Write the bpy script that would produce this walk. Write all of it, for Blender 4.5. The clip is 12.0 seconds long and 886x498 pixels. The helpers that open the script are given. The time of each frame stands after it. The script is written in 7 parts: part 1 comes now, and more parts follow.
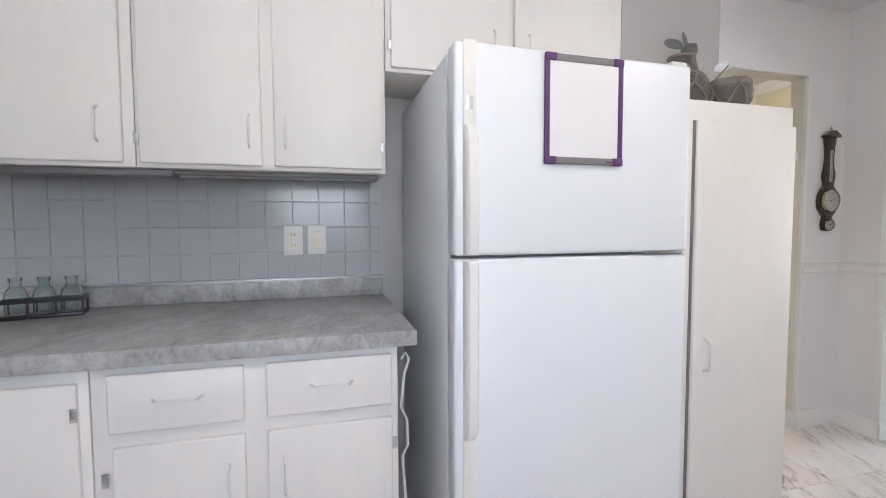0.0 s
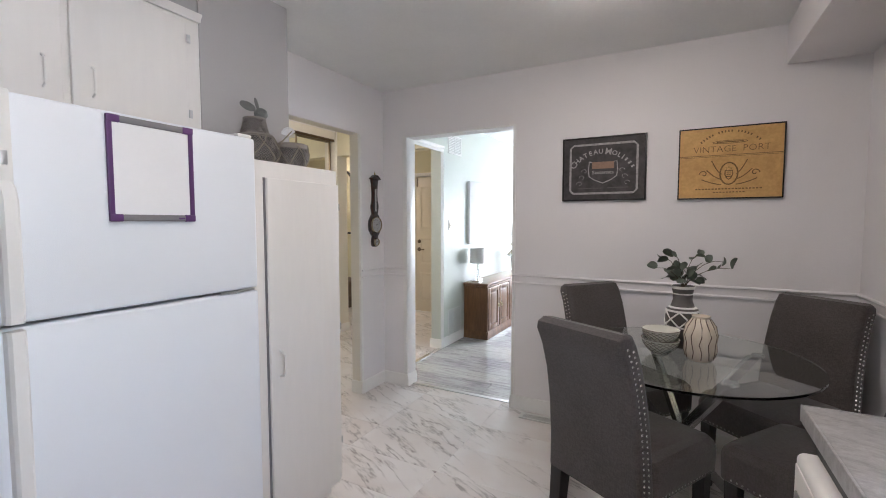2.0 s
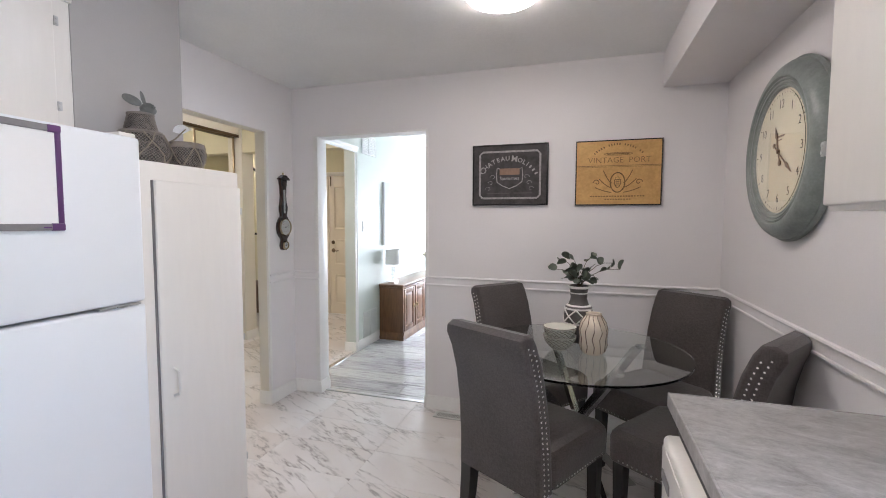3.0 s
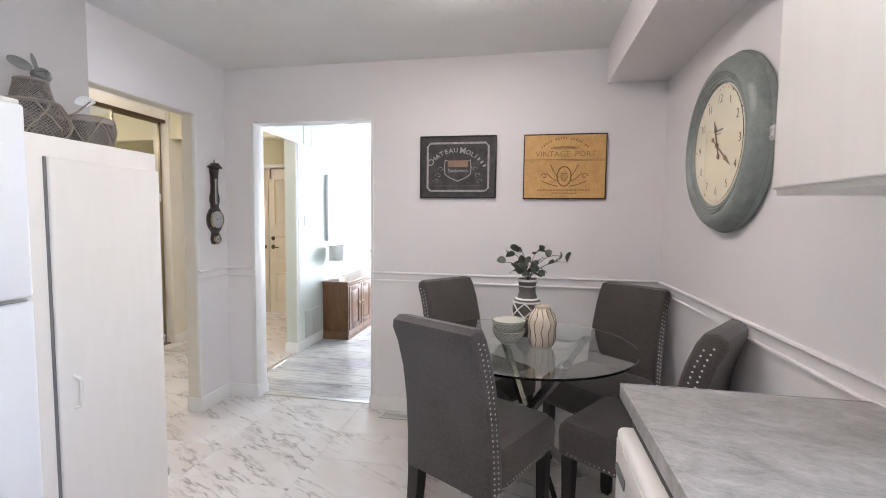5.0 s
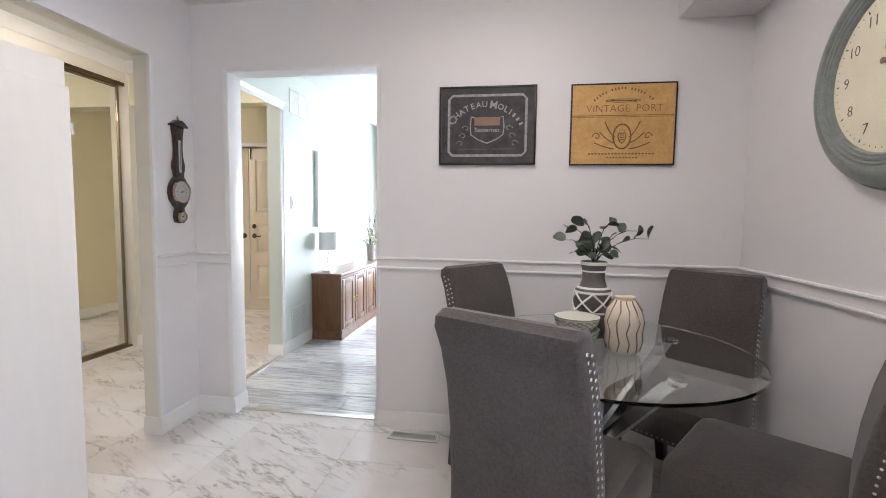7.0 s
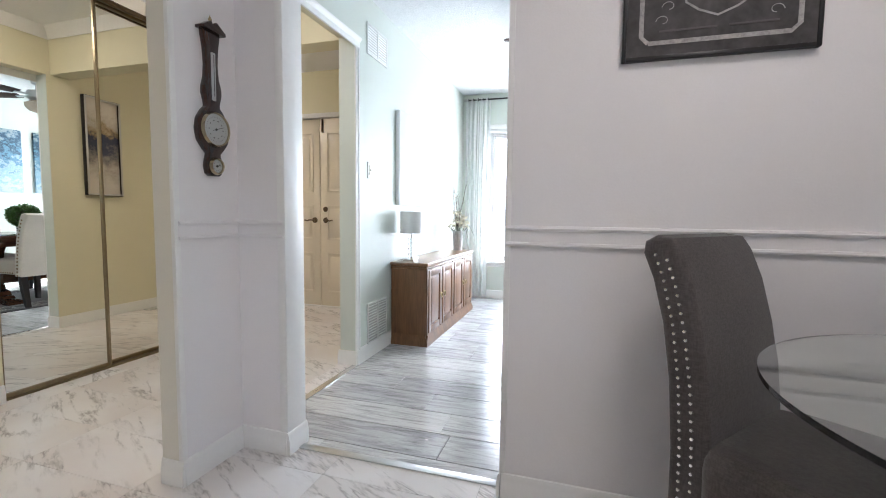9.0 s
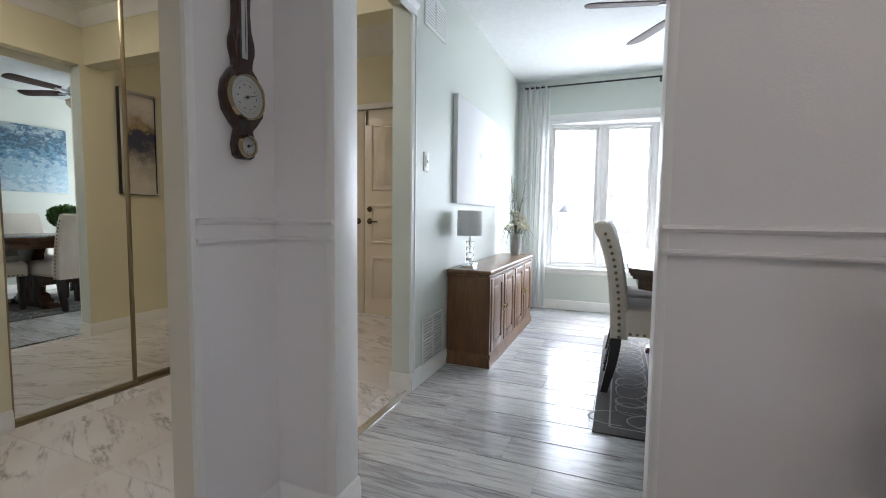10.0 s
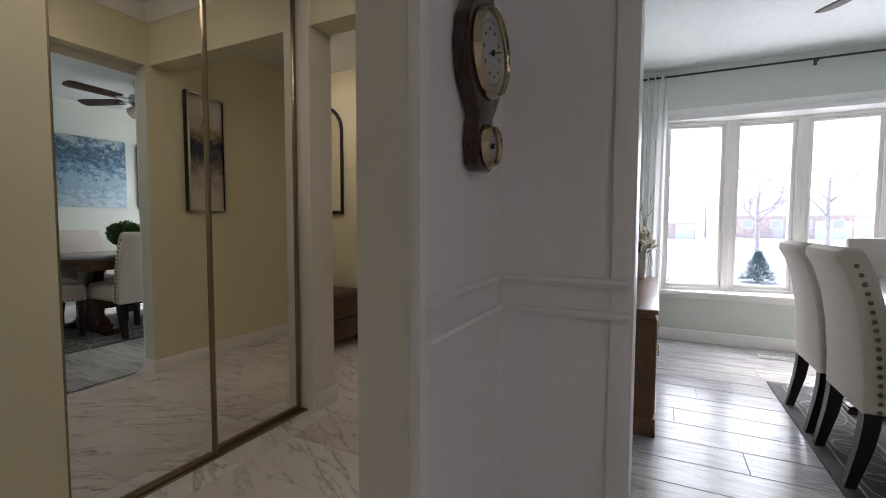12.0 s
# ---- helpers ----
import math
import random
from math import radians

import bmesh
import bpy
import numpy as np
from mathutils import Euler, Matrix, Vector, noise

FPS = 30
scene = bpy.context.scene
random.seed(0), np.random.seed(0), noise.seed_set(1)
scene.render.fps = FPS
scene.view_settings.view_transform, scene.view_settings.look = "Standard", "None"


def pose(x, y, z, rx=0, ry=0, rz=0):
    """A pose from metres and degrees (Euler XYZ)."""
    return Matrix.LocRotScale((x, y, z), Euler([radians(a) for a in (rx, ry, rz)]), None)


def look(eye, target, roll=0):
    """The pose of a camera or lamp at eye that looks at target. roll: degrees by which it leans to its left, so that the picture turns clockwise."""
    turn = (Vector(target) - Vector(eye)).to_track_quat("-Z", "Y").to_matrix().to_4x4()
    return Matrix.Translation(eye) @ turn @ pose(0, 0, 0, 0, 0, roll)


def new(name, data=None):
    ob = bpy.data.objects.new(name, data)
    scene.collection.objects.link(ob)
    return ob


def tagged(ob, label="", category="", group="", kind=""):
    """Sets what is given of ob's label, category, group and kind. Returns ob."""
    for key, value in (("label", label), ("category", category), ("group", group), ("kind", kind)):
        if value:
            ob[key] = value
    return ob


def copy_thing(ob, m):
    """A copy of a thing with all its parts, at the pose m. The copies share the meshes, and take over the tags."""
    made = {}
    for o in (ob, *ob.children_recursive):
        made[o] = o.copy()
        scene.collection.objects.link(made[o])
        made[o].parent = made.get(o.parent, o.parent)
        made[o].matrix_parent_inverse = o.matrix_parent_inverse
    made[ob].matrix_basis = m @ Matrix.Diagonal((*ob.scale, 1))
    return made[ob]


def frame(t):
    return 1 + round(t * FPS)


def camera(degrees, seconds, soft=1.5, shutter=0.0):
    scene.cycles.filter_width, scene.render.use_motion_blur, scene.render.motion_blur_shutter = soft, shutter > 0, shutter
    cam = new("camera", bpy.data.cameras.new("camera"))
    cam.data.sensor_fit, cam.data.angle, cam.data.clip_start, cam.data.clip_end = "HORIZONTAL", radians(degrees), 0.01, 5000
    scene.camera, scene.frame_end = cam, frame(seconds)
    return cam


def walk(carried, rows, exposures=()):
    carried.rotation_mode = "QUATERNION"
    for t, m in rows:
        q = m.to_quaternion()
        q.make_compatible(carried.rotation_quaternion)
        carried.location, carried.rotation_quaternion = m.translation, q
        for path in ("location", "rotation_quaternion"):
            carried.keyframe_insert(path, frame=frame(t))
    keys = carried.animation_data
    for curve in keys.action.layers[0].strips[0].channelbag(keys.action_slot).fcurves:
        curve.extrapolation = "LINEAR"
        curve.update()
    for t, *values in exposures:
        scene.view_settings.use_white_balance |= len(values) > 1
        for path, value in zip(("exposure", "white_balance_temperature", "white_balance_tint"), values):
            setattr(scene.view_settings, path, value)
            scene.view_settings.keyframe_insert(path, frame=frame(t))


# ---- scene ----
cam = camera(90.4, 12.0, 1.0)
PATH = [
    (0, (0.143, 0.039, 1.215), (0.673, 1.964, 1.104), -0.2),
    (0.5, (0.125, -0.056, 1.249), (1.114, 1.678, 1.135), -0.3),
    (1, (0.111, -0.15, 1.291), (1.464, 1.318, 1.168), -0.1),
    (1.5, (0.093, -0.209, 1.331), (1.7, 0.976, 1.21), -0.2),
    (2, (0.088, -0.245, 1.37), (1.85, 0.693, 1.247), -0.0),
    (2.5, (0.086, -0.267, 1.393), (1.939, 0.475, 1.267), 0.1),
    (3, (0.087, -0.279, 1.402), (1.992, 0.316, 1.273), 0.2),
    (3.5, (0.099, -0.289, 1.396), (2.032, 0.21, 1.268), 0.4),
    (5.5, (0.25, -0.214, 1.347), (2.217, 0.124, 1.21), 0.7),
    (6, (0.362, -0.126, 1.32), (2.333, 0.184, 1.18), 0.8),
    (6.5, (0.523, -0.033, 1.277), (2.496, 0.258, 1.131), 0.8),
    (8.5, (1.385, 0.418, 1.07), (3.329, 0.862, 0.915), 0.6),
    (9, (1.604, 0.555, 1.028), (3.507, 1.148, 0.874), 0.7),
    (9.5, (1.802, 0.706, 1.003), (3.672, 1.4, 0.853), 0.6),
    (10, (1.991, 0.894, 1.006), (3.844, 1.633, 0.861), 0.7),
    (10.5, (2.124, 1.083, 1.006), (3.968, 1.846, 0.867), 0.7),
    (11, (2.239, 1.283, 1.036), (4.067, 2.083, 0.903), 0.6),
    (11.5, (2.304, 1.475, 1.052), (4.114, 2.317, 0.925), 0.5),
    (12, (2.342, 1.676, 1.088), (4.136, 2.551, 0.969), 0.2),
]
EXPOSURES = [(0, 3.84, 6100, 13), (0.5, 3.72, 6050, 12), (1.0, 3.47, 6050, 12), (2.5, 3.53, 6000, 13), (3.5, 3.91, 5950, 13), (5.5, 4.0, 5950, 13), (6.5, 3.95, 5950, 13), (8.5, 3.85, 5850, 11), (9.5, 3.35, 5850, 11), (10.5, 2.5, 6050, 12), (11, 2.35, 6050, 13), (12, 2.17, 6250, 16)]
walk(cam, [(t, look(eye, target, roll)) for t, eye, target, roll in PATH], EXPOSURES)

# ---- world and lights ----
world = bpy.data.worlds.new("overcast")
scene.world = world
world.use_nodes = True
wn = world.node_tree
sky = wn.nodes.new("ShaderNodeTexSky")
sky.sky_type, sky.sun_disc = "NISHITA", False
sky.sun_elevation, sky.sun_rotation = radians(40), radians(60)
sky.air_density, sky.dust_density = 1.0, 4.0
wn.links.new(sky.outputs[0], wn.nodes["Background"].inputs[0])
wn.nodes["Background"].inputs[1].default_value = 0.15


def lamp(name, kind, m, power, size=None, size_y=None, color=(1, 1, 1)):
    data = bpy.data.lights.new(name, kind)
    data.energy, data.color = power, color
    if kind == "AREA":
        data.shape, data.size, data.size_y = "RECTANGLE", size, size_y
    elif kind == "POINT":
        data.shadow_soft_size = size
    ob = new(name, data)
    ob.matrix_world = m
    return ob


sun = lamp("sun", "SUN", pose(0, 0, 5, 50, 0, 120), 1.4, color=(1, 0.97, 0.93))
sun.data.angle = radians(40)
# daylight in the bow window
lamp("window_daylight", "AREA", look((7.0, 0.56, 1.25), (5, 0.56, 1.05)), 6.0, 2.0, 1.4, (0.94, 0.98, 1.0))
# daylight in the window over the sink, an unseen opening assumed from the bluish fridge
lamp("sink_window_daylight", "AREA", look((0.125, -1.15, 1.56), (0.125, 1.0, 1.30)), 0.9, 0.74, 0.78, (0.92, 0.97, 1.0))

# ---- materials ----
def material(name, color, rough=0.5, metal=0.0, vary=0.08, scale=6.0, fine=90.0, bump=0.05, coat=0.0, trans=0.0, ior=1.45, emit=0.0, spec=0.5, stretch=(1, 1, 1), random_hue=0.0, world_space=False):
    """A painted, woven, cast or polished surface: two scales of noise vary its colour, roughness and relief."""
    mat = bpy.data.materials.new(name)
    mat.use_nodes = True
    nt = mat.node_tree
    p = nt.nodes["Principled BSDF"]
    link = nt.links.new
    if world_space:
        src = nt.nodes.new("ShaderNodeNewGeometry").outputs["Position"]
    else:
        src = nt.nodes.new("ShaderNodeTexCoord").outputs["Object"]
    mp = nt.nodes.new("ShaderNodeMapping")
    mp.inputs["Scale"].default_value = stretch
    link(src, mp.inputs[0])
    big, small = nt.nodes.new("ShaderNodeTexNoise"), nt.nodes.new("ShaderNodeTexNoise")
    big.inputs["Scale"].default_value, small.inputs["Scale"].default_value = scale, fine
    big.inputs["Detail"].default_value = 4
    link(mp.outputs[0], big.inputs[0]), link(mp.outputs[0], small.inputs[0])
    add = nt.nodes.new("ShaderNodeMath")
    add.operation = "MULTIPLY_ADD"
    link(small.outputs[0], add.inputs[0])
    add.inputs[1].default_value = 0.5
    link(big.outputs[0], add.inputs[2])
    if random_hue:
        info = nt.nodes.new("ShaderNodeObjectInfo")
        more = nt.nodes.new("ShaderNodeMath")
        more.operation = "MULTIPLY_ADD"
        link(info.outputs["Random"], more.inputs[0])
        more.inputs[1].default_value = random_hue
        link(add.outputs[0], more.inputs[2])
        add = more
    ramp = nt.nodes.new("ShaderNodeValToRGB")
    ramp.color_ramp.elements[0].position, ramp.color_ramp.elements[1].position = 0.45, 1.05
    ramp.color_ramp.elements[0].color = (*[c * (1 - vary) for c in color], 1)
    ramp.color_ramp.elements[1].color = (*[min(1, c * (1 + vary)) for c in color], 1)
    link(add.outputs[0], ramp.inputs[0])
    link(ramp.outputs[0], p.inputs["Base Color"])
    ro = nt.nodes.new("ShaderNodeMapRange")
    ro.inputs["To Min"].default_value, ro.inputs["To Max"].default_value = max(0, rough - min(0.06, rough * 0.3)), min(1, rough + min(0.06, rough * 0.3))
    link(big.outputs[0], ro.inputs[0])
    link(ro.outputs[0], p.inputs["Roughness"])
    p.inputs["Metallic"].default_value = metal
    p.inputs["IOR"].default_value = ior
    p.inputs["Transmission Weight"].default_value = trans
    p.inputs["Coat Weight"].default_value = coat
    p.inputs["Specular IOR Level"].default_value = spec
    if emit:
        p.inputs["Emission Color"].default_value = (*color, 1)
        p.inputs["Emission Strength"].default_value = emit
    if bump:
        bn = nt.nodes.new("ShaderNodeBump")
        bn.inputs["Strength"].default_value, bn.inputs["Distance"].default_value = bump, 0.004
        link(small.outputs[0], bn.inputs["Height"])
        link(bn.outputs[0], p.inputs["Normal"])
    return mat


WHITE = material("kitchen_wall_paint", (0.80, 0.775, 0.775), 0.55, vary=0.02, scale=1.2, fine=160, bump=0.12, world_space=True)
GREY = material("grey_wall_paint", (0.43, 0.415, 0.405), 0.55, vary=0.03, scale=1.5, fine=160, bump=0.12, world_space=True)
GREEN = material("living_wall_paint", (0.63, 0.665, 0.61), 0.5, vary=0.02, scale=1.2, fine=160, bump=0.12, world_space=True)
YELLOW = material("foyer_wall_paint", (0.72, 0.675, 0.49), 0.5, vary=0.03, scale=1.2, fine=160, bump=0.12, world_space=True)
CEIL = material("ceiling_paint", (0.82, 0.82, 0.81), 0.8, vary=0.03, scale=3, fine=60, bump=0.35, world_space=True)
STIPPLE = material("stippled_ceiling", (0.70, 0.72, 0.72), 0.85, vary=0.05, scale=25, fine=70, bump=0.9, world_space=True)
REVEAL = material("cream_reveal_paint", (0.75, 0.715, 0.635), 0.5, vary=0.03, scale=1.5, fine=160, bump=0.1, world_space=True)
TRIM = material("white_trim_paint", (0.82, 0.81, 0.79), 0.35, vary=0.03, scale=3, fine=60, bump=0.05, world_space=True)
CABINET = material("cabinet_paint", (0.80, 0.77, 0.725), 0.42, vary=0.03, scale=3, fine=40, bump=0.1, stretch=(1, 1, 0.15))


def base_nodes(name, rough=0.5, metal=0.0, spec=0.5, world_space=False):
    mat = bpy.data.materials.new(name)
    mat.use_nodes = True
    nt = mat.node_tree
    p = nt.nodes["Principled BSDF"]
    p.inputs["Roughness"].default_value, p.inputs["Metallic"].default_value = rough, metal
    p.inputs["Specular IOR Level"].default_value = spec
    src = nt.nodes.new("ShaderNodeNewGeometry").outputs["Position"] if world_space else nt.nodes.new("ShaderNodeTexCoord").outputs["Object"]
    return mat, nt, p, src


def noise_node(nt, src, scale, detail=5, distort=0.0, stretch=(1, 1, 1), turn=(0, 0, 0), rough=0.5):
    if any(turn):
        rot = nt.nodes.new("ShaderNodeMapping")
        rot.inputs["Rotation"].default_value = [radians(a) for a in turn]
        nt.links.new(src, rot.inputs[0])
        src = rot.outputs[0]
    mp = nt.nodes.new("ShaderNodeMapping")
    mp.inputs["Scale"].default_value = stretch
    nt.links.new(src, mp.inputs[0])
    n = nt.nodes.new("ShaderNodeTexNoise")
    n.inputs["Scale"].default_value, n.inputs["Detail"].default_value, n.inputs["Distortion"].default_value = scale, detail, distort
    n.inputs["Roughness"].default_value = rough
    nt.links.new(mp.outputs[0], n.inputs[0])
    return n.outputs[0]


def ramp_node(nt, fac, stops):
    r = nt.nodes.new("ShaderNodeValToRGB")
    el = r.color_ramp.elements
    while len(el) < len(stops):
        el.new(0.5)
    for e, (pos, c) in zip(el, stops):
        e.position, e.color = pos, (*c, 1)
    nt.links.new(fac, r.inputs[0])
    return r.outputs[0]


def mix_node(nt, fac, a, b, kind="MIX"):
    m = nt.nodes.new("ShaderNodeMix")
    m.data_type, m.blend_type = "RGBA", kind
    if isinstance(fac, (int, float)):
        m.inputs[0].default_value = fac
    else:
        nt.links.new(fac, m.inputs[0])
    for k, v in ((6, a), (7, b)):
        if isinstance(v, tuple):
            m.inputs[k].default_value = (*v, 1)
        else:
            nt.links.new(v, m.inputs[k])
    return m.outputs[2]


def bump_node(nt, p, height, strength=0.2, dist=0.003):
    b = nt.nodes.new("ShaderNodeBump")
    b.inputs["Strength"].default_value, b.inputs["Distance"].default_value = strength, dist
    nt.links.new(height, b.inputs["Height"])
    nt.links.new(b.outputs[0], p.inputs["Normal"])


def shifted(nt, src, amount=40.0):
    """Moves the pattern by a random step for each piece."""
    info = nt.nodes.new("ShaderNodeObjectInfo")
    mul = nt.nodes.new("ShaderNodeMath")
    mul.operation = "MULTIPLY"
    nt.links.new(info.outputs["Random"], mul.inputs[0])
    mul.inputs[1].default_value = amount
    add = nt.nodes.new("ShaderNodeVectorMath")
    add.operation = "ADD"
    nt.links.new(src, add.inputs[0])
    nt.links.new(mul.outputs[0], add.inputs[1])
    return add.outputs[0], info.outputs["Random"]


def marble():
    mat, nt, p, src = base_nodes("marble_vinyl_tile", 0.34)
    src, rnd = shifted(nt, src)
    veins = noise_node(nt, src, 2.7, 9, 0.35, (3.0, 0.6, 1), (0, 0, 27), 0.58)
    broken = noise_node(nt, src, 3.2, 4, 0.4, (1.8, 0.6, 1), (0, 0, 27))
    speck = noise_node(nt, src, 26, 3, 0.5, (3.0, 0.7, 1), (0, 0, 27))
    body = ramp_node(nt, noise_node(nt, src, 1.6, 3, 0.6), [(0.3, (0.66, 0.60, 0.565)), (0.6, (0.76, 0.73, 0.71)), (0.8, (0.80, 0.785, 0.775))])
    line = ramp_node(nt, veins, [(0.462, (0, 0, 0)), (0.497, (0.9, 0.9, 0.9)), (0.506, (1, 1, 1)), (0.555, (0, 0, 0))])
    keep = ramp_node(nt, broken, [(0.40, (0, 0, 0)), (0.56, (1, 1, 1))])
    grain = ramp_node(nt, speck, [(0.38, (0.1, 0.1, 0.1)), (0.62, (1, 1, 1))])
    a = mix_node(nt, 1.0, line, keep, "MULTIPLY")
    a = mix_node(nt, 1.0, a, grain, "MULTIPLY")
    col = mix_node(nt, a, body, (0.31, 0.28, 0.26))
    nt.links.new(col, p.inputs["Base Color"])
    bump_node(nt, p, speck, 0.04, 0.001)
    return mat


def laminate():
    mat, nt, p, src = base_nodes("grey_laminate", 0.19, spec=0.5)
    src, rnd = shifted(nt, src)
    grain = noise_node(nt, src, 4.5, 8, 1.6, (5, 0.55, 1), rough=0.62)
    fine = noise_node(nt, src, 60, 4, 0.2, (5, 0.25, 1))
    tone = ramp_node(nt, grain, [(0.32, (0.14, 0.138, 0.137)), (0.43, (0.38, 0.378, 0.378)), (0.58, (0.63, 0.632, 0.635)), (0.75, (0.50, 0.502, 0.505))])
    col = mix_node(nt, 0.35, tone, ramp_node(nt, fine, [(0.35, (0.30, 0.295, 0.29)), (0.65, (0.60, 0.60, 0.595))]))
    shift = ramp_node(nt, rnd, [(0, (0.82, 0.82, 0.84)), (1, (1.1, 1.09, 1.07))])
    nt.links.new(mix_node(nt, 1.0, col, shift, "MULTIPLY"), p.inputs["Base Color"])
    bump_node(nt, p, fine, 0.10, 0.0015)
    return mat


def counter_laminate():
    mat, nt, p, src = base_nodes("counter_laminate", 0.34)
    a = noise_node(nt, src, 4, 8, 0.6, (1.0, 0.7, 1), rough=0.65)
    b = noise_node(nt, src, 11, 9, 0.4, (1.5, 0.75, 1), (0, 0, 12), rough=0.78)
    c = noise_node(nt, src, 70, 4, 0.3, (1.4, 0.7, 1), (0, 0, 12), rough=0.6)
    broad = ramp_node(nt, a, [(0.34, (0.28, 0.255, 0.235)), (0.5, (0.36, 0.35, 0.34)), (0.66, (0.46, 0.455, 0.45))])
    flake = ramp_node(nt, b, [(0.38, (0.13, 0.12, 0.11)), (0.46, (0.31, 0.30, 0.29)), (0.54, (0.42, 0.41, 0.40)), (0.62, (0.62, 0.61, 0.60))])
    speck = ramp_node(nt, c, [(0.36, (0.24, 0.23, 0.22)), (0.5, (0.38, 0.37, 0.36)), (0.66, (0.48, 0.47, 0.46))])
    col = mix_node(nt, 0.3, mix_node(nt, 0.65, broad, flake), speck)
    nt.links.new(col, p.inputs["Base Color"])
    bump_node(nt, p, b, 0.10, 0.001)
    return mat


def wood(name, dark, light, rough=0.4, scale=4.0, stretch=(1, 1, 0.12), coat=0.0):
    mat, nt, p, src = base_nodes(name, rough)
    src, rnd = shifted(nt, src, 9.0)
    g = noise_node(nt, src, scale * 4, 8, 0.8, stretch, rough=0.6)
    f = noise_node(nt, src, scale * 30, 3, 0.2, stretch)
    col = mix_node(nt, 0.3, ramp_node(nt, g, [(0.3, dark), (0.7, light)]), ramp_node(nt, f, [(0.35, dark), (0.65, light)]))
    nt.links.new(col, p.inputs["Base Color"])
    p.inputs["Coat Weight"].default_value = coat
    p.inputs["Coat Roughness"].default_value = 0.12
    bump_node(nt, p, f, 0.08, 0.001)
    return mat


def weave(name, color, vary=0.3, rough=0.95):
    mat, nt, p, src = base_nodes(name, rough, spec=0.2)
    a = noise_node(nt, src, 260, 2, 0, (1, 1, 0.25))
    b = noise_node(nt, src, 260, 2, 0, (0.25, 0.25, 1))
    c = noise_node(nt, src, 5, 4)
    lo, hi = tuple(v * (1 - vary) for v in color), tuple(min(1, v * (1 + vary)) for v in color)
    w = nt.nodes.new("ShaderNodeMath")
    w.operation = "MULTIPLY_ADD"
    w.inputs[1].default_value = 1.0
    nt.links.new(a, w.inputs[0]), nt.links.new(b, w.inputs[2])
    h = nt.nodes.new("ShaderNodeMath")
    h.operation = "MULTIPLY"
    h.inputs[1].default_value = 0.5
    nt.links.new(w.outputs[0], h.inputs[0])
    col = mix_node(nt, 0.35, ramp_node(nt, h.outputs[0], [(0.38, lo), (0.62, hi)]), ramp_node(nt, c, [(0.3, lo), (0.7, hi)]))
    nt.links.new(col, p.inputs["Base Color"])
    p.inputs["Sheen Weight"].default_value = 0.25
    bump_node(nt, p, h.outputs[0], 0.35, 0.002)
    return mat


def abstract(name, stops, sx, sz, second, zlo, zhi):
    """A painted canvas: broad brush blocks whose tone shifts from the bottom to the top."""
    mat, nt, p, src = base_nodes(name, 0.6)
    sep = nt.nodes.new("ShaderNodeSeparateXYZ")
    nt.links.new(src, sep.inputs[0])
    n = noise_node(nt, src, 9, 7, 0.15, (sx, 1, sz), rough=0.72)
    mr = nt.nodes.new("ShaderNodeMapRange")
    mr.inputs["From Min"].default_value, mr.inputs["From Max"].default_value = zlo, zhi
    nt.links.new(sep.outputs[2], mr.inputs[0])
    add = nt.nodes.new("ShaderNodeMath")
    add.operation = "MULTIPLY_ADD"
    add.inputs[1].default_value = second
    nt.links.new(n, add.inputs[0]), nt.links.new(mr.outputs[0], add.inputs[2])
    sub = nt.nodes.new("ShaderNodeMath")
    sub.operation = "SUBTRACT"
    sub.inputs[1].default_value = second / 2
    nt.links.new(add.outputs[0], sub.inputs[0])
    nt.links.new(ramp_node(nt, sub.outputs[0], stops), p.inputs["Base Color"])
    bump_node(nt, p, n, 0.2, 0.002)
    return mat


MARBLE, LAMINATE, COUNTER = marble(), laminate(), counter_laminate()
GROUT = material("tile_joint", (0.48, 0.45, 0.43), 0.9, fine=200)
GAP = material("plank_joint", (0.06, 0.058, 0.055), 0.9)
FRIDGE = material("fridge_enamel", (0.80, 0.82, 0.84), 0.32, vary=0.012, scale=2, fine=420, bump=0.10)
PLASTIC = material("white_plastic", (0.78, 0.76, 0.72), 0.35, vary=0.02, bump=0.02)
IVORY = material("ivory_plastic", (0.80, 0.75, 0.63), 0.38, vary=0.02, bump=0.02)
GASKET = material("grey_gasket", (0.42, 0.42, 0.43), 0.6)
DARK = material("dark_plastic", (0.03, 0.03, 0.03), 0.45)
PURPLE = material("purple_plastic", (0.10, 0.035, 0.13), 0.4, vary=0.05)
BOARDGREY = material("grey_plastic_strip", (0.20, 0.19, 0.19), 0.45)
BOARD = material("whiteboard", (0.82, 0.81, 0.80), 0.18, vary=0.015, bump=0.0)
WALLTILE = material("glazed_wall_tile", (0.43, 0.437, 0.455), 0.16, vary=0.03, scale=5, fine=30, bump=0.05, random_hue=0.08)
TILEJOINT = material("wall_tile_joint", (0.47, 0.475, 0.49), 0.85)
CHROME = material("chrome", (0.86, 0.87, 0.88), 0.09, metal=1.0, vary=0.02, bump=0.0)
DARKCHROME = material("smoked_chrome", (0.56, 0.56, 0.57), 0.14, metal=1.0, vary=0.03, bump=0.0)
STEEL = material("brushed_steel", (0.6, 0.6, 0.6), 0.35, metal=1.0, vary=0.05, bump=0.03)
NAIL = material("polished_nailhead", (0.78, 0.76, 0.74), 0.22, metal=1.0, vary=0.03, bump=0.0)
BRONZE = material("bronze_nailhead", (0.24, 0.17, 0.11), 0.35, metal=1.0, vary=0.1, bump=0.0)
BRASS = material("aged_brass", (0.42, 0.33, 0.18), 0.36, metal=1.0, vary=0.12, scale=9, bump=0.03)
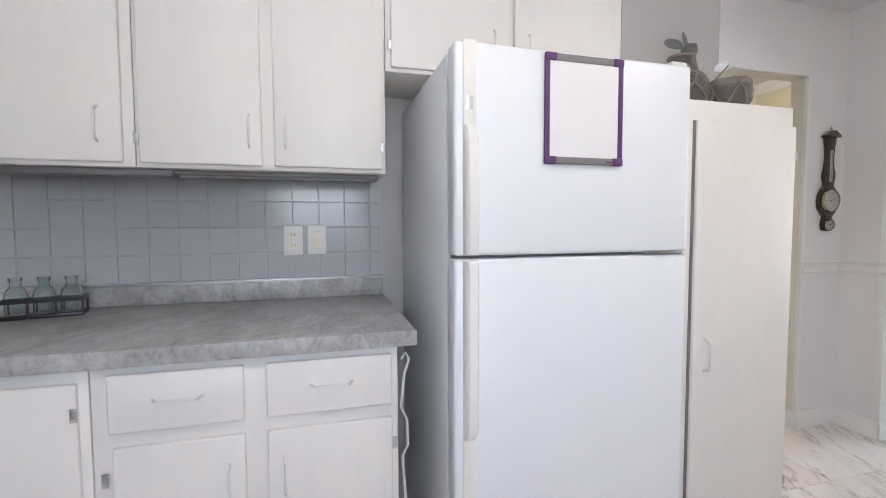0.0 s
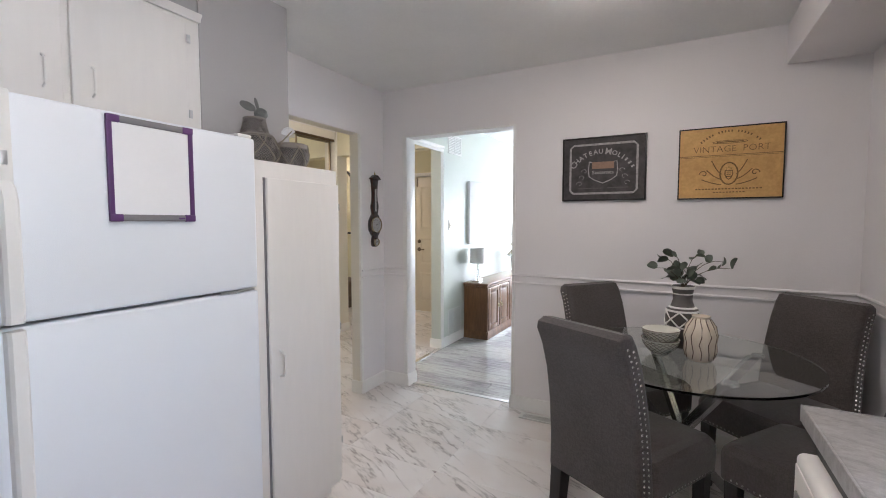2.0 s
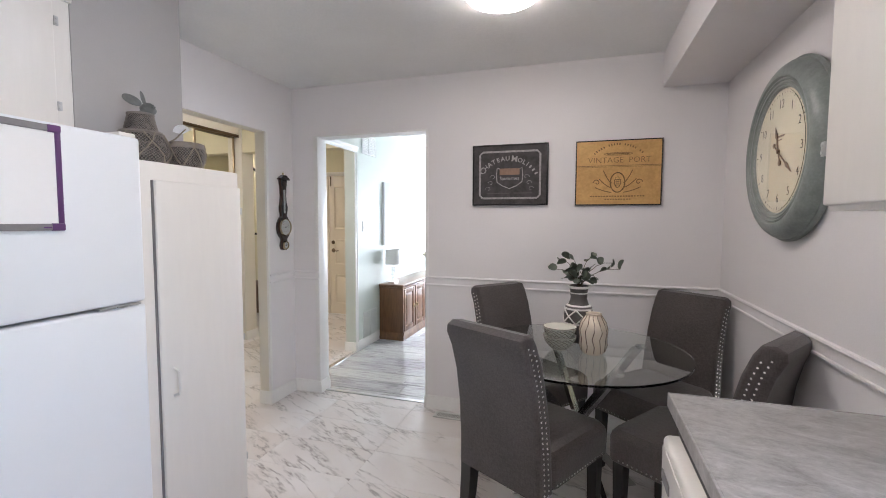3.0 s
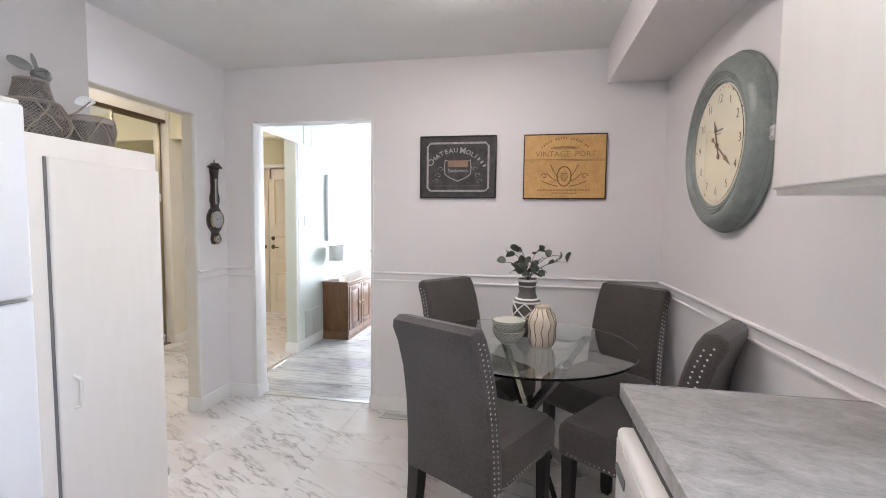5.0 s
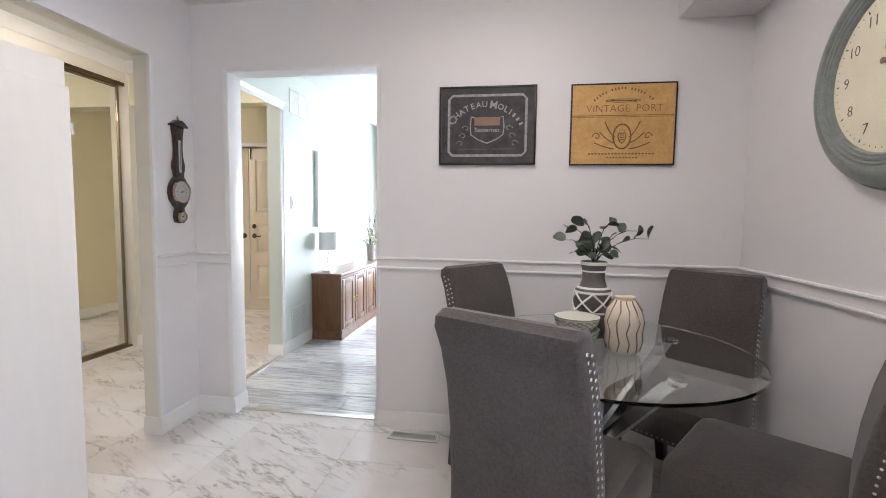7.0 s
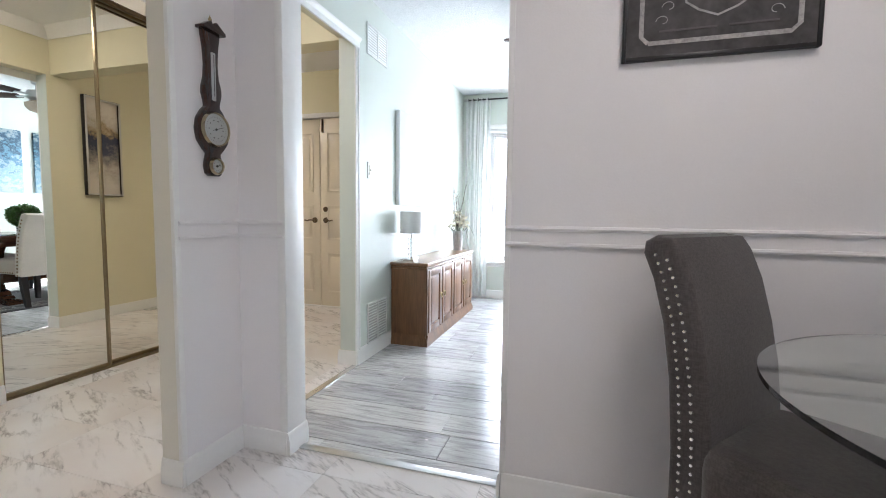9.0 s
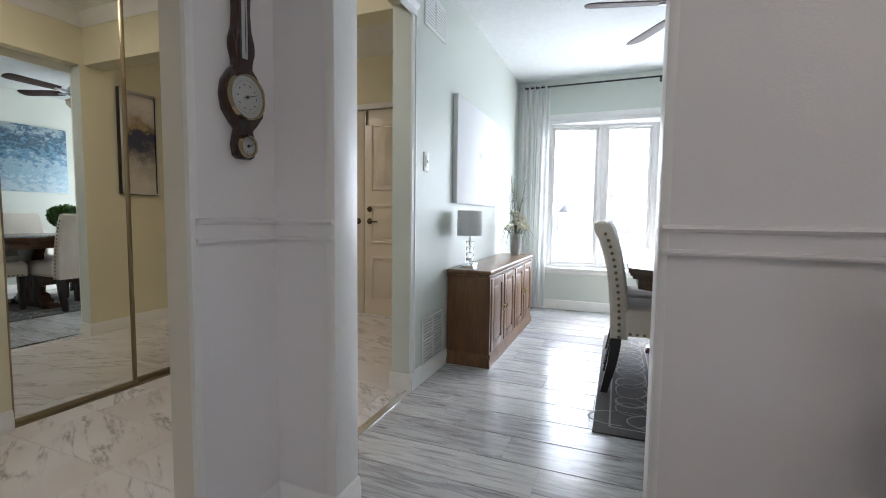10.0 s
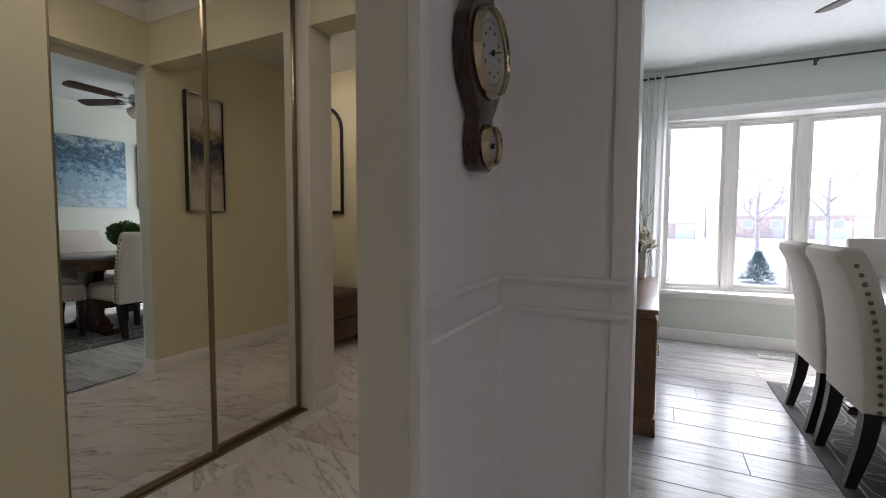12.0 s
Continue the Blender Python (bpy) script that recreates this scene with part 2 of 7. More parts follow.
POLISHED = material("polished_brass", (0.46, 0.39, 0.26), 0.14, metal=1.0, vary=0.08, scale=20, bump=0.0)
KNOB = material("antique_bronze", (0.13, 0.09, 0.055), 0.32, metal=1.0, vary=0.15, scale=30, bump=0.02)
TRACK = material("brass_door_frame", (0.30, 0.24, 0.15), 0.38, metal=1.0, vary=0.1, scale=8, bump=0.02)
MIRROR = material("mirror_glass", (0.84, 0.84, 0.79), 0.004, metal=1.0, vary=0.01, bump=0.0)
GREYFAB = weave("charcoal_linen", (0.088, 0.076, 0.072), 0.28)
BEIGEFAB = weave("beige_linen", (0.62, 0.57, 0.51), 0.08)
BLACKWOOD = wood("black_stained_wood", (0.008, 0.007, 0.007), (0.022, 0.019, 0.018), 0.32)
OAK = wood("honey_oak", (0.095, 0.040, 0.015), (0.24, 0.11, 0.043), 0.38, 3.0, (1, 1, 0.1), 0.15)
OAKTOP = wood("honey_oak_top", (0.13, 0.06, 0.028), (0.29, 0.15, 0.075), 0.28, 3.0, (0.1, 1, 1), 0.3)
WALNUT = wood("dark_walnut", (0.035, 0.014, 0.007), (0.10, 0.042, 0.020), 0.24, 3.0, (0.1, 1, 1), 0.4)
BAROWOOD = wood("mahogany", (0.016, 0.007, 0.005), (0.050, 0.020, 0.012), 0.24, 4.0, (1, 1, 0.1), 0.3)
FANWOOD = wood("fan_blade_wood", (0.035, 0.016, 0.012), (0.075, 0.034, 0.024), 0.6, 4.0, (0.15, 1, 1))
DIAL = material("silvered_dial", (0.50, 0.51, 0.50), 0.32, metal=0.35, vary=0.06)
INK = material("black_ink", (0.02, 0.018, 0.016), 0.6)
CLOCKRIM = material("sage_grey_paint", (0.225, 0.25, 0.235), 0.34, vary=0.15, scale=30, fine=120, bump=0.2)
CLOCKFACE = material("aged_cream_paper", (0.58, 0.535, 0.41), 0.6, vary=0.09, scale=6)
CHALKBOARD = material("chalkboard_print", (0.055, 0.050, 0.050), 0.7, vary=0.5, scale=14, fine=60, stretch=(1, 0.3, 1))
CHALK = material("chalk", (0.36, 0.345, 0.335), 0.9, vary=0.4, scale=60, fine=200)
COPPER = material("copper_print", (0.28, 0.175, 0.12), 0.6, vary=0.2)
CRATE = wood("wine_crate_print", (0.50, 0.28, 0.09), (0.72, 0.44, 0.16), 0.55, 2.0, (1, 0.12, 1))
CRATEINK = material("brown_print", (0.19, 0.11, 0.04), 0.7, vary=0.3, scale=60)
BLACKFRAME = material("black_frame", (0.012, 0.011, 0.011), 0.35)
LEAF = material("eucalyptus_leaf", (0.15, 0.175, 0.135), 0.5, vary=0.35, scale=12, random_hue=0.2)
STEM = material("twig", (0.09, 0.075, 0.05), 0.8, vary=0.3)
BOXWOOD = material("boxwood_leaf", (0.07, 0.15, 0.032), 0.45, vary=0.5, scale=16)
VASEGREY = material("matte_grey_ceramic", (0.115, 0.105, 0.098), 0.5, vary=0.12, scale=20)
VASEWHITE = material("white_ceramic", (0.78, 0.76, 0.72), 0.3, vary=0.03)
VASECREAM = material("cream_ceramic", (0.70, 0.60, 0.48), 0.25, vary=0.04)
VASELINE = material("brown_ceramic_line", (0.13, 0.085, 0.06), 0.35)
GALV = material("galvanised_tin", (0.45, 0.45, 0.44), 0.45, metal=0.3, vary=0.2, scale=30)
WIRE = material("rusty_mesh_wire", (0.25, 0.22, 0.195), 0.6, metal=0.3, vary=0.2)
ROPE = material("jute_rope", (0.27, 0.235, 0.185), 0.95, vary=0.2, fine=300, bump=0.3)
PEWTER = material("dark_pewter", (0.15, 0.155, 0.145), 0.5, metal=0.3, vary=0.2, scale=60)
SHELL = material("silver_shell", (0.82, 0.84, 0.86), 0.3, metal=0.2, vary=0.1)
DOORPAINT = material("cream_door_paint", (0.76, 0.69, 0.57), 0.35, vary=0.03, scale=3)
SHADE = material("lamp_shade_linen", (0.74, 0.73, 0.72), 0.9, vary=0.05, fine=300, bump=0.2)
CANVAS = material("primed_canvas", (0.80, 0.80, 0.81), 0.7, vary=0.02, fine=300, bump=0.15)
PETAL = material("dried_petal", (0.74, 0.70, 0.58), 0.8, vary=0.3)
RUG = weave("grey_rug", (0.075, 0.073, 0.076), 0.3)
RUGLINE = weave("pale_rug_line", (0.29, 0.285, 0.285), 0.2)
VENT = material("vent_enamel", (0.74, 0.75, 0.72), 0.4, vary=0.02)
# grey backing colour stands in for the shade behind the louvres
VENTBACK = material("vent_shadow", (0.5, 0.5, 0.48), 0.9)
# near-black stands in for the shade inside slots and ducts
HOLE = material("dark_opening", (0.015, 0.015, 0.015), 0.9)
DOTPOT = VASEWHITE
BLUEART = abstract("blue_abstract_paint", [(0.02, (0.44, 0.54, 0.60)), (0.28, (0.21, 0.36, 0.47)), (0.42, (0.36, 0.46, 0.52)), (0.5, (0.07, 0.17, 0.27)), (0.62, (0.15, 0.31, 0.42)), (0.74, (0.025, 0.05, 0.09)), (0.9, (0.12, 0.22, 0.30)), (1.0, (0.34, 0.40, 0.42))], 1.3, 2.0, 1.8, -0.43, 0.43)
FOYERART = abstract("misty_landscape_paint", [(0.08, (0.62, 0.57, 0.50)), (0.30, (0.45, 0.40, 0.34)), (0.43, (0.20, 0.18, 0.17)), (0.50, (0.045, 0.05, 0.085)), (0.60, (0.035, 0.04, 0.08)), (0.66, (0.34, 0.25, 0.13)), (0.76, (0.52, 0.46, 0.38)), (0.9, (0.66, 0.61, 0.55))], 0.55, 0.7, 0.75, -0.45, 0.45)
LEATHER = material("brown_leather", (0.10, 0.062, 0.04), 0.5, vary=0.2)


def glass(name, color=(1, 1, 1), rough=0.0, ior=1.45):
    mat = bpy.data.materials.new(name)
    mat.use_nodes = True
    p = mat.node_tree.nodes["Principled BSDF"]
    p.inputs["Base Color"].default_value = (*color, 1)
    p.inputs["Roughness"].default_value, p.inputs["IOR"].default_value = rough, ior
    p.inputs["Transmission Weight"].default_value = 1.0
    return mat


GLASS = glass("clear_glass", (0.93, 0.98, 0.95))
PANE = glass("window_glass", (1, 1, 1), 0.0, 1.1)
TEAL = glass("teal_glass", (0.60, 0.87, 0.85))
CRYSTAL = glass("crystal", (0.97, 0.98, 0.98))
BOTTLE = glass("bottle_glass", (0.80, 0.86, 0.85))


def glow(name, color, strength):
    mat = bpy.data.materials.new(name)
    mat.use_nodes = True
    p = mat.node_tree.nodes["Principled BSDF"]
    p.inputs["Base Color"].default_value = (*color, 1)
    p.inputs["Emission Color"].default_value, p.inputs["Emission Strength"].default_value = (*color, 1), strength
    return mat


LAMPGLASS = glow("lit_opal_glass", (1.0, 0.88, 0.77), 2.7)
# glow of the two unseen domes added to brighten the foyer
FOYERGLOW = glow("unseen_foyer_glow", (1.0, 0.86, 0.73), 3.9)


def sheer():
    mat = bpy.data.materials.new("sheer_curtain")
    mat.use_nodes = True
    nt = mat.node_tree
    p = nt.nodes["Principled BSDF"]
    p.inputs["Base Color"].default_value, p.inputs["Roughness"].default_value = (0.90, 0.90, 0.90, 1), 0.9
    tr = nt.nodes.new("ShaderNodeBsdfTranslucent")
    tr.inputs[0].default_value = (0.93, 0.93, 0.93, 1)
    mx = nt.nodes.new("ShaderNodeMixShader")
    mx.inputs[0].default_value = 0.8
    nt.links.new(p.outputs[0], mx.inputs[1]), nt.links.new(tr.outputs[0], mx.inputs[2])
    clear = nt.nodes.new("ShaderNodeBsdfTransparent")
    thin = nt.nodes.new("ShaderNodeMixShader")
    thin.inputs[0].default_value = 0.22
    nt.links.new(mx.outputs[0], thin.inputs[1]), nt.links.new(clear.outputs[0], thin.inputs[2])
    nt.links.new(thin.outputs[0], nt.nodes["Material Output"].inputs[0])
    return mat


SHEER = sheer()

# ---- builders ----
def add_box(bm, x0, x1, y0, y1, z0, z1, bevel=0.0, seg=2):
    vs = bmesh.ops.create_cube(bm, size=1.0, matrix=Matrix.Translation(((x0 + x1) / 2, (y0 + y1) / 2, (z0 + z1) / 2)) @ Matrix.Diagonal((abs(x1 - x0), abs(y1 - y0), abs(z1 - z0), 1)))["verts"]
    if bevel:
        es = list({e for v in vs for e in v.link_edges})
        bmesh.ops.bevel(bm, geom=es, offset=bevel, segments=seg, profile=0.5, affect="EDGES", clamp_overlap=True)
    return bm


def boxes(*items, bevel=0.0, seg=2):
    bm = bmesh.new()
    for it in items:
        one = bmesh.new()
        add_box(one, *it, bevel=bevel, seg=seg)
        merge(bm, one)
    return bm


def merge(bm, other, m=None):
    if m is not None:
        bmesh.ops.transform(other, matrix=m, verts=other.verts)
    data = bpy.data.meshes.new("join")
    other.to_mesh(data)
    other.free()
    bm.from_mesh(data)
    bpy.data.meshes.remove(data)
    return bm


def moved(bm, m):
    bmesh.ops.transform(bm, matrix=m, verts=bm.verts)
    return bm


def lathe(profile, n=32, closed=False):
    """A turned shape round z from (radius, height) pairs."""
    bm = bmesh.new()
    rings = []
    for r, z in profile:
        if r < 1e-6:
            rings.append([bm.verts.new((0, 0, z))])
        else:
            rings.append([bm.verts.new((r * math.cos(2 * math.pi * k / n), r * math.sin(2 * math.pi * k / n), z)) for k in range(n)])
    pairs = list(zip(rings, rings[1:])) + ([(rings[-1], rings[0])] if closed else [])
    for a, b in pairs:
        for k in range(n):
            j = (k + 1) % n
            if len(a) == 1 and len(b) == 1:
                continue
            if len(a) == 1:
                bm.faces.new((a[0], b[j], b[k]))
            elif len(b) == 1:
                bm.faces.new((a[k], a[j], b[0]))
            else:
                bm.faces.new((a[k], a[j], b[j], b[k]))
    bmesh.ops.recalc_face_normals(bm, faces=bm.faces)
    return bm


def prism(poly, z0, z1, bevel=0.0, seg=2):
    """A flat outline in x and y, raised from z0 to z1."""
    bm = bmesh.new()
    lo = [bm.verts.new((x, y, z0)) for x, y in poly]
    hi = [bm.verts.new((x, y, z1)) for x, y in poly]
    n = len(poly)
    bm.faces.new(lo[::-1]), bm.faces.new(hi)
    for k in range(n):
        bm.faces.new((lo[k], lo[(k + 1) % n], hi[(k + 1) % n], hi[k]))
    bmesh.ops.recalc_face_normals(bm, faces=bm.faces)
    if bevel:
        es = [e for e in bm.edges if abs(e.verts[0].co.z - e.verts[1].co.z) < 1e-6]
        bmesh.ops.bevel(bm, geom=es, offset=bevel, segments=seg, profile=0.5, affect="EDGES", clamp_overlap=True)
    return bm


def loft(sections, cap=True):
    """Joins rings of equal length into a skin."""
    bm = bmesh.new()
    rings = [[bm.verts.new(c) for c in s] for s in sections]
    n = len(rings[0])
    for a, b in zip(rings, rings[1:]):
        for k in range(n):
            bm.faces.new((a[k], a[(k + 1) % n], b[(k + 1) % n], b[k]))
    if cap:
        bm.faces.new(rings[0][::-1]), bm.faces.new(rings[-1])
    bmesh.ops.recalc_face_normals(bm, faces=bm.faces)
    return bm


def tube(points, radius, n=8, taper=1.0):
    pts = [Vector(p) for p in points]
    sections = []
    up = Vector((0, 0, 1))
    for i, p in enumerate(pts):
        d = (pts[min(i + 1, len(pts) - 1)] - pts[max(i - 1, 0)]).normalized()
        side = d.cross(up if abs(d.z) < 0.95 else Vector((1, 0, 0))).normalized()
        other = d.cross(side)
        r = radius * (1 + (taper - 1) * i / max(1, len(pts) - 1))
        sections.append([p + r * (math.cos(a) * side + math.sin(a) * other) for a in (2 * math.pi * k / n for k in range(n))])
    return loft(sections)


def profile_run(profile, x0, x1):
    """A moulding: an outline of (depth, height) pairs drawn out along x; depth goes to -y."""
    bm = loft([[(x, -d, z) for d, z in profile] for x in (x0, x1)])
    return bm


def shade(bm, angle=35):
    lim = radians(angle)
    for fc in bm.faces:
        fc.smooth = True
    for e in bm.edges:
        if len(e.link_faces) == 2 and e.calc_face_angle(0) > lim:
            e.smooth = False


def part(name, bm, mat, parent=None, label="", m=None, smooth=True):
    """Links a bmesh as one mesh object, under a thing or a part."""
    if smooth:
        shade(bm)
    data = bpy.data.meshes.new(name)
    bm.to_mesh(data)
    bm.free()
    data.materials.append(mat)
    ob = new(name, data)
    if parent is not None:
        ob.parent = parent
    if m is not None:
        ob.matrix_basis = m
    if label:
        ob["label"] = label
    return ob


def share(name, data, parent, m):
    """One more object on the mesh of an alike piece."""
    ob = new(name, data)
    ob.parent = parent
    ob.matrix_basis = m
    return ob


def thing(name, label, category, m=None, group="", kind=""):
    ob = new(name)
    ob.empty_display_size = 0.1
    if m is not None:
        ob.matrix_basis = m
    return tagged(ob, label, category, group, kind)


def struct(name, bm, mat, label="", category=""):
    ob = part(name, bm, mat)
    return tagged(ob, label, category, "", "structure")

# ---- the large structure ----
H = 2.44          # kitchen ceiling
HF = 2.54         # foyer ceiling
HD = 2.50         # ceiling of the dining room
XA, XA2 = 3.135, 3.25   # wall between kitchen and dining room
YB, YB2 = 1.945, 2.04   # wall between kitchen and foyer
YC = -1.10        # clock wall
YL, YL2 = 1.985, 2.10   # wall between dining room and foyer
YP = -0.85        # dining room's wall with the blue paintings
XW, XW2 = 6.98, 7.12    # window wall
YM = 3.49         # mirrored closet doors
XD = 5.80         # front door wall
YK = 1.82         # wall behind the kitchen counter

struct("wall_dining", boxes((XA, XA2, YC - 0.12, 0.804, 0, H), (XA, XA2, 0.804, 1.711, 2.05, H), (XA, XA2, 1.711, YB, 0, H)), WHITE, "white painted wall with a doorway to the dining room", "wall")
struct("wall_dining_back", boxes((XA2, XA2 + 0.006, YP, 0.804, 0, HD), (XA2, XA2 + 0.006, 0.804, 1.711, 2.05, HD), (XA2, XA2 + 0.006, 1.711, YL, 0, HD)), GREEN, "pale green painted wall of the dining room", "wall")
struct("wall_foyer_front", boxes((2.825, XA, YB, YB + 0.012, 0, H), (1.735, 2.825, YB, YB + 0.012, 2.05, H)), WHITE, "white painted wall beside the opening to the foyer", "wall")
struct("wall_foyer_back", boxes((2.825, XA2, YB + 0.012, YB2, 0, HF), (1.735, 2.825, YB + 0.012, YB2, 2.05, HF), (XA2, 4.225, YL + 0.01, YL2, 2.165, HF), (4.225, XD, YL + 0.01, YL2, 0, HF)), YELLOW, "pale yellow painted wall of the foyer", "wall")
struct("wall_living", boxes((XA2 + 0.006, 4.225, YL, YL + 0.01, 2.165, HD), (4.225, XW, YL, YL + 0.01, 0, HD), (XD, XW + 0.1, YL + 0.01, YL2, 0, HD)), GREEN, "pale green painted wall of the dining room", "wall")
struct("wall_paintings", boxes((XA2, XW + 0.1, YP - 0.1, YP, 0, HD)), GREEN, "pale green painted wall with blue paintings", "wall")
struct("wall_window", boxes((XW, XW2, YP, -0.54, 0, HD), (XW, XW2, -0.54, 1.66, 0, 0.46), (XW, XW2, -0.54, 1.66, 2.07, HD), (XW, XW2, 1.66, YL, 0, HD)), GREEN, "pale green wall round the bow window", "wall")
struct("wall_clock", boxes((-2.2, -0.30, YC - 0.12, YC, 0, H), (-0.30, 0.55, YC - 0.12, YC, 0, 1.12), (-0.30, 0.55, YC - 0.12, YC, 2.0, H), (0.55, XA, YC - 0.12, YC, 0, H)), WHITE, "white painted wall with a large clock", "wall")
struct("soffit", boxes((-2.2, XA, YC, -0.745, 2.225, H), bevel=0.004), WHITE, "white boxed-in soffit under the ceiling", "soffit")
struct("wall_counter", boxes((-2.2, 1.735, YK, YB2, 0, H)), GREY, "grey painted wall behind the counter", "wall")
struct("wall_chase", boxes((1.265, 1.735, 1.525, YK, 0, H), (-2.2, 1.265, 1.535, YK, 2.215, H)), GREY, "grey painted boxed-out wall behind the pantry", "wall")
struct("wall_west", boxes((-2.3, -2.2, YC - 0.12, YB2, 0, H)), WHITE, "white painted kitchen end wall", "wall")
struct("wall_closet", boxes((1.0, 3.085, 3.455, 3.60, 0, HF), (1.0, 4.24, 4.2, 4.3, 0, HF)), YELLOW, "pale yellow wall round the mirrored closet", "wall")
# set in a lighter cream than the yellow closet wall
struct("wall_closet_end", boxes((4.24, 4.42, 3.425, 4.3, 0, HF), (3.085, 4.24, 3.456, 3.60, 2.362, HF)), REVEAL, "closet end and header, lighter cream than the foyer walls", "wall")
struct("wall_foyer_end", boxes((0.9, 1.0, YB2, 4.3, 0, HF)), YELLOW, "pale yellow wall at the end of the hall", "wall")
struct("wall_front", boxes((XD, XD + 0.12, YL2, 2.38, 0, HF), (XD, XD + 0.12, 2.38, 4.16, 2.06, HF), (XD, XD + 0.12, 4.16, 5.3, 0, HF), (4.32, XD, 5.2, 5.3, 0, HF), (4.32, 4.42, 4.3, 5.2, 0, HF)), YELLOW, "pale yellow wall round the front doors", "wall")

struct("ceiling_kitchen", boxes((-2.3, XA2, YC - 0.1, YB2 - 0.006, H, H + 0.09)), CEIL, "smooth white kitchen ceiling", "ceiling")
struct("ceiling_foyer", boxes((0.9, XA2, YB2, 5.3, HF, HF + 0.1), (XA2, XD + 0.1, YL2, 5.3, HF, HF + 0.1)), CEIL, "white foyer ceiling", "ceiling")
struct("ceiling_dining", boxes((XA2, XW + 0.15, YP - 0.1, YL + 0.01, HD, HD + 0.1)), STIPPLE, "white stippled ceiling", "ceiling")


# beam across the foyer beside the closet
struct("beam_foyer", boxes((4.255, 4.41, YL2, 3.425, 2.17, HF)), YELLOW, "pale yellow beam across the foyer", "beam")

# skirting with a stepped top, drawn along x and turned into place
SKIRT = [(0, 0), (0.013, 0), (0.013, 0.062), (0.010, 0.068), (0.010, 0.082), (0.005, 0.095), (0, 0.098)]
RAIL = [(0, 0.925), (0.012, 0.925), (0.014, 0.931), (0.012, 0.937), (0.005, 0.939), (0.005, 0.977), (0.012, 0.979), (0.016, 0.986), (0.012, 0.993), (0, 0.995)]
CROWN = [(0, HF - 0.085), (0.008, HF - 0.085), (0.022, HF - 0.06), (0.03, HF - 0.035), (0.06, HF - 0.012), (0.07, HF), (0, HF)]
CASING = [(0, 0), (0.012, 0.0), (0.016, 0.012), (0.012, 0.03), (0.022, 0.04), (0.030, 0.052), (0.030, 0.06), (0, 0.06)]


def run(name, profile, a, b, mat=TRIM, label="white painted skirting board", category="baseboard"):
    """A moulding from a to b in plan; it stands out to the right of that way."""
    (ax, ay), (bx, by) = a, b
    length, ang = math.hypot(bx - ax, by - ay), math.degrees(math.atan2(by - ay, bx - ax))
    ob = part(name, profile_run(profile, 0, length), mat, m=pose(ax, ay, 0, 0, 0, ang))
    return tagged(ob, label, category, "", "structure")


for a, b in (((XA, 0.80), (XA, YC)), ((XA, YB), (XA, 1.712)), ((2.826, YB), (XA - 0.013, YB)), ((XA - 0.013, YC), (1.36, YC))):
    run("baseboard", SKIRT, a, b)
for a, b in (((XA, 0.80), (XA, YC)), ((XA, YB), (XA, 1.715)), ((2.835, YB), (XA - 0.016, YB)), ((XA - 0.016, YC), (1.27, YC))):
    run("chair_rail", RAIL, a, b, WHITE, label="white painted chair rail with two beads", category="chair rail")
# jambs of the two kitchen openings, with their skirting returns and corner beads
for a, b in (((2.825, YB2), (2.825, YB - 0.012)), ((XA - 0.01, 1.711), (XA2 + 0.012, 1.711)), ((XA2 + 0.012, 0.804), (XA - 0.012, 0.804))):
    run("baseboard_return", SKIRT, a, b)
struct("corner_bead", boxes((2.8245, 2.845, YB - 0.004, YB, 0.098, H - 0.395), (2.821, 2.825, YB - 0.004, YB + 0.014, 0.098, H - 0.395), bevel=0.0015), TRIM, "white painted corner bead", "trim")
struct("door_trim", boxes((XA - 0.006, XA, 0.786, 0.804, 0.098, 2.062), (XA - 0.006, XA, 1.711, 1.745, 0.098, 2.062), (XA - 0.006, XA, 0.804, 1.711, 2.05, 2.062), (XA - 0.006, XA2 + 0.006, 0.804, 0.8065, 0.098, 2.05), (XA - 0.006, XA2 + 0.006, 1.7085, 1.711, 0.098, 2.05), bevel=0.001), TRIM, "white painted lining round the doorway", "trim")
struct("jamb_lining", boxes((2.8225, 2.825, YB + 0.0145, YB2 - 0.001, 0.098, 2.05), (1.737, 2.822, YB + 0.0145, YB2 - 0.001, 2.0475, 2.05)), REVEAL, "cream painted reveal of the foyer opening", "trim")
struct("jamb_lining", boxes((4.2225, 4.225, YL + 0.0005, YL2 - 0.001, 0.10, 2.165)), GREEN, "pale painted reveal between foyer and dining room", "trim")
# dining room and foyer
for a, b in (((4.225, YL), (XW, YL)), ((XW, YL), (XW, YP)), ((XW, YP), (XA2, YP)), ((XA2 + 0.006, YP), (XA2 + 0.006, 0.80))):
    run("baseboard", [(d * 1.4, z * 1.05) for d, z in SKIRT], a, b)
for a, b in (((1.0, 3.455), (3.085, 3.455)), ((4.24, 3.425), (4.433, 3.425)), ((XD, YL2), (4.225, YL2)), ((4.225, YL2 + 0.013), (4.225, YL - 0.013)), ((4.42, 3.425), (4.42, 5.2)), ((XA2, YB2), (2.825, YB2))):
    run("baseboard", SKIRT, a, b)
for a, b in (((1.0, 3.455), (4.255, 3.455)), ((4.255, 3.455), (4.255, YL2)), ((4.255, YL2), (XA2, YL2)), ((XA2, YB2), (1.0, YB2)), ((4.41, YL2 + 0.07), (4.41, 3.425))):
    run("crown_moulding", CROWN, a, b, label="white plaster crown moulding", category="crown moulding")
head = part("casing_head", profile_run(CASING, 0, 1.01), TRIM, m=pose(3.26, YL, 2.108))
tagged(head, "white moulded casing over the foyer opening", "casing", "", "structure")
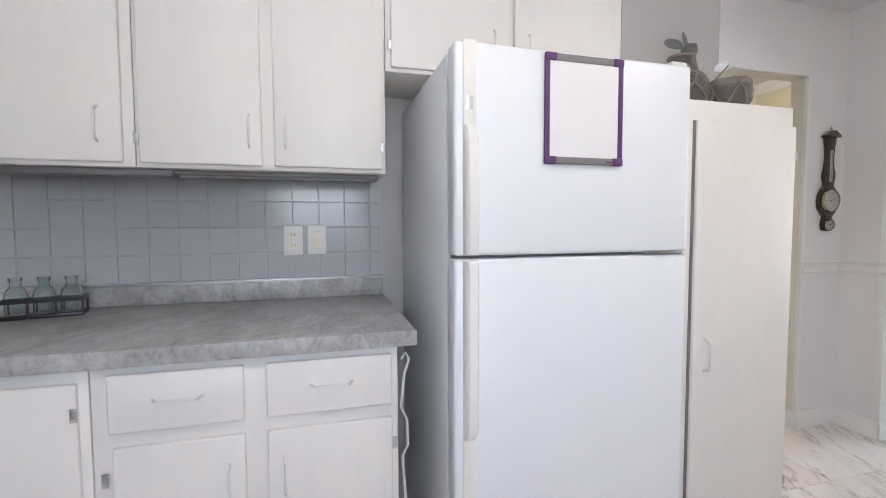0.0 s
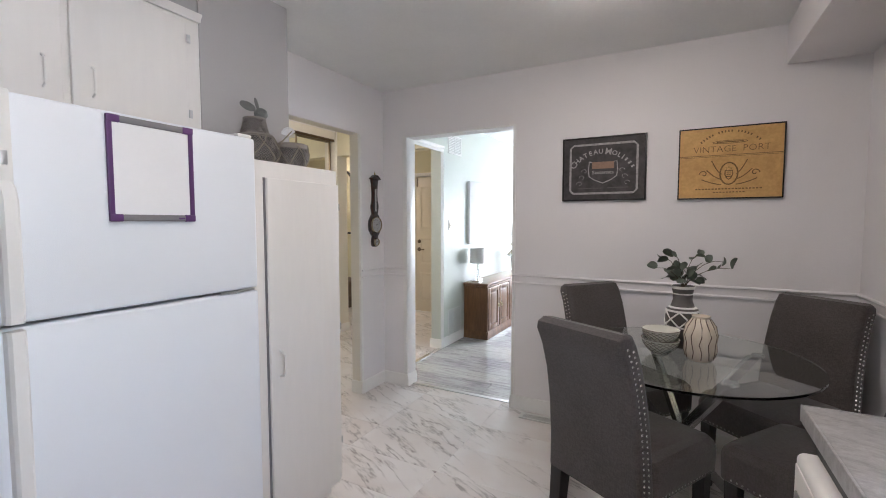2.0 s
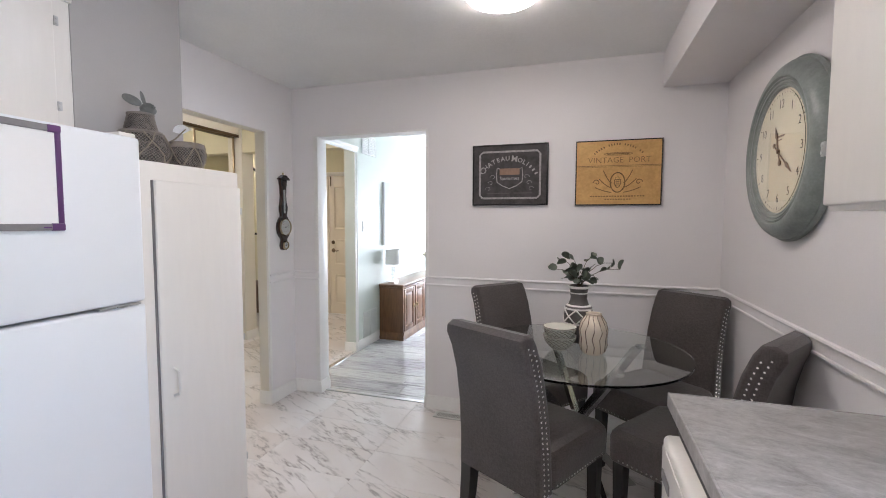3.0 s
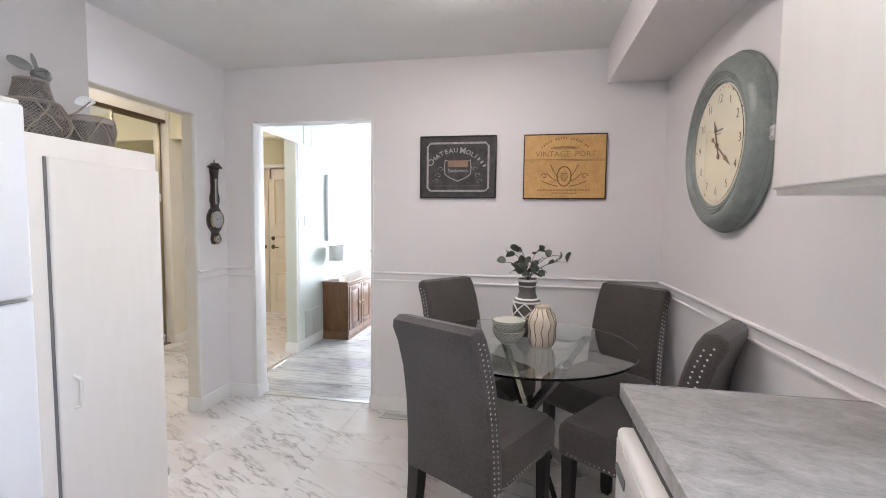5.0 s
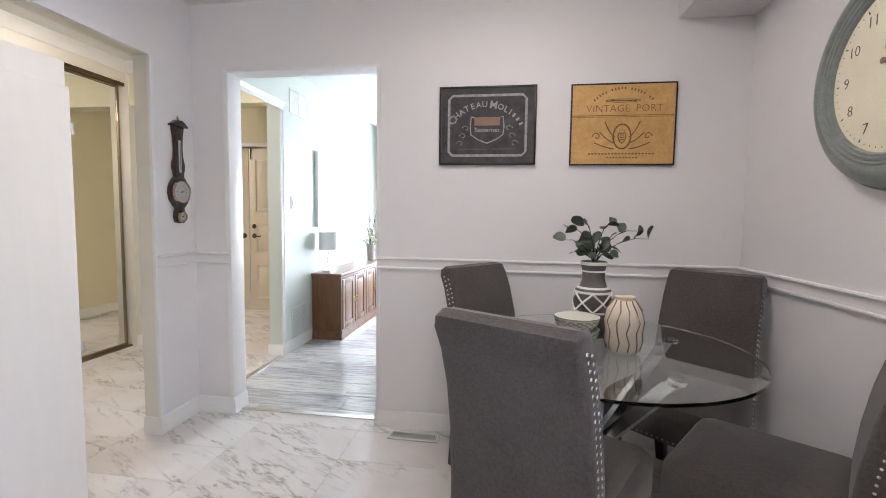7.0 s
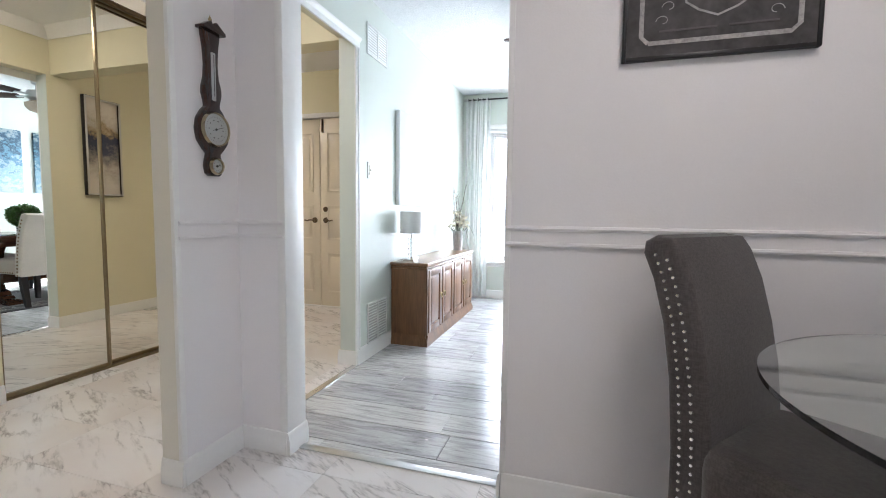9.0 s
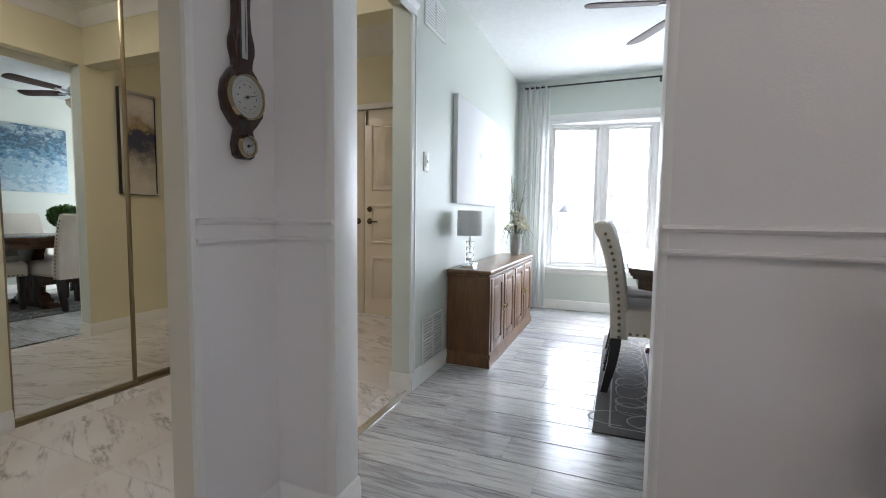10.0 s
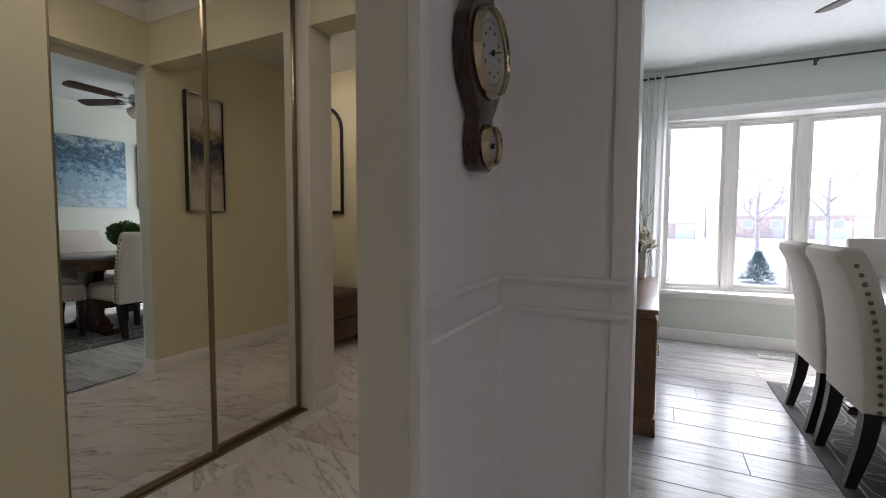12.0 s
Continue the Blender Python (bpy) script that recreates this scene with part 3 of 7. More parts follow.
struct("casing_side", boxes((4.22, 4.26, YL - 0.010, YL, 0.10, 2.105), (4.253, 4.268, YL - 0.016, YL, 0.10, 2.105), bevel=0.003), TRIM, "white casing beside the foyer opening", "casing")
struct("threshold_foyer", boxes((XA2, 4.225, YL - 0.022, YL + 0.022, -0.002, 0.006), bevel=0.002), CHROME, "bright metal threshold strip", "threshold")
struct("threshold_kitchen", boxes((XA + 0.055, XA + 0.095, 0.81, 1.705, -0.002, 0.006), bevel=0.002), STEEL, "metal threshold strip in the doorway", "threshold")

# ---- kitchen ----
def text_bm(words, size, depth=0.0006, bold=0.0):
    data = bpy.data.curves.new("lettering", "FONT")
    data.body, data.size, data.extrude, data.offset = words, size, depth, bold
    data.align_x, data.align_y, data.resolution_u = "CENTER", "CENTER", 2
    ob = bpy.data.objects.new("lettering", data)
    scene.collection.objects.link(ob)
    bpy.context.view_layer.update()
    mesh = bpy.data.meshes.new_from_object(ob)
    bm = bmesh.new()
    bm.from_mesh(mesh)
    bpy.data.objects.remove(ob)
    bpy.data.curves.remove(data)
    bpy.data.meshes.remove(mesh)
    return bm


def pull(bow=0.017, length=0.10, r=0.0038):
    """A bowed bar handle along z, standing out to -y."""
    pts = []
    for k in range(13):
        u = k / 12
        pts.append((0, -bow * min(1, 3.2 * math.sin(math.pi * u)) if 0 < k < 12 else 0.002, (u - 0.5) * length))
    return tube(pts, r, 8)


def hinge_bm():
    bm = boxes((-0.007, 0.007, -0.004, 0.002, -0.016, 0.016), bevel=0.0015)
    for z in (-0.008, 0.0085):
        merge(bm, lathe([(0, 0.003), (0.0045, 0.002), (0.0045, 0)], 10), pose(0, -0.004, z, 90))
    return bm


def cabinet(name, label, x0, x1, yf, yb, z0, z1, doors, stile=0.03, out=-1, top_mould=False, group=""):
    """A face-frame cabinet. doors: (x0, x1, z0, z1, handle x, hinge x, kind). out=-1: it faces -y."""
    cab = thing(name, label, "cabinet", pose((x0 + x1) / 2, yf, 0, 0, 0, 0 if out < 0 else 180), group)
    cx = (x0 + x1) / 2
    w, d = (x1 - x0) / 2, abs(yb - yf)
    part("body", boxes((-w, w, 0.012, d, z0, z1), bevel=0.002), CABINET, cab)
    part("face_frame", boxes((-w, w, 0, 0.012, z0, z1), bevel=0.003), CABINET, cab)
    if top_mould:
        part("top_moulding", moved(profile_run([(0, z1 - 0.03), (0.012, z1 - 0.03), (0.015, z1 - 0.02), (0.024, z1 - 0.006), (0.024, z1), (0, z1)], -w, w), pose(0, -0.002, 0)), CABINET, cab)
    for a, b, c, e, hx, gx, kind in doors:
        a, b = sorted(((a - cx) * -out, (b - cx) * -out))
        door = part("drawer_front" if kind == "drawer" else "door", boxes((a, b, -0.016, -0.001, c, e), bevel=0.005, seg=3), CABINET, cab)
        if kind == "drawer":
            hb = moved(pull(0.022, 0.105), pose(0, 0, 0, 0, 90, 0))
            part("handle", moved(hb, pose((a + b) / 2, -0.016, (c + e) / 2 + 0.005)), PLASTIC, door, "white bowed bar handle")
        else:
            hz = {"up": c + 0.105, "low": e - 0.12, "mid": (c + e) / 2 - 0.12}[kind]
            part("handle", moved(pull(), pose((hx - cx) * -out, -0.016, hz)), PLASTIC, door, "white bowed bar handle")
            for z in (c + 0.07, e - 0.07):
                part("hinge", moved(hinge_bm(), pose((gx - cx) * -out, -0.018, z)), STEEL, door, "steel surface hinge")
    return cab


YU = 1.522
cabinet("wall_cabinet", "white painted wall cabinet with two flat doors", -1.22, -0.375, YU, YK - 0.002, 1.385, 2.215, [(-1.19, -0.82, 1.397, 2.17, -0.86, -1.18, "up"), (-0.79, -0.402, 1.397, 2.17, -0.462, -0.78, "up")], top_mould=True, group="upper cabinets")
cabinet("wall_cabinet", "white painted wall cabinet with two flat doors above the counter", -0.373, 0.353, YU, YK - 0.002, 1.385, 2.215, [(-0.361, -0.030, 1.397, 2.17, -0.065, -0.366, "up"), (0.005, 0.342, 1.397, 2.17, 0.04, 0.342, "up")], top_mould=True, group="upper cabinets")
cabinet("wall_cabinet", "short white painted wall cabinet above the fridge", 0.355, 1.262, YU, YK - 0.002, 1.722, 2.215, [(0.372, 0.79, 1.734, 2.17, 0.735, 0.368, "up"), (0.812, 1.20, 1.734, 2.17, 0.868, 1.205, "up")], top_mould=True, group="upper cabinets")
cabinet("base_cabinet", "white painted base cabinet with drawers over doors", -0.375, 0.335, 1.205, YK - 0.002, 0.09, 0.893, [(-0.338, -0.048, 0.735, 0.872, 0, 0, "drawer"), (-0.332, -0.048, 0.12, 0.700, -0.085, -0.345, "low"), (0.003, 0.318, 0.735, 0.872, 0, 0, "drawer"), (0.003, 0.318, 0.12, 0.700, 0.045, 0.322, "low")], group="base cabinets")
cabinet("base_cabinet", "white painted base cabinet with a tall door", -1.05, -0.377, 1.205, YK - 0.002, 0.09, 0.893, [(-1.02, -0.74, 0.12, 0.86, -0.78, -1.0, "low"), (-0.715, -0.396, 0.12, 0.86, -0.66, -0.40, "mid")], group="base cabinets")
struct("toe_kick", boxes((-1.05, 0.335, 1.27, YK, 0, 0.09)), CABINET, "recessed white kick board", "kick board")
wt = thing("worktop", "grey mottled laminate worktop with an upstand", "worktop", pose(-0.42, 1.49, 0.895))
part("slab", moved(boxes((-1.22, 0.383, 1.1765, YK - 0.001, 0.895, 0.935), bevel=0.004, seg=2), pose(0.42, -1.49, -0.895)), COUNTER, wt)
part("front_edge", moved(boxes((-1.22, 0.383, 1.172, 1.1775, 0.894, 0.9355), bevel=0.002, seg=2), pose(0.42, -1.49, -0.895)), COUNTER, wt)
part("upstand", moved(boxes((-1.22, 0.375, YK - 0.028, YK - 0.001, 0.935, 1.005), bevel=0.004), pose(0.42, -1.49, -0.895)), COUNTER, wt)
tagged(part("upstand_trim", boxes((-1.22, 0.377, YK - 0.031, YK - 0.0005, 1.005, 1.011), bevel=0.001), STEEL), "thin metal trim on the worktop upstand", "trim")
# grey strips for an unlit light strip and the shade under the edge
tagged(part("under_cabinet_strip", boxes((-0.30, 0.33, 1.565, 1.60, 1.372, 1.385), (-0.9, -0.29, 1.555, 1.63, 1.365, 1.385), bevel=0.003), BOARDGREY), "grey strips for an unlit light strip and edge shade under the wall cabinets", "rail")
# wall tiles above the upstand
field = tagged(part("tile_field", boxes((-1.22, 0.372, YK - 0.004, YK, 1.0, 1.385)), TILEJOINT), "pale glazed wall tiles behind the counter", "backsplash", "", "structure")
one = boxes((-0.0474, 0.0474, -0.0035, 0.001, -0.0474, 0.0474), bevel=0.0014, seg=1)
half = boxes((-0.019, 0.019, -0.0035, 0.001, -0.0474, 0.0474), bevel=0.0014, seg=1)
tile_mesh, half_mesh = None, None
for row in range(4):
    for col in range(17):
        x, z = 0.326 - 0.0482 - 0.0966 * (col - 0), 1.061 + 0.0966 * row
        if col == 0:
            if half_mesh is None:
                ob = part("tile", half, WALLTILE, field, m=pose(0.349, YK - 0.004, z))
                half_mesh = ob.data
            else:
                share("tile", half_mesh, field, pose(0.349, YK - 0.004, z))
        if tile_mesh is None:
            ob = part("tile", one, WALLTILE, field, m=pose(x, YK - 0.004, z))
            tile_mesh = ob.data
        else:
            share("tile", tile_mesh, field, pose(x, YK - 0.004, z))


def outlet(x, z, y=YK - 0.0095, switch=False, turn=0):
    ob = thing("light_switch" if switch else "power_outlet", "ivory rocker switch on a wall plate" if switch else "ivory duplex power outlet on a wall plate", "switch" if switch else "outlet", pose(x, y, z, 0, 0, turn))
    part("plate", boxes((-0.035, 0.035, -0.006, 0.001, -0.057, 0.057), bevel=0.003), PLASTIC, ob)
    if switch:
        part("toggle", boxes((-0.016, 0.016, -0.010, -0.004, -0.033, 0.033), (-0.004, 0.004, -0.018, -0.006, -0.006, 0.008), bevel=0.002), IVORY, ob)
    else:
        for z2 in (-0.02, 0.02):
            sock = part("socket", moved(prism([(0.016 * math.cos(a), 0.0135 * math.sin(a)) for a in (k * math.pi / 8 for k in range(16))], 0, 0.003), pose(0, -0.0055, z2, 90)), IVORY, ob)
            part("slots", boxes((-0.007, -0.005, -0.0095, -0.007, z2 - 0.003, z2 + 0.006), (0.005, 0.007, -0.0095, -0.007, z2 - 0.003, z2 + 0.006)), HOLE, sock)
    return ob


outlet(0.038, 1.157)
outlet(0.125, 1.158, switch=True)


def bottle_rack():
    rack = thing("bottle_carrier", "dark wire carrier with three small clear glass bottles", "bottle rack", pose(-0.685, 1.665, 0.935, 0, 0, 13))
    part("base", boxes((-0.10, 0.10, -0.032, 0.032, 0, 0.012), bevel=0.003), BLACKWOOD, rack)
    bm = bmesh.new()
    for y in (-0.032, 0.032):
        merge(bm, boxes((-0.10, 0.10, y - 0.0025, y + 0.0025, 0.048, 0.06)))
        for x in (-0.098, -0.033, 0.033, 0.098):
            merge(bm, boxes((x - 0.003, x + 0.003, y - 0.0025, y + 0.0025, 0.005, 0.06)))
    for x in (-0.098, 0.098):
        merge(bm, boxes((x - 0.003, x + 0.003, -0.032, 0.032, 0.048, 0.06)))
    part("wire_frame", bm, BLACKWOOD, rack)
    first = None
    for x in (-0.066, 0.0, 0.066):
        prof = [(0, 0.0135), (0.026, 0.0135), (0.028, 0.02), (0.028, 0.07), (0.024, 0.085), (0.014, 0.098), (0.0135, 0.112), (0.0165, 0.115), (0.0165, 0.124), (0.013, 0.124), (0.011, 0.112), (0.0115, 0.097), (0.021, 0.083), (0.025, 0.07), (0.025, 0.018), (0, 0.017)]
        part("bottle", moved(lathe(prof, 20), pose(x, 0, 0)), BOTTLE, rack, "small clear glass bottle")
    return rack


bottle_rack()


def fridge():
    fr = thing("fridge", "white top-freezer fridge with textured enamel doors", "fridge", pose(0.812, 1.08, 0))
    w = 0.353
    part("body", boxes((-w, w, 0.075, 0.72, 0.03, 1.655), bevel=0.006), FRIDGE, fr)
    part("gasket", boxes((-w + 0.01, w - 0.01, 0.062, 0.076, 0.06, 1.65)), GASKET, fr)
    for name, z0, z1 in (("freezer_door", 1.1365, 1.662), ("fridge_door", 0.075, 1.1275)):
        door = part(name, boxes((-w, w, 0.0, 0.062, z0, z1), bevel=0.010, seg=3), FRIDGE, fr)
        # the grip runs the height of the door edge, thicker towards the gap
        if name == "freezer_door":
            part("handle_trim", boxes((-w + 0.022, -w + 0.056, -0.005, 0.006, z1 - 0.21, z1 + 0.003), bevel=0.003), PLASTIC, door)
            part("badge", boxes((-w + 0.031, -w + 0.047, -0.0065, -0.004, z1 - 0.165, z1 - 0.133), bevel=0.001), STEEL, door, "small silver badge")
            zs, ys = [z1 - 0.200, z1 - 0.215, z1 - 0.245, z1 - 0.30, z0 + 0.02, z0 + 0.004], [-0.004, -0.022, -0.032, -0.034, -0.034, -0.030]
        else:
            part("handle_trim", boxes((-w + 0.022, -w + 0.056, -0.005, 0.006, z0 + 0.04, z1 - 0.455), bevel=0.003), PLASTIC, door)
            zs, ys = [z1 - 0.004, z1 - 0.02, z1 - 0.36, z1 - 0.42, z1 - 0.450, z1 - 0.465], [-0.030, -0.034, -0.034, -0.032, -0.022, -0.004]
        bm = loft([[(-w + 0.022, 0.006, z), (-w + 0.022, y + 0.008, z), (-w + 0.028, y, z), (-w + 0.050, y, z), (-w + 0.056, y + 0.008, z), (-w + 0.056, 0.006, z)] for y, z in zip(ys, zs)])
        part("handle", bm, PLASTIC, door, "long white moulded grip")
    part("hinge_cover", boxes((w - 0.06, w - 0.005, 0.01, 0.075, 1.662, 1.675), bevel=0.005), PLASTIC, fr)
    part("middle_hinge", boxes((w - 0.15, w - 0.02, -0.004, 0.05, 1.1285, 1.1355), (w - 0.10, w - 0.075, -0.010, 0.0, 1.1285, 1.1355), bevel=0.002), STEEL, fr)
    part("toe_grille", boxes((-w + 0.01, w - 0.01, 0.03, 0.08, 0.012, 0.068), bevel=0.004), PLASTIC, fr)
    for x in (-w + 0.06, w - 0.06):
        for y in (0.12, 0.66):
            part("foot", moved(lathe([(0, 0), (0.02, 0), (0.02, 0.032), (0, 0.032)], 12), pose(x, y, 0)), DARK, fr)
    return fr


fridge()


def whiteboard():
    wb = thing("whiteboard", "small magnetic whiteboard with a purple and grey frame", "whiteboard", pose(0.815, 1.0785, 1.512))
    w, h = 0.116, 0.140
    part("panel", boxes((-w + 0.01, w - 0.01, -0.006, 0, -h + 0.01, h - 0.01)), BOARD, wb)
    for x in (-w, w - 0.014):
        part("side_rail", boxes((x, x + 0.014, -0.010, 0, -h, h), bevel=0.003), PURPLE, wb, "purple plastic rail")
    for z in (-h, h - 0.018):
        part("end_rail", boxes((-w + 0.03, w - 0.03, -0.011, 0, z, z + 0.018), bevel=0.003), BOARDGREY, wb, "grey plastic rail")
        for x in (-w, w - 0.032):
            part("corner", boxes((x, x + 0.032, -0.0125, 0, z - 0.001, z + 0.019), bevel=0.003), PURPLE, wb, "purple plastic corner")
    part("mark", boxes((w - 0.052, w - 0.034, -0.0118, -0.010, -h + 0.006, -h + 0.010)), PURPLE, wb)


whiteboard()


def pantry():
    pn = thing("pantry_cabinet", "tall white painted pantry cabinet with one door", "cabinet", pose(1.456, 1.205, 0))
    w = 0.266
    part("body", boxes((-w, w, 0.014, 0.318, 0.08, 1.612), (-w, w, 0.06, 0.318, 0, 0.08), bevel=0.003), CABINET, pn)
    part("face_frame", boxes((-w, w, 0, 0.014, 0.08, 1.612), bevel=0.003), CABINET, pn)
    door = part("door", boxes((-w + 0.114, w - 0.004, -0.017, -0.001, 0.105, 1.545), bevel=0.005, seg=3), CABINET, pn)
    part("handle", moved(pull(0.028, 0.11, 0.005), pose(-w + 0.160, -0.017, 0.785)), PLASTIC, door, "white bowed bar handle")
    for z in (0.30, 0.865, 1.44):
        part("hinge", moved(hinge_bm(), pose(w - 0.001, -0.012, z, 0, 0, 60)), STEEL, door, "steel surface hinge")
    # grey strip imitates the shade in the gap beside the door
    part("gap_shade_strip", boxes((-w + 0.107, -w + 0.114, -0.006, 0.0, 0.105, 1.545)), BOARDGREY, pn)


pantry()


def mesh_skin(profile, n, rows, r=0.0011):
    """Crossing wires that wind round a turned outline."""
    bm = bmesh.new()
    m = len(profile)
    for sgn in (-1, 1):
        for k in range(n):
            pts = []
            for j in range(rows + 1):
                u = j / rows * (m - 1)
                i = min(int(u), m - 2)
                rr = profile[i][0] + (profile[i + 1][0] - profile[i][0]) * (u - i)
                zz = profile[i][1] + (profile[i + 1][1] - profile[i][1]) * (u - i)
                a = 2 * math.pi * k / n + sgn * j / rows * 1.4
                pts.append((rr * math.cos(a), rr * math.sin(a), zz))
            merge(bm, tube(pts, r, 3))
    return bm


def gauze():
    """Fine wire cloth that lets some light through between its wires."""
    mat, nt, p, src = base_nodes("fine_wire_gauze", 0.6, 0.2)
    tone = ramp_node(nt, noise_node(nt, src, 40, 4), [(0.3, (0.13, 0.115, 0.10)), (0.7, (0.30, 0.27, 0.245))])
    nt.links.new(tone, p.inputs["Base Color"])
    clear = nt.nodes.new("ShaderNodeBsdfTransparent")
    mx = nt.nodes.new("ShaderNodeMixShader")
    mx.inputs[0].default_value = 0.42
    nt.links.new(p.outputs[0], mx.inputs[1]), nt.links.new(clear.outputs[0], mx.inputs[2])
    nt.links.new(mx.outputs[0], nt.nodes["Material Output"].inputs[0])
    return mat


GAUZE = gauze()


def hoop(r, z, thick):
    return lathe([(r + thick * math.cos(a), z + thick * 1.3 * math.sin(a)) for a in (k * math.pi / 4 for k in range(8))], 36, True)


def basket_lantern(label, x, y, body, cup=None):
    """A rope-netted wire basket; a cup of wire cloth may stand on its shoulder."""
    ob = thing("mesh_lantern", label, "decoration", pose(x, y, 1.613))
    for name, prof in (("basket", body), ("cup", cup)):
        if prof:
            skin = part(name, mesh_skin(prof, 46, 14, 0.0008), WIRE, ob, "rusty woven wire mesh")
            part("gauze", lathe([(r - 0.002, z) for r, z in prof] + [(r - 0.003, z) for r, z in prof[::-1]], 36, True), GAUZE, skin)
            part("rim", hoop(prof[-1][0], prof[-1][1], 0.0035), WIRE, skin, "dark wire rim")
            part("foot_ring", hoop(prof[0][0], prof[0][1] + 0.004, 0.003), WIRE, skin)
    part("bottom", lathe([(0, 0.001), (body[0][0] - 0.003, 0.001), (body[0][0] - 0.003, 0.004), (0, 0.004)], 28), WIRE, ob)
    for k in range(5):
        for sgn in (-1, 1):
            pts = []
            for j, (r, z) in enumerate(body):
                a = 2 * math.pi * k / 5 + sgn * 0.9 * j / (len(body) - 1)
                pts.append(((r + 0.004) * math.cos(a), (r + 0.004) * math.sin(a), z + 0.003))
            part("rope", tube(pts, 0.0024, 6), ROPE, ob, "knotted jute rope")
    return ob


big = basket_lantern("tall wire mesh lantern netted in rope with a metal turtle", 1.405, 1.375, [(0.084, 0.0), (0.100, 0.035), (0.101, 0.06), (0.090, 0.09), (0.072, 0.122)], [(0.060, 0.126), (0.057, 0.142), (0.050, 0.17), (0.044, 0.198)])
part("shoulder", lathe([(0.074, 0.120), (0.078, 0.124), (0.074, 0.131), (0.060, 0.133), (0.058, 0.128)], 36, True), WIRE, big, "dark wire shoulder ring")
part("cap", lathe([(0, 0.198), (0.043, 0.198), (0.046, 0.200), (0.043, 0.203), (0, 0.203)], 32), PEWTER, big, "grey metal cap")
turtle = moved(lathe([(0, -0.012), (0.024, -0.010), (0.029, 0.0), (0.021, 0.016), (0, 0.023)], 18), pose(0.022, -0.014, 0.222, 58, 0, -30))
for k in range(3):
    merge(turtle, tube([(0.0, -0.012 * (k - 1) - 0.008, 0.212 + 0.008 * k), (0.022, -0.034 - 0.004 * k, 0.222 + 0.007 * k), (0.044, -0.026, 0.222 + 0.006 * k)], 0.0022, 5))
merge(turtle, prism([(0.034 * math.cos(a), 0.019 * math.sin(a)) for a in (k * math.pi / 8 for k in range(16))], 0, 0.004, bevel=0.001), pose(-0.022, 0.014, 0.250, 72, 26, -41))
merge(turtle, prism([(0.007 * math.cos(a), 0.030 * math.sin(a)) for a in (k * math.pi / 8 for k in range(16))], 0, 0.004, bevel=0.001), pose(0.010, -0.004, 0.262, 82, -14, -41))
part("finial", turtle, PEWTER, big, "grey metal sea turtle")
small = basket_lantern("low wire mesh basket netted in rope with a silver shell", 1.550, 1.312, [(0.060, 0.0), (0.071, 0.028), (0.073, 0.06), (0.069, 0.088), (0.065, 0.102)])
part("collar", lathe([(0.064, 0.084), (0.0705, 0.084), (0.067, 0.104), (0.061, 0.104)], 36, True), WIRE, small, "dark wire collar")
SX, SY, SZ = 0.002, 0.018, 0.150
shell = bmesh.new()
for k in range(11):
    a = (k - 5) * 0.27
    merge(shell, tube([(0, 0, 0), (0.019 * math.sin(a), 0.003, 0.004 + 0.017 * math.cos(a)), (0.031 * math.sin(a), 0, 0.008 + 0.029 * math.cos(a))], 0.0024, 6, 1.7))
part("stalk", tube([(-0.045, 0.045, 0.104), (-0.02, 0.03, 0.125), (SX, SY, SZ + 0.004), (0.016, 0.010, SZ + 0.022)], 0.0035, 6), ROPE, small)
part("finial", moved(shell, pose(SX, SY, SZ, 0, -12, -41)), SHELL, small, "silver scallop shell")

# power cord beside the base cabinet
cord = [(0.352, 1.24, 0.84), (0.362, 1.23, 0.86), (0.372, 1.235, 0.84), (0.360, 1.24, 0.80), (0.350, 1.25, 0.70), (0.368, 1.25, 0.66), (0.372, 1.26, 0.58), (0.355, 1.26, 0.55), (0.375, 1.27, 0.30), (0.36, 1.28, 0.0)]
tagged(part("extension_cable", tube(cord, 0.004, 6), PLASTIC), "white power cable hanging beside the fridge", "cable")

# ---- counter under the clock wall ----
wt = thing("worktop", "grey mottled laminate worktop over the dishwasher", "worktop", pose(0, -0.8, 0.90))
part("slab", moved(boxes((-1.6, 1.3815, YC, -0.5205, 0.90, 0.938), bevel=0.004, seg=2), pose(0, 0.8, -0.90)), COUNTER, wt)
part("front_edge", moved(boxes((-1.6, 1.387, -0.521, -0.515, 0.899, 0.9385), bevel=0.002, seg=2), pose(0, 0.8, -0.90)), COUNTER, wt)
part("end_edge", moved(boxes((1.381, 1.387, YC, -0.5215, 0.899, 0.9385), bevel=0.002, seg=2), pose(0, 0.8, -0.90)), COUNTER, wt)
rb = thing("base_cabinet", "white painted base cabinet end under the worktop", "cabinet", pose(0.99, -0.8, 0), "base cabinets")
part("body", boxes((-0.35, 0.37, -0.298, 0.245, 0.09, 0.898), (-0.35, 0.37, -0.298, 0.19, 0, 0.09), bevel=0.002), CABINET, rb)
dw = thing("dishwasher", "white dishwasher with a rounded door front", "dishwasher", pose(0.98, -0.523, 0))
part("door", boxes((-0.30, 0.30, -0.02, 0.035, 0.12, 0.872), bevel=0.016, seg=4), PLASTIC, dw)
part("control_panel", boxes((-0.28, 0.28, 0.035, 0.038, 0.77, 0.85), bevel=0.001), PLASTIC, dw)
part("latch", boxes((-0.28, -0.18, 0.037, 0.05, 0.79, 0.83), bevel=0.003), BOARDGREY, dw)
part("badge", boxes((0.18, 0.26, 0.037, 0.042, 0.775, 0.80), bevel=0.003), BOARDGREY, dw)
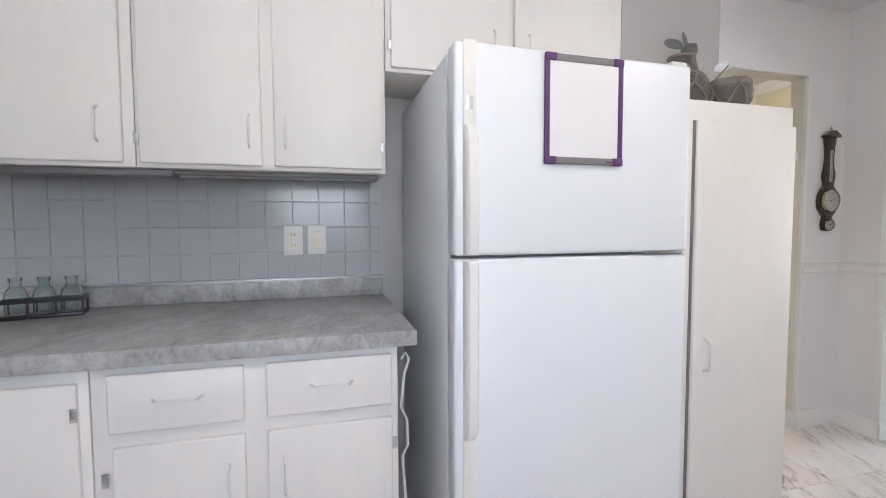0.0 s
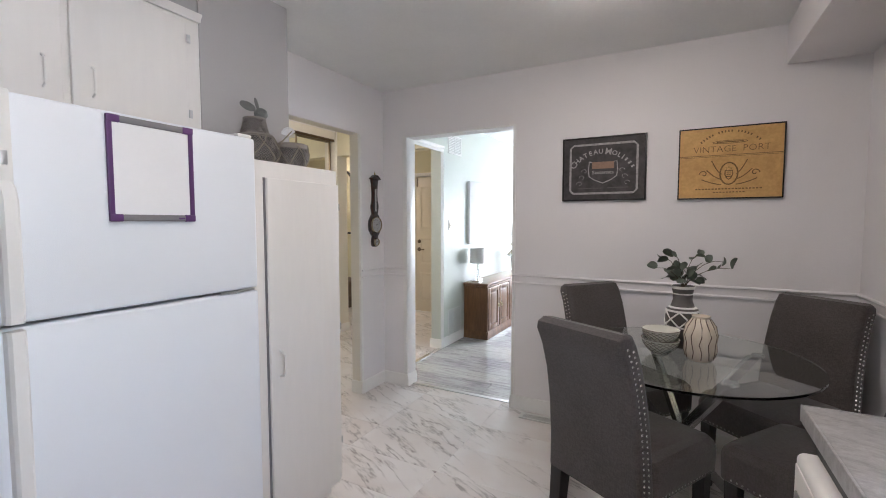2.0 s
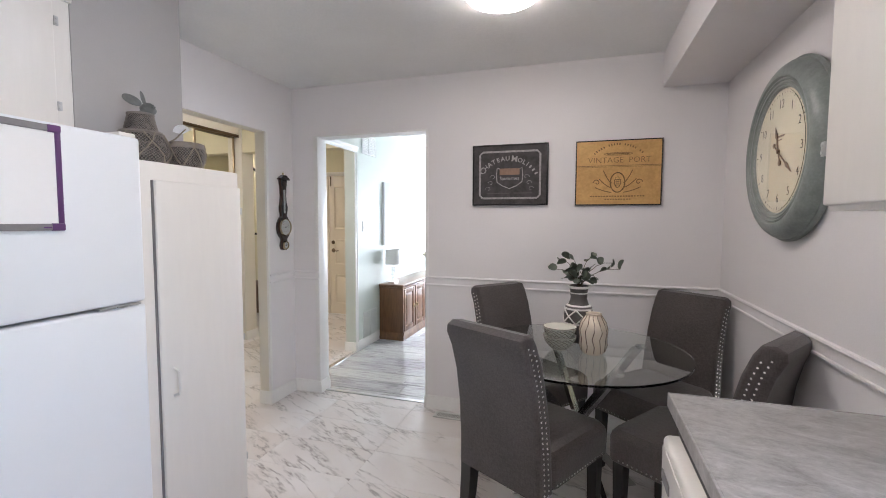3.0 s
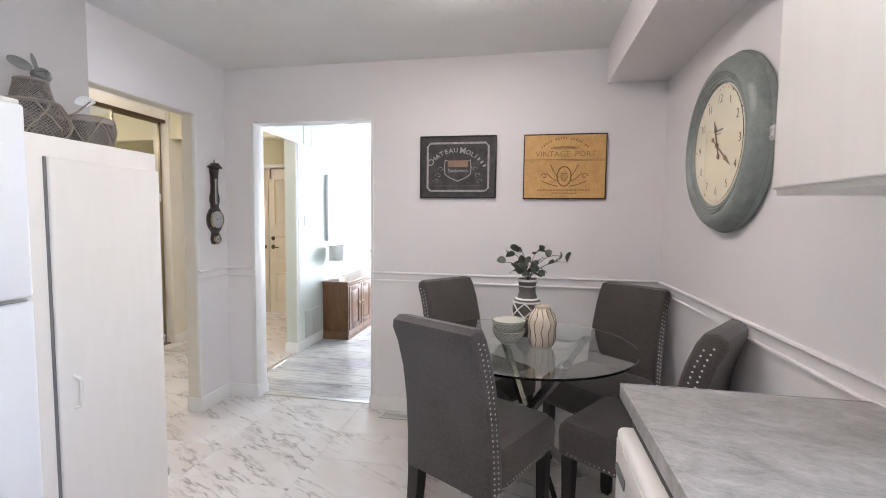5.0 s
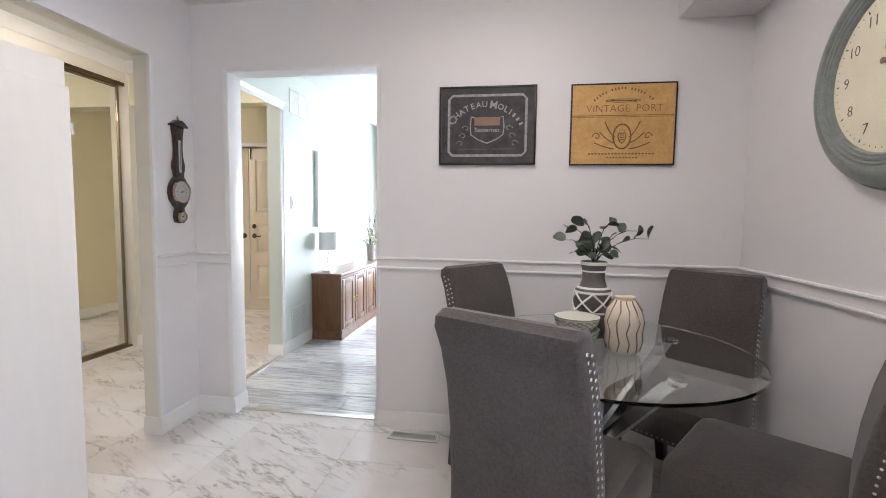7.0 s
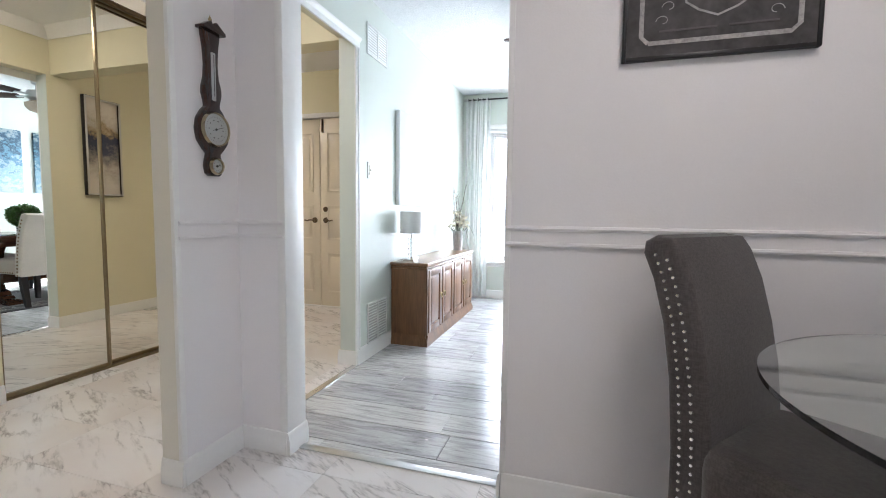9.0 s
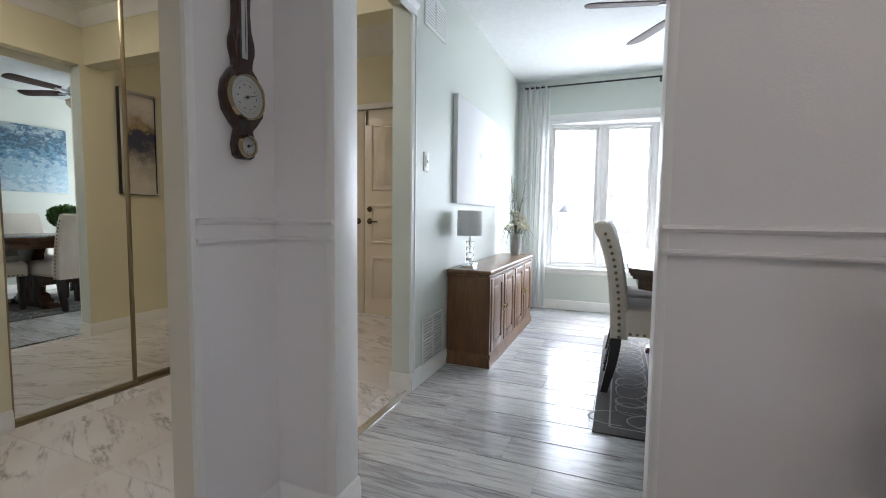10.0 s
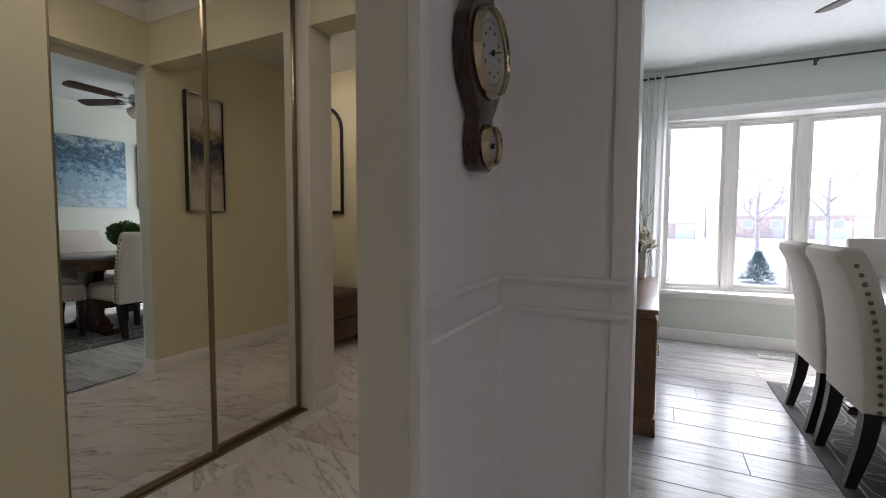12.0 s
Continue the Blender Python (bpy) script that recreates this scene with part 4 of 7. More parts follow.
# dark strip imitates the shade in the gap under the worktop
part("worktop_gap_shade", boxes((-0.30, 0.30, -0.028, 0.0, 0.873, 0.899)), DARK, dw)
rb2 = thing("base_cabinet", "white painted base cabinets under the sink", "cabinet", pose(-0.5, -0.8, 0), "base cabinets")
part("body", boxes((-1.1, 1.2, -0.298, 0.24, 0.0, 0.898), bevel=0.002), CABINET, rb2)
uc = thing("wall_cabinet", "white painted wall cabinet with a flat door beside the clock", "cabinet", pose(0.92, -0.795, 0), "upper cabinets")
part("body", boxes((-0.345, 0.345, -0.303, -0.001, 1.425, 2.223), bevel=0.002), CABINET, uc)
ud = part("door", boxes((-0.325, 0.330, 0.0, 0.016, 1.437, 2.19), bevel=0.005, seg=3), CABINET, uc)
part("hinge", moved(hinge_bm(), pose(0.338, 0.014, 1.56, 0, 0, 180)), STEEL, ud, "steel surface hinge")
part("hinge", moved(hinge_bm(), pose(0.338, 0.014, 2.08, 0, 0, 180)), STEEL, ud, "steel surface hinge")
part("handle", moved(pull(), pose(-0.28, 0.016, 1.55, 0, 0, 180)), PLASTIC, ud, "white bowed bar handle")
# sink window behind the camera's start, never in view and assumed for its daylight
for nm, x0, x1, y, z0, z1 in (("window_2", -0.30, 0.55, YC - 0.08, 1.12, 2.0),):
    wf = struct(nm, boxes((x0, x0 + 0.05, y - 0.03, y + 0.03, z0, z1), (x1 - 0.05, x1, y - 0.03, y + 0.03, z0, z1), (x0, x1, y - 0.03, y + 0.03, z0, z0 + 0.05), (x0, x1, y - 0.03, y + 0.03, z1 - 0.05, z1), ((x0 + x1) / 2 - 0.025, (x0 + x1) / 2 + 0.025, y - 0.03, y + 0.03, z0, z1)), TRIM, "white framed window over the sink", "window")

# ---- dinette ----
def parsons_chair(label, fabric, nail_mat, m, group, rows=2, nail_r=0.0052, pitch=0.021, leg_mat=None, scroll=1.0, w=0.218, rake=1.0):
    """An upholstered high-back chair that faces +x."""
    ch = thing("dining_chair", label, "chair", m, group)
    # side outline of the back, front line upwards and rear line down
    front = [(-0.155, 0.37), (-0.160, 0.50), (-0.172, 0.62), (-0.192, 0.74), (-0.222, 0.86), (-0.253, 0.94), (-0.278, 0.978)]
    rear = [(-0.318 - 0.010 * scroll, 0.984), (-0.348 - 0.010 * scroll, 0.967), (-0.352 - 0.008 * scroll, 0.935), (-0.325, 0.87), (-0.292, 0.76), (-0.268, 0.62), (-0.254, 0.46), (-0.250, 0.32), (-0.155, 0.32)]
    outline = front + rear
    bm = prism([(x, z) for x, z in outline], -0.5, 0.5)
    # upright the outline and taper its width
    bmesh.ops.transform(bm, matrix=pose(0, 0, 0, 90, 0, 0), verts=bm.verts)
    for v in bm.verts:
        v.co.y = math.copysign(w - 0.018 * (0.32 - v.co.z) / -0.66, v.co.y)
    es = [e for e in bm.edges if abs(e.verts[0].co.y - e.verts[1].co.y) < 0.02]
    bmesh.ops.bevel(bm, geom=es, offset=0.019, segments=4, profile=0.5, affect="EDGES", clamp_overlap=True)
    back = part("backrest", bm, fabric, ch)
    rings = []
    for z, g in ((0.345, 0.0), (0.350, 0.004), (0.445, 0.006), (0.470, 0.0), (0.484, -0.016), (0.490, -0.05)):
        ring, x0, x1, yw, r = [], -0.175, 0.265 + g, w + 0.006 + g, 0.035
        for cx, cy, a0 in ((x1 - r, yw - r, 0), (x0 + r, yw - r, 90), (x0 + r, -yw + r, 180), (x1 - r, -yw + r, 270)):
            for k in range(5):
                a = radians(a0 + k * 22.5)
                ring.append((cx + r * math.cos(a), cy + r * math.sin(a), z + (0.006 if z > 0.48 else 0)))
        rings.append(ring)
    part("seat", loft(rings), fabric, ch)
    # nailheads along both edges of the back and round the seat's lower edge
    nails = bmesh.new()

    def stud(p, normal):
        n = Vector(normal).normalized()
        one = lathe([(nail_r, 0), (nail_r * 0.75, nail_r * 0.5), (0, nail_r * 0.72)], 6)
        merge(nails, one, Matrix.Translation(p) @ n.to_track_quat("Z", "Y").to_matrix().to_4x4())

    for sgn in (-1, 1):
        for row in range(rows):
            z = 0.335
            while z < 0.925:
                fx = np.interp(z, [q[1] for q in front], [q[0] for q in front])
                rx = np.interp(z, [q[1] for q in rear[:-1]][::-1], [q[0] for q in rear[:-1]][::-1])
                u = 0.5 if rows == 1 else (0.38 + 0.30 * row)
                yy = w - 0.018 * (z - 0.32) / 0.66 + 0.0008
                stud((fx + (rx - fx) * u + (0.0 if rows == 1 else 0.003 * (z - 0.4)), sgn * yy, z + (pitch / 2 if row else 0)), (0, sgn, 0))
                z += pitch
    zz = 0.360
    for k in range(int(0.42 / pitch) + 1):
        stud((0.268, -0.205 + k * pitch * 0.976, zz), (1, 0, 0))
        for sgn in (-1, 1):
            if -0.14 + k * pitch < 0.235:
                stud((-0.145 + k * pitch, sgn * (w + 0.0085), zz), (0, sgn, 0))
    tagged(part("nailhead_trim", nails, nail_mat, ch, "rows of metal nailheads"), kind="stuff")
    legs = leg_mat or BLACKWOOD
    for sx, sy in ((0.225, 0.185), (0.225, -0.185)):
        part("leg", loft([[(sx + a * r, sy + b * r, z) for a, b in ((-1, -1), (1, -1), (1, 1), (-1, 1))] for z, r in ((0.0, 0.018), (0.02, 0.0195), (0.36, 0.026))]), legs, ch, "tapered black wooden leg")
    for sy in (w - 0.038, 0.038 - w):
        secs = []
        for z, dx, r in ((0.0, -0.080, 0.019), (0.08, -0.055, 0.022), (0.18, -0.025, 0.026), (0.27, -0.008, 0.028), (0.36, 0.0, 0.029)):
            secs.append([(-0.215 + dx * scroll * rake + a * r, sy + b * r, z) for a, b in ((-1, -1), (1, -1), (1, 1), (-1, 1))])
        part("leg", loft(secs), legs, ch, "raked black wooden leg")
    return ch


GREY_LABEL = "charcoal linen dining chair with silver nailheads and black legs"
DINETTE = "chairs round the glass table"
chair = parsons_chair(GREY_LABEL, GREYFAB, NAIL, pose(2.056, -0.091, 0, 0, 0, -30), DINETTE, scroll=0.5)
for x, y, a in ((2.787, -0.002, -129), (2.735, -0.705, 138), (2.145, -0.765, 54)):
    copy_thing(chair, pose(x, y, 0, 0, 0, a))

TX, TY = 2.42, -0.28


def glass_table():
    tb = thing("glass_table", "round clear glass table on crossed chrome legs", "table", pose(TX, TY, 0))
    top = prism([(0.525 * math.cos(a), 0.525 * math.sin(a)) for a in (k * math.pi / 48 for k in range(96))], 0.740, 0.7505)
    part("tabletop", top, GLASS, tb, "round clear glass top with a dark green edge", smooth=False)
    for k in range(4):
        a = radians(28 + 90 * k)
        d = Vector((math.cos(a), math.sin(a), 0))
        s = Vector((-d.y, d.x, 0))
        secs = []
        for r, z in ((-0.31, 0.0), (0.36, 0.725)):
            c = d * r + Vector((0, 0, z)) + s * 0.022 * (1 if k % 2 else -1)
            secs.append([c + s * y + d * x for x, y in ((-0.028, -0.013), (0.028, -0.013), (0.028, 0.013), (-0.028, 0.013))])
        part("leg", loft(secs), DARKCHROME, tb, "square chrome tube leg")
        part("pad", moved(lathe([(0, 0.724), (0.026, 0.724), (0.028, 0.728), (0.026, 0.7385), (0, 0.7385)], 20), Matrix.Translation(d * 0.36)), CRYSTAL, tb, "clear round glass pad")
    part("hub", moved(lathe([(0, -0.05), (0.05, -0.045), (0.055, 0), (0.05, 0.045), (0, 0.05)], 20), pose(0, 0, 0.335)), BLACKFRAME, tb, "black centre joint")


glass_table()


def leaf_bm(length, width):
    bm = bmesh.new()
    n = 7
    pts = [(0.0, 0.0)] + [(length * (0.5 - 0.5 * math.cos(math.pi * k / n)), width * math.sin(math.pi * k / n) ** 0.8) for k in range(1, n)] + [(length, 0.0)]
    mid = [bm.verts.new((x, 0, 0.10 * length * math.sin(math.pi * x / length))) for x, y in pts]
    lf = [bm.verts.new((x, y, 0.10 * length * math.sin(math.pi * x / length) + 0.2 * y)) for x, y in pts[1:-1]]
    rt = [bm.verts.new((x, -y, 0.10 * length * math.sin(math.pi * x / length) + 0.2 * y)) for x, y in pts[1:-1]]
    for side, flip in ((lf, False), (rt, True)):
        chain = [mid[0]] + side + [mid[-1]]
        for k in range(n):
            vs = [mid[k], mid[k + 1], chain[k + 1], chain[k]]
            vs = list(dict.fromkeys(vs))
            if len(vs) > 2:
                bm.faces.new(vs[::-1] if flip else vs)
    ext = bmesh.ops.solidify(bm, geom=bm.faces[:], thickness=0.0006)
    return bm


def eucalyptus(parent, stems, rng, z0, mat=LEAF, size=1.0):
    """stems: (direction in degrees, reach, rise, leaf count)."""
    for ang, reach, rise, count in stems:
        a = radians(ang)
        pts = [Vector((math.cos(a) * reach * u ** 1.3, math.sin(a) * reach * u ** 1.3, z0 + rise * math.sin(u * 1.75))) for u in (0, 0.2, 0.4, 0.6, 0.8, 1.0)]
        stem = part("stem", tube(pts, 0.0022, 5, 0.5), STEM, parent)
        for k in range(count):
            u = 0.4 + 0.6 * k / max(1, count - 1)
            i = min(int(u * 5), 4)
            p = pts[i].lerp(pts[i + 1], u * 5 - i)
            ln = size * rng.uniform(0.036, 0.052)
            part("leaf", leaf_bm(ln, ln * 0.40), mat, stem, m=Matrix.Translation(p) @ pose(0, 0, 0, rng.uniform(-85, 85), rng.uniform(-70, 25), ang + (k % 2 * 2 - 1) * rng.uniform(25, 95)))


rng = random.Random(4)
vase = thing("patterned_vase", "dark grey ceramic vase with white bands and crosses", "vase", pose(2.55, -0.278, 0.752, 0, 0, 20))
prof = [(0, 0), (0.050, 0), (0.060, 0.02), (0.074, 0.09), (0.076, 0.15), (0.070, 0.190), (0.052, 0.205), (0.043, 0.235), (0.045, 0.270), (0.052, 0.300), (0.050, 0.304), (0.040, 0.296), (0.036, 0.24), (0, 0.235)]
part("body", lathe(prof, 40), VASEGREY, vase)
for z0, z1, r0, r1 in ((0.100, 0.108, 0.0755, 0.0758), (0.178, 0.187, 0.0735, 0.0718), (0.196, 0.203, 0.0645, 0.0558), (0.262, 0.268, 0.0450, 0.0456), (0.290, 0.303, 0.0505, 0.0530)):
    part("band", lathe([(r0 + 0.0008, z0), (r1 + 0.0012, z1), (r1 - 0.002, z1), (r0 - 0.002, z0)], 40, True), VASEWHITE, vase, "white glazed band")
for k in range(6):
    for sgn in (-1, 1):
        pts = []
        for j in range(6):
            u = j / 5
            a = 2 * math.pi * k / 6 + sgn * (u - 0.5) * 2 * math.pi / 6
            rr = 0.0762 - 0.0012 * u
            pts.append((rr * math.cos(a), rr * math.sin(a), 0.106 + 0.074 * u))
        part("cross", tube(pts, 0.0042, 5), VASEWHITE, vase, "white glazed cross")
eucalyptus(vase, [(a - 20, r, z, n) for a, r, z, n in ((100, 0.12, 0.10, 3), (80, 0.11, 0.15, 3), (112, 0.05, 0.165, 3), (-75, 0.07, 0.165, 4), (-95, 0.20, 0.11, 4), (-82, 0.17, 0.14, 3), (200, 0.05, 0.07, 4), (20, 0.05, 0.08, 4), (-120, 0.06, 0.05, 4), (60, 0.06, 0.05, 4), (150, 0.04, 0.10, 3))], rng, 0.29, size=1.12)
cream = thing("ribbed_vase", "cream ceramic vase with wavy brown lines", "vase", pose(2.345, -0.35, 0.752))
bm = lathe([(0, 0), (0.045, 0), (0.056, 0.012), (0.066, 0.045), (0.064, 0.08), (0.068, 0.115), (0.060, 0.155), (0.043, 0.180), (0.036, 0.190), (0.038, 0.200), (0.034, 0.200), (0.031, 0.188), (0, 0.18)], 48)
part("body", bm, VASECREAM, cream)
for k in range(12):
    pts = []
    for r, z in ((0.056, 0.012), (0.066, 0.045), (0.064, 0.08), (0.068, 0.115), (0.060, 0.155), (0.043, 0.180), (0.036, 0.190)):
        a = 2 * math.pi * k / 12 + 0.10 * math.sin(z * 60 + k)
        pts.append(((r + 0.0002) * math.cos(a), (r + 0.0002) * math.sin(a), z))
    part("line", tube(pts, 0.0021, 5), VASELINE, cream, "brown glazed line")


def bowl(z):
    bw = thing("bowl", "pale green ceramic bowl with a lattice pattern", "bowl", pose(2.365, -0.19, z), "stacked bowls")
    prof = [(0, 0), (0.034, 0), (0.037, 0.006), (0.060, 0.026), (0.076, 0.052), (0.081, 0.074), (0.078, 0.075), (0.072, 0.052), (0.055, 0.030), (0, 0.014)]
    part("body", lathe(prof, 40), material("sage_glaze", (0.66, 0.65, 0.57), 0.3, vary=0.05), bw)
    part("lattice", mesh_skin([(0.0385, 0.007), (0.0605, 0.026), (0.0765, 0.052), (0.0800, 0.066)], 17, 8, 0.0014), material("olive_glaze", (0.17, 0.165, 0.12), 0.4), bw, "fine olive lattice lines")
    part("rim", lathe([(0.0818 + 0.0012 * math.cos(a), 0.074 + 0.0012 * math.sin(a)) for a in (k * math.pi / 3 for k in range(6))], 40, True), VASELINE, bw, "thin brown rim")


bowl(0.752)
bowl(0.796)

# ---- things on the kitchen's walls ----
def picture(name, label, y, z, w, h, depth, face_mat, frame_w=0.012):
    pc = thing(name, label, "picture", pose(XA - 0.001, y, z, 0, 0, -90))
    fw = frame_w
    part("frame", boxes((-w, -w + fw, -depth, 0, -h, h), (w - fw, w, -depth, 0, -h, h), (-w + fw, w - fw, -depth, 0, -h, -h + fw), (-w + fw, w - fw, -depth, 0, h - fw, h), bevel=0.002), BLACKFRAME, pc)
    part("panel", boxes((-w + fw, w - fw, -depth + 0.004, -0.004, -h + fw, h - fw)), face_mat, pc)
    return pc


def strip(points, width, y):
    bm = bmesh.new()
    pts = [Vector((a, b)) for a, b in points]
    vs = []
    for i, p in enumerate(pts):
        d = (pts[min(i + 1, len(pts) - 1)] - pts[max(i - 1, 0)]).normalized()
        n = Vector((-d.y, d.x)) * width / 2
        vs.append([(p.x + n.x, y, p.y + n.y), (p.x - n.x, y, p.y - n.y), (p.x - n.x, y + 0.0008, p.y - n.y), (p.x + n.x, y + 0.0008, p.y + n.y)])
    return loft(vs)


def arc_letters(words, cx, cz, r, a0, a1, size, y, mat, parent, bold=0.0):
    for k, c in enumerate(words):
        if c == " ":
            continue
        a = radians(a0 + (a1 - a0) * k / (len(words) - 1))
        big = size * (1.35 if k == 0 else 1)
        part("letter", moved(text_bm(c, big, 0.0004, bold), pose(cx + r * math.cos(a), y, cz + r * math.sin(a)) @ pose(0, 0, 0, 90, 0, 0) @ pose(0, 0, 0, 0, 0, math.degrees(a) - 90)), mat, parent)


chalk = picture("wall_picture", "black chalkboard style print with white lettering", 0.193, 1.715, 0.258, 0.207, 0.022, CHALKBOARD)
YF = -0.0195
w, h = 0.205, 0.158
rr = [(-w + 0.02, -h), (w - 0.02, -h), (w, -h + 0.02), (w, h - 0.02), (w - 0.02, h), (-w + 0.02, h), (-w, h - 0.02), (-w, -h + 0.02), (-w + 0.02, -h)]
part("border", strip(rr, 0.013, YF), CHALK, chalk, "rough chalk border")
arc_letters("CHATEAU", -0.01, -0.115, 0.225, 141, 91, 0.043, YF, CHALK, chalk, 0.0008)
for c, deg, big in (("M", 79, 0.056), ("O", 69, 0.043), ("L", 61, 0.043), ("I", 54.5, 0.043)):
    a = radians(deg)
    part("letter", moved(text_bm(c, big, 0.0004, 0.0008), pose(-0.01 + 0.225 * math.cos(a), YF, -0.115 + 0.225 * math.sin(a), 90) @ pose(0, 0, 0, 0, 0, deg - 90)), CHALK, chalk)
for deg in (48, 40.5, 33):
    a = radians(deg)
    part("letter_bar", boxes((-0.0055, 0.0055, 0, 0.0008, -0.011, 0.011)), CHALK, chalk, m=pose(-0.01 + 0.225 * math.cos(a), YF, -0.115 + 0.225 * math.sin(a), 0, 90 - deg, 0))
shield = [(-0.085, 0.055), (-0.09, 0.0), (-0.085, -0.04), (-0.05, -0.065), (0.0, -0.085), (0.05, -0.065), (0.085, -0.04), (0.09, 0.0), (0.085, 0.055), (0.05, 0.045), (0.0, 0.05), (-0.05, 0.045), (-0.085, 0.055)]
part("shield", strip([(x, z - 0.008) for x, z in shield], 0.006, YF), CHALK, chalk, "chalk shield outline")
part("ribbon", boxes((-0.068, 0.068, YF - 0.0002, YF + 0.0008, 0.0, 0.044), bevel=0.0003), COPPER, chalk, "copper coloured ribbon")
part("word", moved(text_bm("Sauternes", 0.034, 0.0004, 0.0003), pose(0, YF, -0.024, 90)), CHALK, chalk)
for sgn in (-1, 1):
    for k in range(3):
        pts = [(sgn * (0.115 + 0.022 * k * 0.7 + 0.02 * math.cos(a) * (1 - a / 8)), -0.015 - 0.04 * k + 0.018 * math.sin(a) * (1 - a / 8)) for a in (j * 0.6 for j in range(9))]
        part("flourish", strip(pts, 0.0022, YF), CHALK, chalk)
part("word_bar", boxes((-0.155, 0.0, YF, YF + 0.0008, -0.128, -0.122), (0.03, 0.155, YF, YF + 0.0008, -0.127, -0.121)), material("faint_chalk", (0.11, 0.10, 0.10), 0.9), chalk)

crate = picture("wall_picture", "tan wine crate print with brown lettering", -0.497, 1.711, 0.258, 0.207, 0.020, CRATE, 0.007)
YF = -0.0175
part("word", moved(text_bm("VINTAGE", 0.052, 0.0004, -0.0008), pose(-0.074, YF, 0.078, 90)), CRATEINK, crate)
part("word", moved(text_bm("PORT", 0.052, 0.0004, -0.0008), pose(0.128, YF, 0.078, 90)), CRATEINK, crate)
part("rule", boxes((-0.25, 0.25, YF, YF + 0.0008, 0.043, 0.046), (-0.25, 0.25, YF, YF + 0.0008, 0.036, 0.038)), CRATEINK, crate)
for k in range(20):
    a = radians(128 - 76 * k / 19)
    if k % 6 != 5:
        part("letter_bar", boxes((-0.0035, 0.0035, 0, 0.0008, -0.006, 0.006)), CRATEINK, crate, m=pose(0.27 * math.cos(a) * 0.85, YF, -0.09 + 0.27 * math.sin(a), 0, 90 - math.degrees(a), 0))
part("cartouche", strip([(0.085 * math.cos(a), 0.118 + 0.008 * math.sin(a)) for a in (k * math.pi / 12 for k in range(25))], 0.003, YF), CRATEINK, crate)
part("word_bar", boxes((-0.065, 0.065, YF, YF + 0.0008, 0.1155, 0.121)), CRATEINK, crate)
part("medallion", strip([(0.043 * math.cos(a), -0.062 + 0.062 * math.sin(a)) for a in (k * math.pi / 16 for k in range(33))], 0.0075, YF), CRATEINK, crate)
part("crest", strip([(-0.018, -0.045), (0.018, -0.045), (0.019, -0.068), (0.010, -0.088), (0.0, -0.096), (-0.010, -0.088), (-0.019, -0.068), (-0.018, -0.045)], 0.006, YF), CRATEINK, crate)
part("crown", strip([(-0.012, -0.040), (-0.015, -0.026), (-0.006, -0.033), (0.0, -0.021), (0.006, -0.033), (0.015, -0.026), (0.012, -0.040)], 0.0025, YF), CRATEINK, crate)
for z in (-0.057, -0.069, -0.081):
    part("crest_bar", boxes((-0.011, 0.011, YF, YF + 0.0008, z, z + 0.005)), CRATEINK, crate)
for sgn in (-1, 1):
    for k in range(0, 5, 2):
        pts = [(sgn * (0.035 + 0.10 * u * (1 - 0.12 * k)), -0.125 + 0.015 * k + (0.032 + 0.012 * k) * u ** 1.5) for u in (0, 0.2, 0.4, 0.6, 0.8, 1)]
        part("plume", strip(pts, 0.0055, YF), CRATEINK, crate)
    part("scroll", strip([(sgn * (0.125 + (0.022 - 0.003 * a) * math.cos(a)), -0.062 + (0.022 - 0.003 * a) * math.sin(a)) for a in (j * 0.5 for j in range(13))], 0.0055, YF), CRATEINK, crate)
part("word_bar", boxes(*[(-0.165 + 0.0165 * k, -0.165 + 0.0165 * k + 0.011, YF, YF + 0.0008, -0.153, -0.146) for k in range(20)], *[(-0.075 + 0.016 * k, -0.075 + 0.016 * k + 0.010, YF, YF + 0.0008, -0.172, -0.166) for k in range(10)]), CRATEINK, crate)


